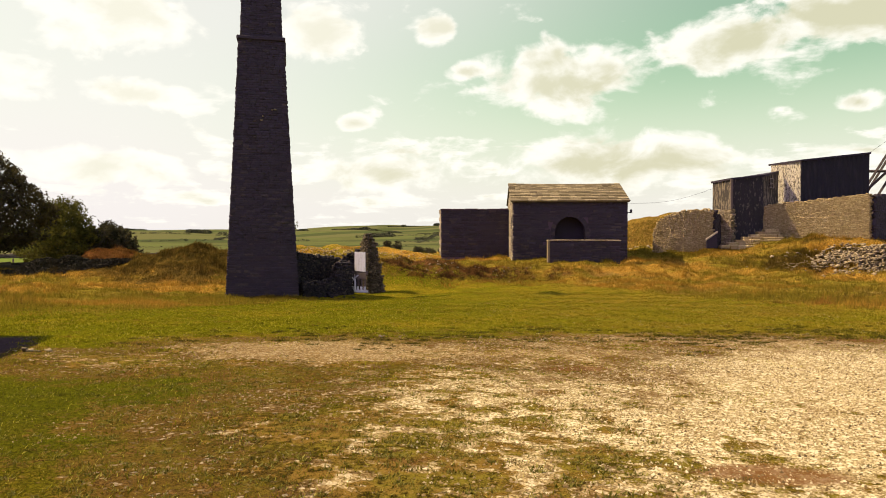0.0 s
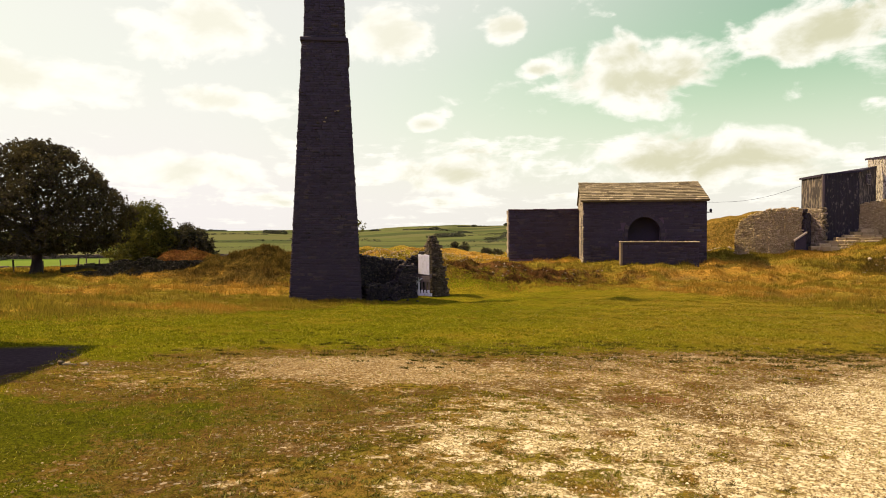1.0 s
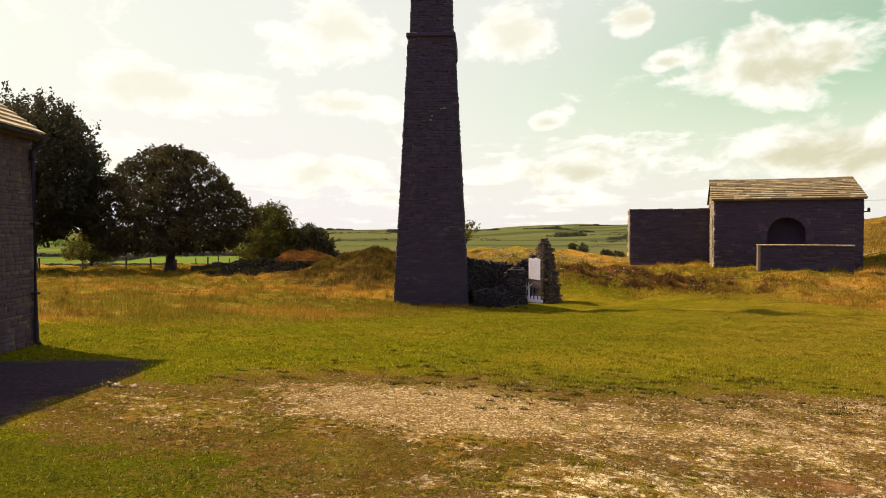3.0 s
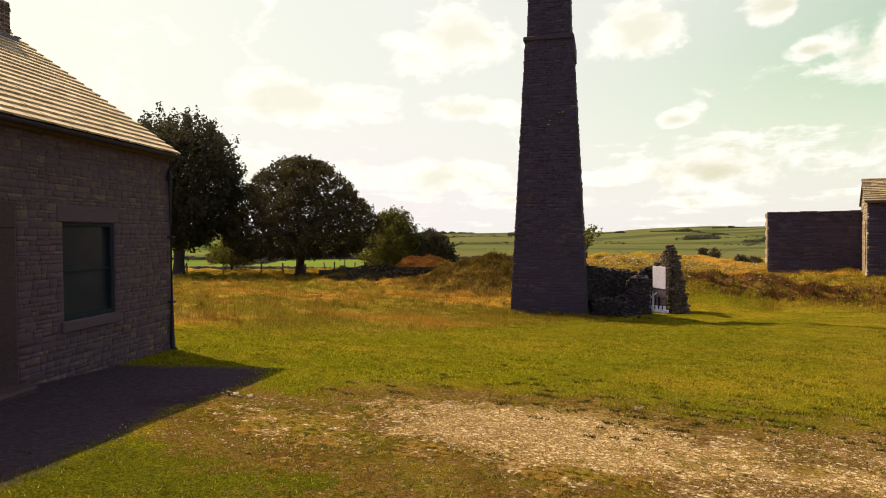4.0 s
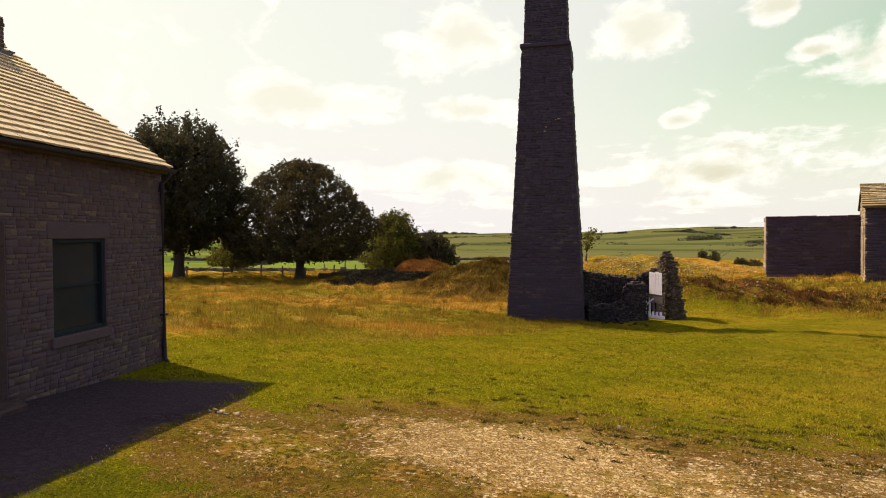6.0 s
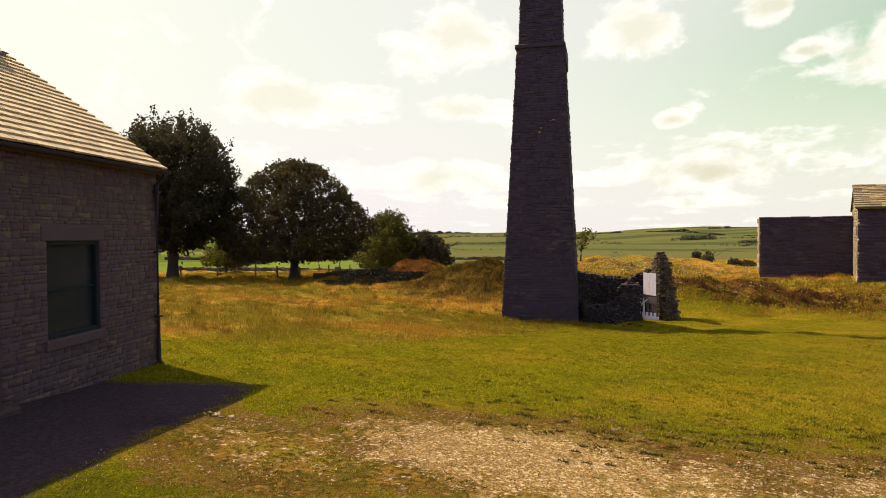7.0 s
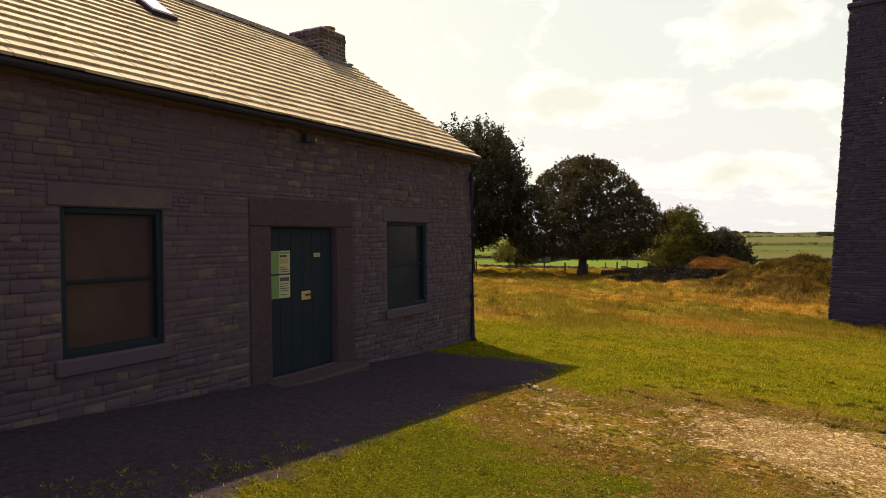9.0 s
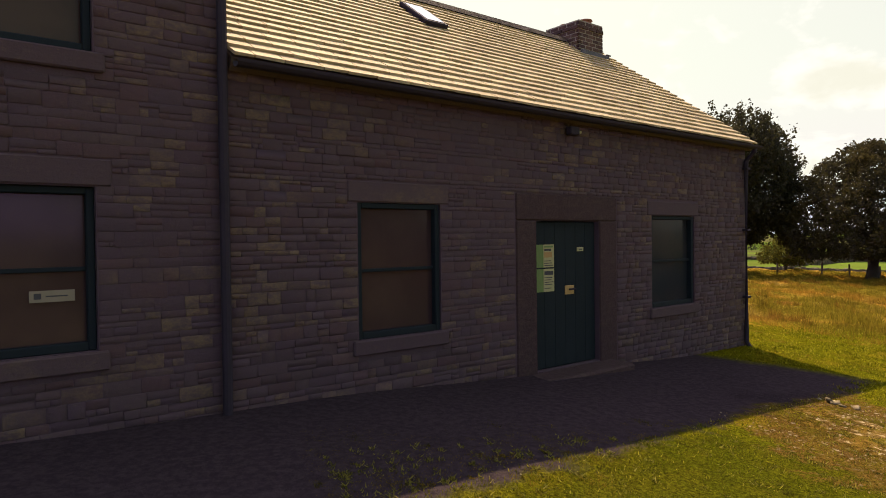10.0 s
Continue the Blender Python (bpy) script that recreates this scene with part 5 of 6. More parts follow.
    aw = part("wall", Shape().box(ax0 + 0.03, ax1, ay + 0.03, ay + 0.55, -0.8, 2.80).box(ax0 + 0.03, ax0 + 0.55, ay + 0.55, ay + 4, -0.8, 2.80), "mortar", an)
    # annexe front darkened for shade, its end and quoins paled for sun
    lay(courses(ax0, ax1 + 0.3, -0.6, 2.8, [], rnd, (0.12, 0.22), (0.25, 0.6)), aw, "soot_shade", rnd, face=Matrix.Translation((0, ay, 0)), depth=0.05, joint=0.006)
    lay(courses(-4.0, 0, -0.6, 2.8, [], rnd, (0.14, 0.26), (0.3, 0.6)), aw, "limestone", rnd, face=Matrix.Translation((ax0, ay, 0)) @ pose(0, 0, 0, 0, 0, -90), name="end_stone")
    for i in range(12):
        part("quoin", Shape().box(-0.02, 0.16, -0.03, 0.2 + 0.12 * (i % 2), 0, 0.272, c=0.015, m=pose(ax0 - 0.02, ay + 0.02, -0.5 + i * 0.275, 0, 0, 24)), "pale_stone", an, "corner stone coloured pale as if sunlit")
    part("blocked_window", Shape().box(0.55, 1.45, ay - 0.012, ay + 0.02, 0.95, 1.72, c=0.006), "soot_shade", an, "blocked-up window")
    part("window_lintel", Shape().box(0.35, 1.65, ay - 0.03, ay + 0.02, 1.73, 1.92, c=0.012), "soot_shade", an)
    x = ax0 - 0.05
    while x < ax1:
        w = rnd.uniform(0.5, 1.0)
        part("coping", Shape().box(x, x + w - 0.01, ay - 0.05, ay + 0.6, 2.80, 2.86 + rnd.uniform(0, 0.04), c=0.02), "stone", an)
        x += w
    tr = thing("trough_wall", "low stone wall in front of the barn", "wall")
    tx0, tx1, ty = 4.63, 8.95, 41.0
    tw = part("wall", Shape().box(tx0 + 0.02, tx1, ty + 0.02, ty + 0.5, -1.0, 0.66), "mortar", tr)
    # trough front darkened for shade; end and coping paled for sun
    lay(courses(tx0, tx1, -0.8, 0.66, [], rnd, (0.12, 0.2), (0.25, 0.6)), tw, "soot_shade", rnd, face=Matrix.Translation((0, ty, 0)), depth=0.05, joint=0.006)
    part("end", Shape().box(tx0 - 0.12, tx0 + 0.02, ty - 0.02, ty + 0.55, -1.0, 0.66, c=0.02), "limestone", tr, "end stone coloured pale as if sunlit")
    x = tx0 - 0.15
    while x < tx1:
        w = min(rnd.uniform(0.6, 1.1), max(tx1 + 0.05 - x, 0.2))
        part("coping", Shape().box(x, x + w - 0.01, ty - 0.06, ty + 0.56, 0.664, 0.74 + rnd.uniform(-0.01, 0.01), c=0.02), "limestone", tr)
        x += w


make_barn()
br = thing("wall_bracket", "small black iron bracket on the barn corner", "bracket", pose(9.84, 43.6, 2.35))
part("arm", Shape().box(-0.03, 0.42, -0.03, 0.03, 0.1, 0.16, c=0.01), "black", br)
part("plate", Shape().box(-0.02, 0.02, -0.08, 0.08, -0.12, 0.2, c=0.005), "black", br)
part("insulator", Shape().tube([(0.34, 0, 0.16), (0.34, 0, 0.24), (0.34, 0, 0.34)], [0.06, 0.085, 0.04], 10), "black", br)


# ---------------------------------------------------------------- the sheds and their walls
def slab(pts, z0s, z1s, thick, mat, name, owner, ridge=0.0, label=""):
    """Upright sheet between two plan points, with the foot and top height at each; ridge: the depth of its corrugations."""
    (xa, ya), (xb, yb) = pts
    run = math.hypot(xb - xa, yb - ya)
    ux, uy = (xb - xa) / run, (yb - ya) / run
    n = max(2, int(run / 0.055)) if ridge else 2
    s, v, f = Shape(), [], []
    for i in range(n):
        t = i / (n - 1)
        off = ridge * (1 if i % 2 else -1)
        x, y = xa + (xb - xa) * t + uy * off, ya + (yb - ya) * t - ux * off
        v += [(x, y, z0s[0] + (z0s[1] - z0s[0]) * t), (x, y, z1s[0] + (z1s[1] - z1s[0]) * t),
              (x - uy * thick, y + ux * thick, z1s[0] + (z1s[1] - z1s[0]) * t), (x - uy * thick, y + ux * thick, z0s[0] + (z0s[1] - z0s[0]) * t)]
        if i:
            a, b = 4 * i - 4, 4 * i
            f += [(a, b, b + 1, a + 1), (a + 1, b + 1, b + 2, a + 2), (a + 2, b + 2, b + 3, a + 3), (a + 3, b + 3, b, a)]
    f += [(0, 1, 2, 3), (4 * n - 1, 4 * n - 2, 4 * n - 3, 4 * n - 4)]
    return part(name, s.add(v, f), mat, owner, label)


def make_sheds():
    a = thing("winder_shed", "tall dark corrugated-iron shed with flaking paint", "shed")
    slab([(17.7, 50.2), (18.3, 48.1)], (0.3, 0.3), (4.92, 5.02), 0.1, "rust_tin", "side_sheet", a, 0.012)
    slab([(18.3, 48.1), (20.95, 49.1)], (0.3, 0.3), (5.02, 5.30), 0.1, "spotted_tin", "front_sheet", a, 0.012)
    slab([(20.95, 49.1), (22.9, 51.2)], (2.4, 2.4), (5.30, 5.75), 0.1, "rust_tin", "end_sheet", a, 0.012, "weathered flaking sheets")
    part("roof", Shape().add([(17.6, 50.3, 4.82), (18.22, 47.98, 4.92), (21.0, 49.0, 5.22), (23.0, 51.3, 5.68), (17.6, 50.3, 4.96), (18.22, 47.98, 5.06), (21.0, 49.0, 5.36), (23.0, 51.3, 5.82)],
                             [(0, 1, 5, 4), (1, 2, 6, 5), (2, 3, 7, 6), (3, 0, 4, 7), (4, 5, 6, 7), (3, 2, 1, 0)]), "black", a)
    w = part("window", Shape().box(-0.34, 0.34, -0.03, 0.0, -0.34, 0.34, m=pose(21.9, 50.05, 4.8, 0, 0, 47)), "dark", a, "small four-pane window")
    for q in ((-0.36, -0.32, -0.36, 0.36), (0.32, 0.36, -0.36, 0.36), (-0.02, 0.02, -0.32, 0.32)):
        part("glazing_bar", Shape().box(q[0], q[1], -0.06, -0.031, q[2], q[3], m=pose(21.9, 50.05, 4.8, 0, 0, 47)), "pale_mortar", w)
    for q in ((-0.32, 0.32, 0.32, 0.36), (-0.32, 0.32, -0.36, -0.32), (-0.32, 0.32, -0.02, 0.02)):
        part("glazing_bar", Shape().box(q[0], q[1], -0.058, -0.0315, q[2], q[3], m=pose(21.9, 50.05, 4.8, 0, 0, 47)), "pale_mortar", w)
    part("corner_post", Shape().box(18.2, 18.36, 47.98, 48.1, 0.3, 5.0, c=0.02), "wood", a)
    b = thing("engine_shed", "corrugated-iron shed with a flaking white side, its front coloured black for shade", "shed")
    slab([(22.8, 52.2), (24.0, 50.0)], (3.0, 3.0), (6.38, 6.45), 0.1, "tin", "side_sheet", b, 0.014, "flaking white sheets")
    slab([(24.0, 50.0), (29.75, 51.5)], (3.0, 3.2), (6.45, 7.14), 0.1, "dark_tin", "front_sheet", b, 0.014)
    slab([(29.75, 51.5), (29.0, 54.0)], (3.2, 3.2), (7.14, 7.2), 0.1, "dark_tin", "end_sheet", b, 0.014)
    part("roof", Shape().add([(22.7, 52.4, 6.30), (23.93, 49.85, 6.38), (29.82, 51.38, 7.08), (29.1, 54.2, 7.14), (22.7, 52.4, 6.44), (23.93, 49.85, 6.52), (29.82, 51.38, 7.22), (29.1, 54.2, 7.28)],
                             [(0, 1, 5, 4), (1, 2, 6, 5), (2, 3, 7, 6), (3, 0, 4, 7), (4, 5, 6, 7), (3, 2, 1, 0)]), "black", b)
    rubble_thing("retaining_wall", "pale limestone retaining wall below the sheds", "wall", [(21.0, 49.6, 3.1), (23.0, 48.3, 3.35), (24.6, 46.95, 3.55), (26.4, 45.5, 3.75)], 0.6, "tan_rubble", 41, (0.05, 0.14), 0.2)
    # wall return in darker stone than the wall: shade put into its colour
    rubble_thing("wall_return", "end of the retaining wall, coloured dark for its shade", "wall", [(26.5, 45.6, 3.7), (29.5, 47.6, 3.75)], 0.6, "soot_shade", 42, (0.12, 0.24), 0.25)
    rubble_thing("curved_wall", "curved pale rubble stone wall", "wall", [(12.8, 47.7, 1.2), (13.1, 47.5, 2.0), (13.7, 47.2, 2.45), (14.5, 47.0, 2.65), (15.4, 46.9, 2.75), (16.4, 46.9, 2.78)], 0.6, "tan_rubble", 43, (0.05, 0.14), 0.25)
    # same for the curved wall's end, darkened as its unlit side
    rubble_thing("shaded_wall_end", "end of the curved wall, coloured dark for its shade", "wall", [(16.5, 46.9, 2.78), (17.4, 48.3, 2.3)], 0.5, "soot_shade", 44, (0.12, 0.26))
    rubble_thing("stone_pier", "pale stone pier beside the shed", "wall", [(17.30, 48.6, 2.75), (18.2, 47.75, 2.8)], 0.4, "limestone", 45, (0.07, 0.18), 0.1)
    st = thing("stone_steps", "worn stone steps by the shed", "steps")
    rs = random.Random(61)
    for i in range(7):
        x, z = 17.0 + i * 0.62, 0.28 + i * 0.19
        while x < 21.6:
            w = min(rs.uniform(0.35, 0.9), 21.7 - x)
            part("step_stone", Shape().box(x, x + w - 0.02, 46.4 + i * 0.3 + rs.uniform(-0.05, 0.05), 46.95 + i * 0.3, gz(19, 47) - 0.3 if i == 0 else z - 0.24, z + rs.uniform(-0.03, 0.03), c=0.03), "tan_rubble", st)
            x += w
    # wall face near black in place of the dark void under a rail
    pa = thing("parapet", "small stone parapet, dark for the void below its sloping coping", "wall")
    part("wall", Shape().add([(16.0, 46.3, 0.1), (16.65, 46.3, 0.1), (16.65, 46.3, 1.1), (16.0, 46.3, 0.62), (16.0, 46.55, 0.1), (16.65, 46.55, 0.1), (16.65, 46.55, 1.1), (16.0, 46.55, 0.62)],
                             [(0, 1, 2, 3), (5, 4, 7, 6), (3, 2, 6, 7), (0, 3, 7, 4), (1, 5, 6, 2)]), "soot_shade", pa)
    part("coping", Shape().add([(15.95, 46.25, 0.62), (16.7, 46.25, 1.15), (16.7, 46.25, 1.25), (15.95, 46.25, 0.72), (15.95, 46.6, 0.62), (16.7, 46.6, 1.15), (16.7, 46.6, 1.25), (15.95, 46.6, 0.72)],
                               [(0, 1, 2, 3), (5, 4, 7, 6), (3, 2, 6, 7), (0, 3, 7, 4), (1, 5, 6, 2), (0, 4, 5, 1)]), "pale_stone", pa)
    scatter("rubble_heap", "loose pale rubble tumbled down the bank", "rubble", 26.2, 42.3, 5.4, 1.8, 4200, (0.05, 0.25), "limestone", 46, 1.1)
    scatter("rubble_spill", "pale stones spilt beside the barn", "rubble", 12.0, 52.5, 1.5, 1.0, 150, (0.10, 0.32), "pale_stone", 47, 0.4)
    h = thing("headframe", "braced timber legs of a mine headframe", "headframe")
    for p, q in (((31.3, 56.0, 3.5), (36.2, 56.4, 11.3)), ((31.8, 56.6, 3.2), (36.4, 56.8, 10.9)), ((32.5, 56.3, 6.2), (36.0, 56.3, 6.2)), ((31.7, 56.1, 4.1), (34.6, 56.1, 6.9)), ((32.6, 56.2, 3.2), (35.6, 56.4, 8.0))):
        part("beam", Shape().tube([p, q], [0.11, 0.11], 4), "bark", h)


make_sheds()
scatter("loose_stones", "pale stones strewn over rough ground", "rubble", -12.0, 57.5, 12.0, 3.0, 900, (0.05, 0.17), "tan_rubble", 48, 0.1)
scatter("bank_stones", "stones showing in the bank", "rubble", -1.0, 37.0, 7.0, 1.6, 60, (0.05, 0.16), "limestone", 49, 0.05)
slabs = scatter("turf_stones", "flat pale stones lying in the turf", "rubble", -5.93, 8.76, 0.30, 0.10, 9, (0.04, 0.12), "limestone", 50, 0.0)
scatter("verge_stones", "pale stones at the edge of the gravel", "rubble", 0.3, 11.0, 2.2, 0.3, 9, (0.03, 0.08), "limestone", 51, 0.0)


def make_cable():
    pts = []
    for i in range(17):
        t = i / 16
        x, y, z = 9.9 + (17.6 - 9.9) * t, 44.0 + (50.0 - 44.0) * t, 3.1 + (4.4 - 3.1) * t - 0.35 * math.sin(math.pi * t)
        pts.append((x, y, z))
    tagged(new("overhead_cable", Shape().tube(pts, [0.009] * 17, 5).mesh("overhead_cable", "black")), "thin black cable sagging between barn and shed", "cable")
    pts = [(29.6 + 6 * i / 8, 51.4, 7.1 + 5.0 * i / 8 - 0.25 * math.sin(math.pi * i / 8)) for i in range(9)]
    tagged(new("stay_cable", Shape().tube(pts, [0.009] * 9, 5).mesh("stay_cable", "black")), "thin cable rising from the shed roof", "cable")


make_cable()


# ---------------------------------------------------------------- trees
def leaf_cloud(rnd, lobes, count, size, gap=0.0):
    """Leaves as small bent diamonds scattered through lobes (x, y, z, rx, ry, rz)."""
    lobes = np.array(lobes)
    weight = lobes[:, 3] * lobes[:, 4] + lobes[:, 3] * lobes[:, 5]
    pick = rnd.choice(len(lobes), count, p=weight / weight.sum())
    d = rnd.normal(size=(count, 3))
    d /= np.linalg.norm(d, axis=1)[:, None]
    rad = rnd.uniform(0.55, 1.04, count) ** 0.6
    # clumps make the surface lumpy
    ph = rnd.uniform(0, 6.28, (len(lobes), 3))[pick]
    lump = 1 + 0.10 * np.sin(d[:, 0] * 7 + ph[:, 0]) * np.sin(d[:, 1] * 7 + ph[:, 1]) + 0.08 * np.sin(d[:, 2] * 11 + ph[:, 2])
    c = lobes[pick, :3] + d * lobes[pick, 3:6] * (rad * lump)[:, None]
    a = rnd.normal(size=(count, 3))
    a /= np.linalg.norm(a, axis=1)[:, None]
    b = np.cross(a, rnd.normal(size=(count, 3)))
    b /= np.linalg.norm(b, axis=1)[:, None]
    s = (size * rnd.uniform(0.6, 1.4, count))[:, None]
    n = np.cross(a, b)
    v = np.stack([c - a * s, c - b * s * 0.55 + n * s * 0.15, c + a * s, c + b * s * 0.55 + n * s * 0.15], 1).reshape(-1, 3)
    f = np.arange(count * 4).reshape(-1, 4)
    return v, f


def leaf_quads(rnd, c, size):
    """Small bent diamonds at the points given."""
    n = len(c)
    a = rnd.normal(size=(n, 3))
    a /= np.linalg.norm(a, axis=1)[:, None]
    b = np.cross(a, rnd.normal(size=(n, 3)))
    b /= np.linalg.norm(b, axis=1)[:, None]
    s = (size * rnd.uniform(0.6, 1.4, n))[:, None]
    k = np.cross(a, b)
    v = np.stack([c - a * s, c - b * s * 0.55 + k * s * 0.15, c + a * s, c + b * s * 0.55 + k * s * 0.15], 1).reshape(-1, 3)
    return v, np.arange(n * 4).reshape(-1, 4)


def crown_points(rnd, profile, r, h, z0, twigs, per, length, up, fill, holes=0.42, squash=1.0, tuft=0.24):
    """Leaf places of a crown: leafy twigs that stand out from a shell whose half width follows profile (share of height, share of r), over a looser filling with gaps."""
    us, rs = np.array([p[0] for p in profile]), np.array([p[1] for p in profile])
    grid = np.linspace(0, 1, 200)
    w = np.interp(grid, us, rs) + 0.15
    u = rnd.choice(grid, twigs, p=w / w.sum()) + rnd.uniform(-0.003, 0.003, twigs)
    a = rnd.uniform(0, 6.2832, twigs)
    ph = rnd.uniform(0, 6.28, 6)
    lump = 1 + 0.06 * np.sin(3 * a + ph[0]) * np.sin(7 * u + ph[1]) + 0.05 * np.sin(7 * a + 9 * u + ph[2])
    depth = np.where(rnd.uniform(0, 1, twigs) < 0.62, rnd.uniform(0.90, 1.0, twigs), rnd.uniform(0.25, 0.9, twigs))
    low = u < 0.10
    depth[low] = np.sqrt(rnd.uniform(0.02, 1.0, low.sum()))
    rr = r * np.interp(u, us, rs) * lump * depth
    base = np.stack([rr * np.cos(a), rr * np.sin(a) * squash, z0 + h * np.clip(u, 0, 1)], 1)
    q = base / (r * 0.16)
    open_ = np.sin(q[:, 0] + ph[3]) * np.sin(q[:, 1] * 1.1 + ph[4]) * np.sin(q[:, 2] * 1.2 + ph[5])
    keep = (open_ < holes) | (u > 0.93)
    base, a, u = base[keep], a[keep], u[keep]
    n = len(base)
    d = np.stack([np.cos(a) * (1.05 - up * u), np.sin(a) * (1.05 - up * u), up * (0.15 + u)], 1) + rnd.normal(0, 0.28, (n, 3))
    d /= np.linalg.norm(d, axis=1)[:, None]
    run = length * rnd.uniform(0.4, 1.35, n)
    i = np.repeat(np.arange(n), per)
    t = rnd.uniform(-0.5, 0.75, len(i))
    c = base[i] + d[i] * (run[i] * t)[:, None] + rnd.normal(0, 1, (len(i), 3)) * (length * tuft * (1.05 - 0.7 * np.clip(t, 0, 1)))[:, None]
    m = fill
    uu = rnd.choice(grid, m, p=w / w.sum())
    aa = rnd.uniform(0, 6.2832, m)
    ff = r * np.interp(uu, us, rs) * np.sqrt(rnd.uniform(0.03, 0.78, m))
    inner = np.stack([ff * np.cos(aa), ff * np.sin(aa) * squash, z0 + h * uu * 0.95], 1)
    q = inner / (r * 0.11)
    gap = np.sin(q[:, 0] + ph[1]) * np.sin(q[:, 1] + ph[0]) + 0.6 * np.sin(q[:, 2] * 1.3 + ph[2])
    return np.concatenate([c, inner[gap < 0.75]])


def make_tree(name, label, x, y, trunk_h, trunk_r, profile, r, h, z0, twigs, per, length, up, fill, size, mat, seed, lean=(0.0, 0.0), squash=1.0, limbs=12, tuft=0.24):
    rnd = np.random.default_rng(seed)
    t = thing(name, label, "tree", pose(x, y, gz(x, y)))
    tr = Shape()
    tr.tube([(0, 0, -0.3), (0.01, 0, 0.08), (0.03, 0.0, 0.5), (0.05, 0.03, trunk_h * 0.6), (0.02, 0.05, trunk_h), (0.1, 0, trunk_h * 1.6), (0.05, 0.0, z0 + h * 0.7)],
            [trunk_r * 1.7, trunk_r * 1.3, trunk_r * 1.06, trunk_r, trunk_r * 0.95, trunk_r * 0.55, trunk_r * 0.12], 12)
    part("trunk", tr, "bark", t, smooth=True)
    us, rs = [p[0] for p in profile], [p[1] for p in profile]
    for i in range(limbs):
        u = 0.12 + 0.72 * ((i * 0.618) % 1.0)
        a = i * 2.39996
        rr = r * float(np.interp(u, us, rs)) * 0.86
        tip = Vector((rr * math.cos(a) + lean[0] * u, rr * math.sin(a) * squash + lean[1] * u, z0 + h * u))
        start = Vector((0.03, 0.03, trunk_h * (0.85 + 0.5 * (i % 4) / 4)))
        mid = start.lerp(tip, 0.5) + Vector((0, 0, 0.10 * (tip - start).length))
        part("limb", Shape().tube([start, start.lerp(mid, 0.55), mid, tip], [trunk_r * 0.46, trunk_r * 0.34, trunk_r * 0.24, trunk_r * 0.06], 7), "bark", t, smooth=True)
    c = crown_points(rnd, profile, r, h, z0, twigs, per, length, up, fill, squash=squash, tuft=tuft)
    share = (c[:, 2] - z0) / h
    c = c + np.stack([lean[0] * share, lean[1] * share, 0 * share], 1)
    v, f = leaf_quads(rnd, c, size)
    part("crown", raw("crown", v, f, mat), mat, t)
    return t





def make_trees():
    dome = ((0.0, 0.80), (0.06, 0.96), (0.35, 1.0), (0.45, 0.92), (0.6, 0.78), (0.76, 0.62), (0.86, 0.49), (0.94, 0.36), (0.98, 0.24), (1.0, 0.1))
    make_tree("sycamore_tree", "broad domed olive-green tree on a thick trunk", -34.5, 41.3, 2.4, 0.36, dome, 5.75, 7.45, 1.5, 2500, 26, 0.5, 0.45, 12000, 0.095, "leaf_dome", 5, (0.15, 0.1))
    tall = ((0.0, 0.40), (0.06, 0.70), (0.2, 0.88), (0.42, 0.98), (0.62, 1.0), (0.78, 0.88), (0.9, 0.68), (0.97, 0.45), (1.0, 0.2))
    make_tree("ash_tree", "tall dark tree with ragged upright tufts", -40.4, 34.9, 3.0, 0.42, tall, 4.25, 8.7, 2.3, 1000, 56, 1.7, 1.15, 9000, 0.115, "leaf_ash", 6, (0.1, 0.1), 1.0, 12, 0.12)
    field = ((0.0, 0.8), (0.15, 1.0), (0.45, 0.92), (0.62, 0.66), (0.8, 0.55), (0.93, 0.4), (1.0, 0.12))
    make_tree("hawthorn_tree", "rounded field tree in leaf", -44.4, 68.8, 1.4, 0.3, field, 3.9, 6.9, 0.3, 760, 24, 0.75, 0.7, 9000, 0.12, "leaf_thorn", 7)
    bushy = ((0.0, 0.9), (0.3, 1.0), (0.6, 0.86), (0.82, 0.6), (1.0, 0.15))
    make_tree("hawthorn_tree", "low dark bushy field tree", -40.9, 71.2, 1.2, 0.25, bushy, 3.3, 4.6, 0.1, 600, 24, 0.6, 0.6, 8000, 0.12, "leaf_ash", 8)
    make_tree("thorn_sapling", "small windswept thorn tree with sparse leaves", -17.6, 59.5, 0.9, 0.07, ((0.0, 0.3), (0.4, 0.7), (0.7, 1.0), (1.0, 0.4)), 0.75, 1.7, 1.0, 46, 14, 0.4, 0.8, 60, 0.085, "leaf_thorn", 9, (0.7, 0.1), 1.0, 6)
    for i, (bx, by, br, bh) in enumerate(((-7.6, 63.5, 0.5, 0.85), (-8.6, 64.0, 0.4, 0.6), (-1.6, 63.5, 0.95, 0.75), (-2.9, 64.0, 0.7, 0.6), (1.3, 63.5, 0.8, 0.75), (-4.6, 64.5, 0.7, 0.5), (-5.6, 64.0, 0.5, 0.5))):
        make_tree("gorse_bush", "dark rounded bush on rough pasture", bx, by, 0.3, 0.06, bushy, br, bh, 0.05, 80, 16, 0.2, 0.6, 400, 0.045, "leaf_ash", 60 + i, (0.0, 0.0), 1.0, 5)
    make_tree("elder_bush", "spreading light-leaved bush at the field's edge", -45.4, 44.4, 0.5, 0.10, ((0.0, 0.75), (0.25, 1.0), (0.6, 0.85), (1.0, 0.2)), 2.2, 2.2, 0.7, 260, 20, 0.55, 0.5, 900, 0.10, "leaf_thorn", 10, (-0.2, 0.1), 0.8, 7)


make_trees()


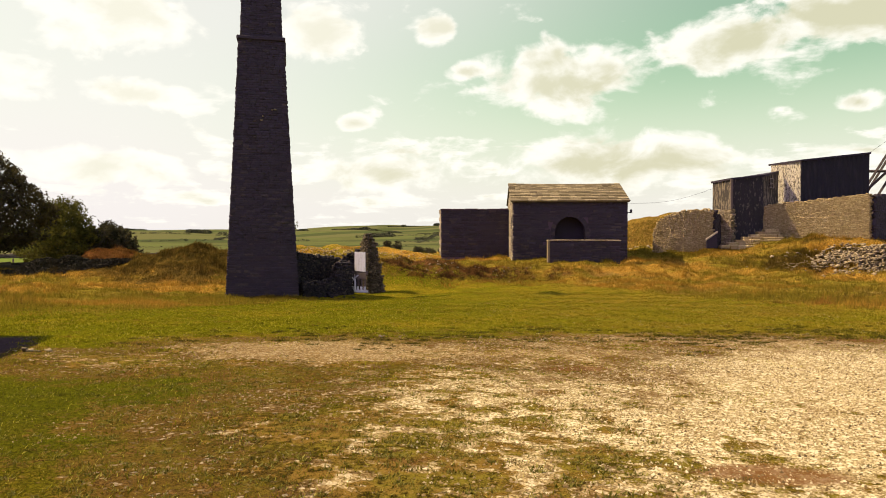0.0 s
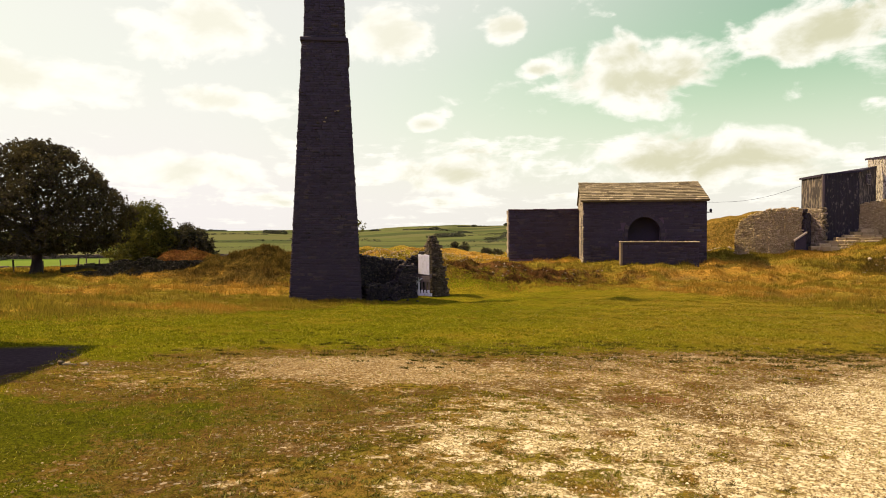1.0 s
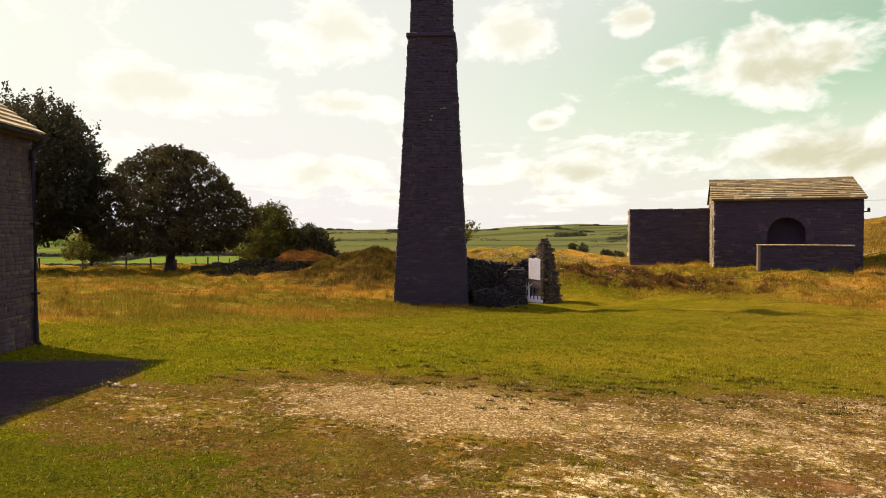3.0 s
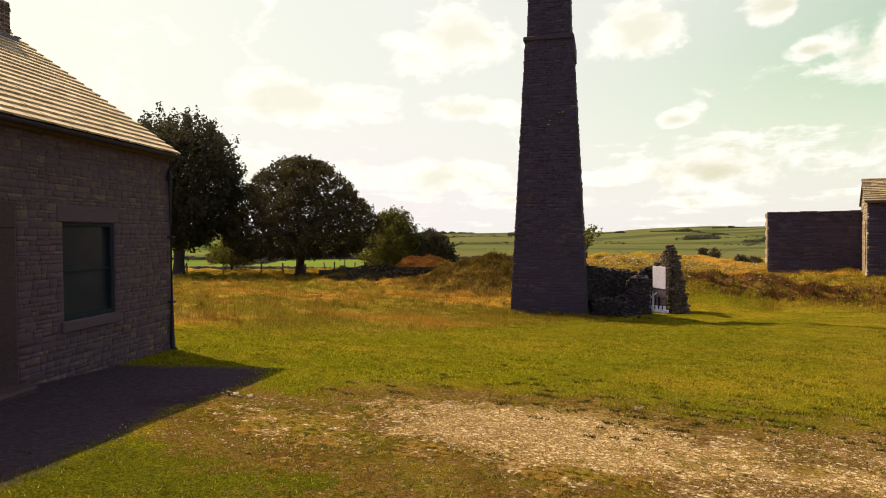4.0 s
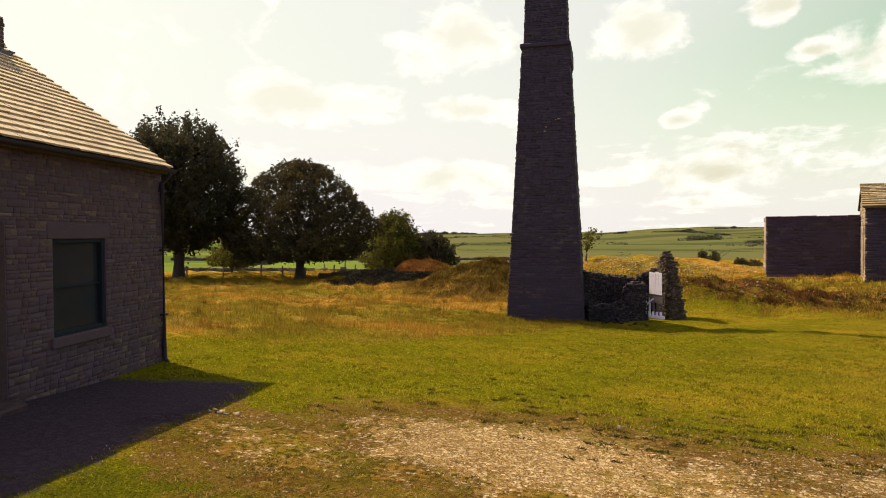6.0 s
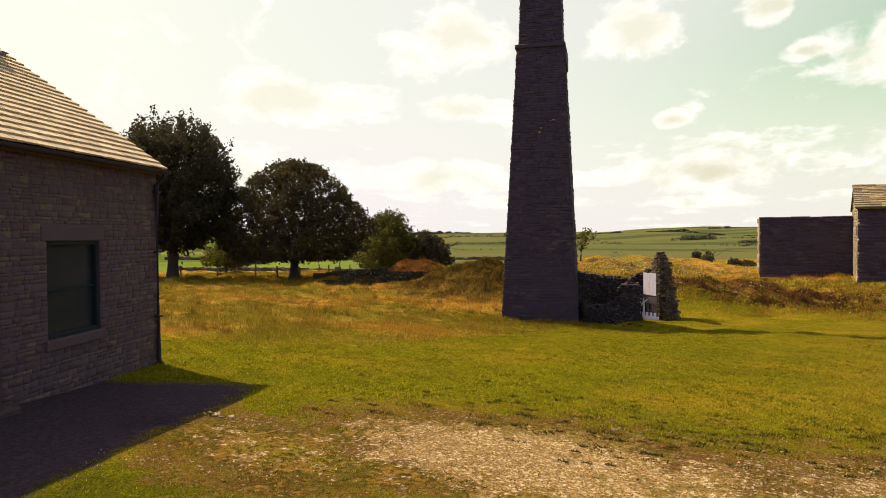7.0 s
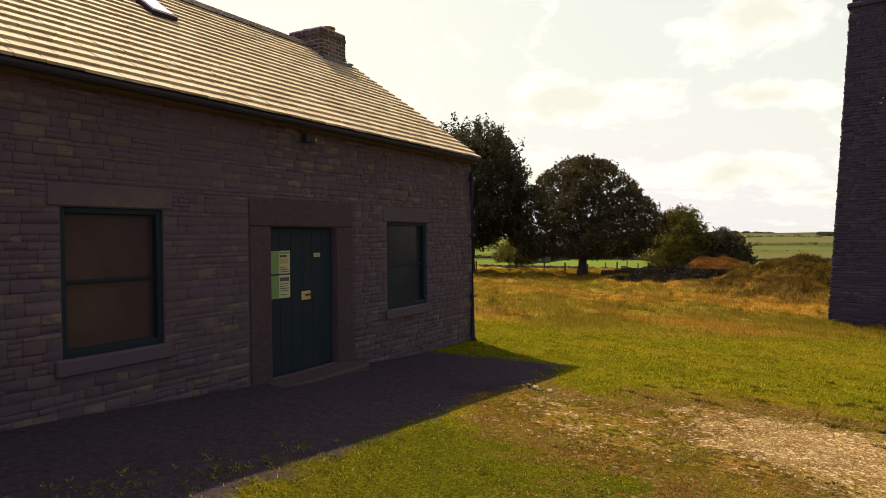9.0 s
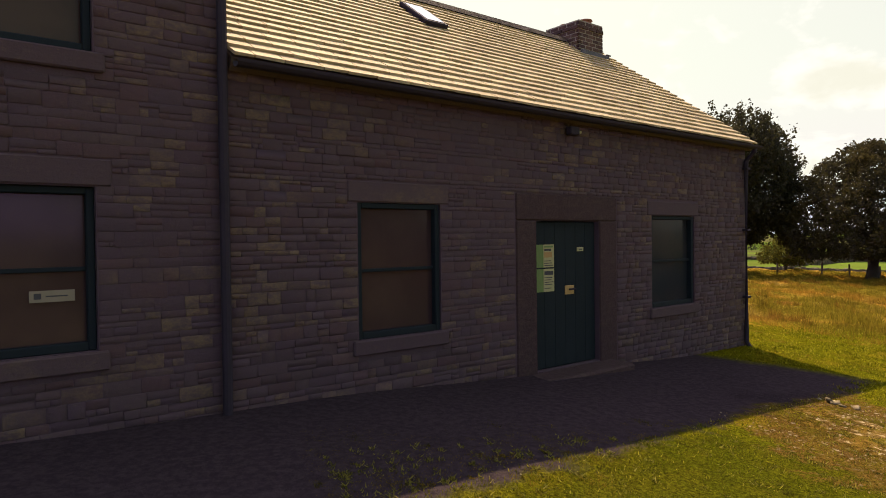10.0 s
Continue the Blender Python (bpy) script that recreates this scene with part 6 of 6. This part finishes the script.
def make_shade_leaves():
    """Low near-black leaves over a hump in the pasture, added to stand in for shade."""
    rnd = np.random.default_rng(15)
    n = 16000
    a, q = rnd.uniform(0, 6.2832, n), np.sqrt(rnd.uniform(0, 1, n))
    x, y = -22.8 + 4.2 * q * np.cos(a), 34.9 + 1.3 * q * np.sin(a)
    top = 0.30 * (1 - q ** 2) * (0.6 + 0.4 * np.sin(x * 3.1 + 1.4 * np.sin(y * 4.0))) + 0.06
    v, f = leaf_quads(rnd, np.stack([x, y, height(x, y) + top * np.sqrt(rnd.uniform(0, 1, n))], 1), 0.07)
    tagged(new("bramble_patch", raw("bramble_patch", v, f, "shade_leaf")), "low dark leaves standing in for shade on a hump", "brambles", kind="stuff")


make_shade_leaves()


# ---------------------------------------------------------------- grass, chippings
def gravel_at(x, y):
    w = np.full(np.shape(x), -9.0)
    for cx, cy, rx, ry, strength in GRAVEL:
        w = np.maximum(w, strength * (1 - np.hypot((x - cx) / rx, (y - cy) / ry)))
    w = w + 0.25 * np.sin(x * 1.7 + 1.1 * np.sin(y * 1.3)) * np.sin(y * 1.9 + 0.6 * x)
    return w + 0.22 * np.sin(x * 5.3 + 2.1 * np.sin(y * 3.1)) * np.sin(y * 6.1 + 1.6 * x)


def blades(name, label, x, y, tall, wide, mat, rnd, lean=0.5):
    n = len(x)
    z = height(x, y) - 0.01
    a = rnd.uniform(0, 6.283, n)
    tall = tall * rnd.uniform(0.5, 1.3, n)
    dx, dy = np.cos(a) * wide, np.sin(a) * wide
    b = rnd.uniform(0, 6.283, n)
    l = rnd.uniform(0, lean, n) * tall
    lx, ly = np.cos(b) * l + 0.10 * tall, np.sin(b) * l
    p = np.stack([np.stack([x - dx, y - dy, z], 1), np.stack([x + dx, y + dy, z], 1), np.stack([x + lx, y + ly, z + tall], 1)], 1).reshape(-1, 3)
    ob = new(name, raw(name, p, np.arange(3 * n).reshape(-1, 3), mat))
    return tagged(ob, label, "grass", kind="stuff")


def in_house(x, y):
    q = np.stack([x + 10.1, y - 10.98], 1)
    # also clears blades from the strip coloured for the house's shade
    lx, ly = q @ np.array((-0.4067, 0.9135)), q @ np.array((-0.9135, -0.4067))
    return (lx < 0.05) & (ly > -2.5 * (lx < -1.6)) & (ly < 7.2)


def make_grass():
    rnd = np.random.default_rng(2)
    n = 700000
    x, y = rnd.uniform(-13, 10, n), 0.2 + 35.5 * rnd.uniform(0, 1, n) ** 1.35
    keep = (gravel_at(x, y) + rnd.uniform(-0.6, 0.6, n) < -0.05) & ~in_house(x, y)
    blades("turf", "short cropped green turf", x[keep], y[keep], 0.034, 0.0050, "blade_short", rnd, 1.2)
    n = 500000
    x, y = rnd.uniform(-46, 32, n), 14 + 44 * rnd.uniform(0, 1, n) ** 1.5
    lift = smooth_step(-9, -6, x) * (1 - smooth_step(3, 12, x))
    edge = y - 17 - 19 * lift - 0.2 * x + 2.0 * np.sin(x * 0.5) * np.sin(y * 0.4 + x * 0.2)
    keep = (edge + rnd.uniform(-2.5, 2.5, n) > 0) & ~in_house(x, y) & ~((x > 2.3) & (x < 10) & (y > 43) & (y < 49.3)) & ~((np.abs(x + 9.4) < 1.6) & (np.abs(y - 29) < 1.5))
    far = (y[keep] - 14) / 44
    blades("long_grass", "long dry orange and green grass", x[keep], y[keep], 0.12 + 0.09 * np.sin(x[keep] * 1.3 + np.sin(y[keep] * 0.9)) * np.sin(y[keep] * 1.1 + 0.5 * x[keep]), 0.005 + 0.016 * far, "blade_long", rnd, 0.6)
    # taller tussocks in the rough pasture and round the foot of the chimney
    c = 5200
    cx, cy = rnd.uniform(-42, 30, c), 15 + 36 * rnd.uniform(0, 1, c) ** 1.3
    cx[:220], cy[:220] = -9.2 + 1.9 * rnd.normal(size=220), 26.9 + 0.5 * rnd.normal(size=220)
    lift = smooth_step(-9, -6, cx) * (1 - smooth_step(3, 12, cx))
    keep = (cy - 18 - 19 * lift - 0.2 * cx + 2.0 * np.sin(cx * 0.5) * np.sin(cy * 0.4 + cx * 0.2) > 0) & ~in_house(cx, cy) & ~((cx > 2.0) & (cx < 10.2) & (cy > 42.5))
    keep[:220] = True
    cx, cy = cx[keep], cy[keep]
    m = np.repeat(np.arange(len(cx)), 34)
    wide = (0.05 + 0.22 * rnd.uniform(0, 1, len(cx)) ** 2)[m]
    blades("pasture_tussocks", "taller tussocks of dry seeding grass", cx[m] + rnd.normal(0, 1.1, len(m)) * wide, cy[m] + rnd.normal(0, 0.8, len(m)) * wide, ((0.14 + 0.20 * rnd.uniform(0, 1, len(cx)) ** 2) * np.where((cy < 28) & (np.abs(cx + 9) < 4), 0.55, 1.0))[m], 0.011, "blade_long", rnd, 0.7)
    # rough brush on the spoil mounds, on the heath bank and below the sheds
    spots = ((-15.0, 34.6, 4.6, 2.8, 26000, 0.30), (-1.0, 36.3, 5.5, 1.6, 16000, 0.26), (21.5, 43.0, 4.0, 1.6, 16000, 0.42), (-24.4, 42.6, 2.9, 2.2, 12000, 0.18), (24.0, 46.4, 3.0, 0.6, 6000, 0.4), (15.0, 46.2, 3.0, 0.5, 4000, 0.35))
    for cx, cy, rx, ry, n, tall in spots:
        x, y = cx + rx * 0.6 * rnd.normal(size=n), cy + ry * 0.6 * rnd.normal(size=n)
        lump = np.maximum(0.25, np.sin(x * 2.3 + 2 * np.sin(y * 1.7)) * np.sin(y * 2.9 + x))
        blades("brush", "rough dark tussocks on a bank", x, y, tall * lump, 0.02, "blade_long", rnd, 0.7)
    # clover heads and daisies in the turf
    n = 4200
    x, y = rnd.uniform(-12, 9, n), 3.0 + 21 * rnd.uniform(0, 1, n)
    keep = (gravel_at(x, y) < -0.05) & ~in_house(x, y)
    x, y = x[keep], y[keep]
    s = rnd.uniform(0.003, 0.009, len(x))
    z = height(x, y) + rnd.uniform(0.015, 0.04, len(x))
    ring = [(1, 0, 0), (0.3, 0.95, 0.1), (-0.8, 0.6, 0.2), (-0.8, -0.6, 0.2), (0.3, -0.95, 0.1)]
    p = np.stack([np.stack([x + a * s, y + b * s, z + (c + 0.6 * a) * s], 1) for a, b, c in ring], 1).reshape(-1, 3)
    tagged(new("clover_heads", raw("clover_heads", p, np.arange(5 * len(x)).reshape(-1, 5), "petal")), "tiny white clover heads scattered in the turf", "flowers", kind="stuff")
    # tussocks and weeds in the lawn, thickest along the edge of the gravel
    c = 5600
    cx, cy = rnd.uniform(-13, 13, c), 9.0 + 20 * rnd.uniform(0, 1, c) ** 1.2
    keep = (gravel_at(cx, cy) < -0.15) & ~in_house(cx, cy)
    cx, cy = cx[keep], cy[keep]
    m = np.repeat(np.arange(len(cx)), 34)
    wide = (0.03 + 0.16 * rnd.uniform(0, 1, len(cx)) ** 2)[m]
    blades("lawn_tussocks", "thicker tussocks in the turf", cx[m] + rnd.normal(0, 1.2, len(m)) * wide, cy[m] + rnd.normal(0, 0.6, len(m)) * wide, 0.045, 0.0065, "blade_short", rnd, 0.9)
    c = 1200
    cx = rnd.uniform(-6, 12, c)
    cy = 11.3 + 0.12 * cx + rnd.normal(0, 0.75, c) + 0.4 * np.sin(cx * 1.3)
    keep = (rnd.uniform(0, 1, c) < 0.35 + 0.05 * cx) & ~in_house(cx, cy)
    cx, cy = cx[keep], cy[keep]
    m = np.repeat(np.arange(len(cx)), 46)
    wide = (0.02 + 0.10 * rnd.uniform(0, 1, len(cx)) ** 2)[m]
    blades("edge_weeds", "dark low weeds along the gravel's edge", cx[m] + rnd.normal(0, 1.4, len(m)) * wide, cy[m] + rnd.normal(0, 0.6, len(m)) * wide, 0.036, 0.010, "dark_weed", rnd, 1.8)
    # broad-leaved clover and plantain among the near turf
    c = 900
    cx, cy = rnd.uniform(-5, 1.5, c), 2.9 + 5.0 * rnd.uniform(0, 1, c) ** 1.6
    m = np.repeat(np.arange(c), 26)
    wide = (0.015 + 0.05 * rnd.uniform(0, 1, c) ** 2)[m]
    blades("clover", "pale broad-leaved clover among the turf", cx[m] + rnd.normal(0, 1.2, len(m)) * wide, cy[m] + rnd.normal(0, 0.7, len(m)) * wide, 0.026, 0.009, "clover", rnd, 1.8)
    # mats of moss and dry grass, and weeds, in the gravel
    for name, label, c, size, spread, tall, mat in (("moss_mats", "brown-green mats of dry moss in the gravel", 9000, 46, 0.085, 0.013, "moss"), ("weed_tufts", "small green weeds in the gravel", 300, 60, 0.06, 0.022, "dark_weed")):
        cx, cy = rnd.uniform(-5.5, 8.5, c), 2.8 + 8.6 * rnd.uniform(0, 1, c) ** 1.25
        free = smooth_step(-2.8, 3.6, cx - 1.8 * (1 - smooth_step(3.5, 6.8, cy)))
        free = np.maximum(free, 0.85 * smooth_step(0.0, 0.6, 1 - np.hypot((cx + 2.2) / 2.7, (cy - 9.3) / 1.4)))
        drift = 0.5 + 0.5 * np.sin(cx * 2.6 + 1.6 * np.sin(cy * 2.3)) * np.sin(cy * 3.4 + 0.8 * cx)
        keep = rnd.uniform(0, 1, c) < (0.95 - 0.85 * free) * (0.25 + 0.9 * drift) * (1 - 0.5 * smooth_step(8.0, 10.0, cy)) + 0.04
        cx, cy = cx[keep], cy[keep]
        m = np.repeat(np.arange(len(cx)), size)
        wide = (0.015 + spread * rnd.uniform(0, 1, len(cx)) ** 1.7)[m]
        x, y = cx[m] + rnd.normal(0, 1.1, len(m)) * wide, cy[m] + rnd.normal(0, 0.8, len(m)) * wide
        blades(name, label, x, y, tall, 0.0055, mat, rnd, 1.6)
    # stone chippings: low four-sided chips
    n = 330000
    x, y = rnd.uniform(-5.8, 9.0, n), 2.6 + 9.6 * rnd.uniform(0, 1, n) ** 1.15
    keep = gravel_at(x, y) + 0.3 * np.sin(x * 3.1 + 1.7 * np.sin(y * 2.3)) * np.sin(y * 3.7 + x) + rnd.uniform(-0.4, 0.25, n) > 0.16
    free = np.maximum(smooth_step(-2.8, 3.6, x - 1.8 * (1 - smooth_step(3.5, 6.8, y))), smooth_step(0.0, 0.6, 1 - np.hypot((x + 2.2) / 2.7, (y - 9.3) / 1.4)))
    keep &= rnd.uniform(0, 1, n) < 0.25 + 0.9 * free
    keep |= (gravel_at(x, y) > -0.55) & (rnd.uniform(0, 1, n) < 0.003)
    x, y = x[keep], y[keep]
    n = len(x)
    s = 0.003 + 0.012 * rnd.uniform(0, 1, n) ** 4.0
    chip = np.array([(1, 0, -0.3), (0, 1, -0.3), (-1, 0, -0.3), (0, -1, -0.3), (0.1, 0.1, 0.7)])
    p = chip[None] * s[:, None, None] * rnd.uniform(0.6, 1.4, (n, 5, 1))
    a = rnd.uniform(0, 6.28, n)
    q = np.stack([p[..., 0] * np.cos(a)[:, None] - p[..., 1] * np.sin(a)[:, None], p[..., 0] * np.sin(a)[:, None] + p[..., 1] * np.cos(a)[:, None], p[..., 2]], -1)
    q += np.stack([x, y, height(x, y) + s * 0.3], 1)[:, None, :]
    f = np.array([(0, 1, 4), (1, 2, 4), (2, 3, 4), (3, 0, 4)])
    f = (f[None] + 5 * np.arange(n)[:, None, None]).reshape(-1, 3)
    tagged(new("chippings", raw("chippings", q.reshape(-1, 3), f, "pebble")), "scattered pale limestone chippings", "gravel", kind="stuff")


make_grass()


# ---------------------------------------------------------------- distance
def make_fields():
    spots = ((-41.6, 36.6), (-39.9, 38.6), (-38.0, 40.7), (-36.8, 41.9), (-35.5, 43.1), (-35.0, 46.0), (-47.9, 60.1), (-46.2, 61.5), (-44.0, 60.5))
    first = None
    for i, (x, y) in enumerate(spots):
        m = pose(x, y, gz(x, y), random.Random(i).uniform(-5, 5), random.Random(i + 9).uniform(-5, 5), i * 37)
        if first is None:
            first = tagged(new("fence_post", Shape().tube([(0, 0, -0.2), (0, 0, 0.5), (0.01, 0, 0.95)], [0.07, 0.065, 0.06], 7).mesh("fence_post", "wood")), "weathered wooden fence post in long grass", "fence post", "field fence posts")
            first.matrix_basis = m
        else:
            copy_thing(first, m)
    rnd = random.Random(77)

    def line(a, b, top, name, label):
        n = max(2, int(math.hypot(b[0] - a[0], b[1] - a[1]) / 6))
        pts = []
        for i in range(n + 1):
            x, y = a[0] + (b[0] - a[0]) * i / n, a[1] + (b[1] - a[1]) * i / n
            pts.append((x, y, gz(x, y) + top * rnd.uniform(0.75, 1.1)))
        rubble_thing(name, label, "wall", pts, 0.5, "pillar", rnd.randrange(999), (0.45, 0.8))
    line((-34.0, 43.0), (-26.5, 52.0), 0.4, "drystone_wall", "low tumbled drystone field wall")
    line((-95.0, 78.0), (-50.0, 92.0), 0.8, "drystone_wall", "long drystone wall between pastures")
    line((-150.0, 118.0), (-62.0, 150.0), 0.8, "drystone_wall", "long drystone wall between pastures")
    line((-100.0, 95.0), (-150.0, 190.0), 0.9, "drystone_wall", "drystone wall running up the pasture")


make_fields()


def make_far():
    rnd = np.random.default_rng(4)
    lobes = []

    def lump(x, y, s, wide, flat):
        lobes.append((x, y, gz(x, y) + s * 0.35, s * wide, s * 0.8, s * flat))
    # copses and woods: start and end bearing, distance, height, lumps
    for a0, a1, r, h, n in ((-3.6, -1.2, 2050, 9, 26), (0.2, 2.6, 2150, 10, 26), (3.2, 7.6, 1700, 8, 40), (-12, -9.5, 1500, 8, 20), (-24, -17, 900, 6, 24), (-46, -30, 700, 4, 34), (-33, -24, 1500, 8, 34), (-9.5, -7.4, 760, 6, 14), (-5.2, -3.6, 620, 4, 12), (4, 14, 1250, 7, 40), (-70, -48, 520, 4, 40)):
        for i in range(n):
            a = math.radians(rnd.uniform(a0, a1))
            q = r * (1 + rnd.uniform(-0.012, 0.012))
            lump(q * math.sin(a), q * math.cos(a), h * rnd.uniform(0.5, 0.9), rnd.uniform(1.0, 2.0), 0.62)
    # hedges and walls between the fields: thin dark lines
    for a0, r0, a1, r1, h in ((-9, 330, 9, 380, 1.3), (-8, 520, 10, 470, 1.5), (-10, 760, 10, 840, 2.2), (-12, 1150, 12, 1080, 2.6), (-8, 1600, 10, 1500, 3.0), (-5, 470, -3, 840, 1.8), (2, 470, 4.5, 840, 1.8), (-8, 760, -6.5, 1150, 2.4), (5, 840, 6, 1500, 2.6), (-1, 1100, 1, 1600, 2.6),
                              (-46, 300, -18, 380, 1.3), (-48, 480, -14, 560, 1.7), (-46, 760, -16, 820, 2.4), (-30, 380, -28, 560, 1.6), (-22, 560, -20, 820, 2.0), (-40, 300, -42, 480, 1.5), (-40, 1250, -12, 1300, 3.0)):
        n = int(math.hypot((r1 - r0), math.radians(a1 - a0) * r0) / (h * 2.0))
        gap = rnd.uniform(0, 6.28)
        for i in range(n):
            u = (i + rnd.uniform(-0.3, 0.3)) / n
            if math.sin(u * 17 + gap) + math.sin(u * 41 + gap) > 1.1:
                continue
            a, q = math.radians(a0 + (a1 - a0) * u), r0 + (r1 - r0) * u
            lump(q * math.sin(a), q * math.cos(a), h * rnd.uniform(0.45, 0.75) * (2.2 if rnd.uniform() < 0.08 else 1.0), 1.7, 0.6)
    # single round bushes far off
    for a, r, h in ((-14.2, 175, 2.4), (-7.0, 210, 2.4), (1.2, 180, 2.0), (3.6, 200, 2.4)):
        for i in range(5):
            b = math.radians(a + rnd.uniform(-0.4, 0.4))
            lump(r * math.sin(b), r * math.cos(b), h * rnd.uniform(0.55, 0.8), rnd.uniform(0.9, 1.4), 0.75)
    lobes = np.array(lobes)
    v, f = leaf_cloud(rnd, lobes, 110000, 0.0)
    # leaf size grows with distance
    mid = v.reshape(-1, 4, 3).mean(1)
    d = np.hypot(mid[:, 0], mid[:, 1])
    a = rnd.normal(size=(len(mid), 2, 3))
    a /= np.linalg.norm(a, axis=2)[:, :, None]
    s = (d * 0.00085 + 0.02)[:, None]
    v = np.stack([mid - a[:, 0] * s, mid - a[:, 1] * s * 0.7, mid + a[:, 0] * s, mid + a[:, 1] * s * 0.7], 1).reshape(-1, 3)
    tagged(new("far_woods", raw("far_woods", v, f, "far_leaf")), "hedgerows and copses on distant pastures", "woods", kind="stuff")


make_far()
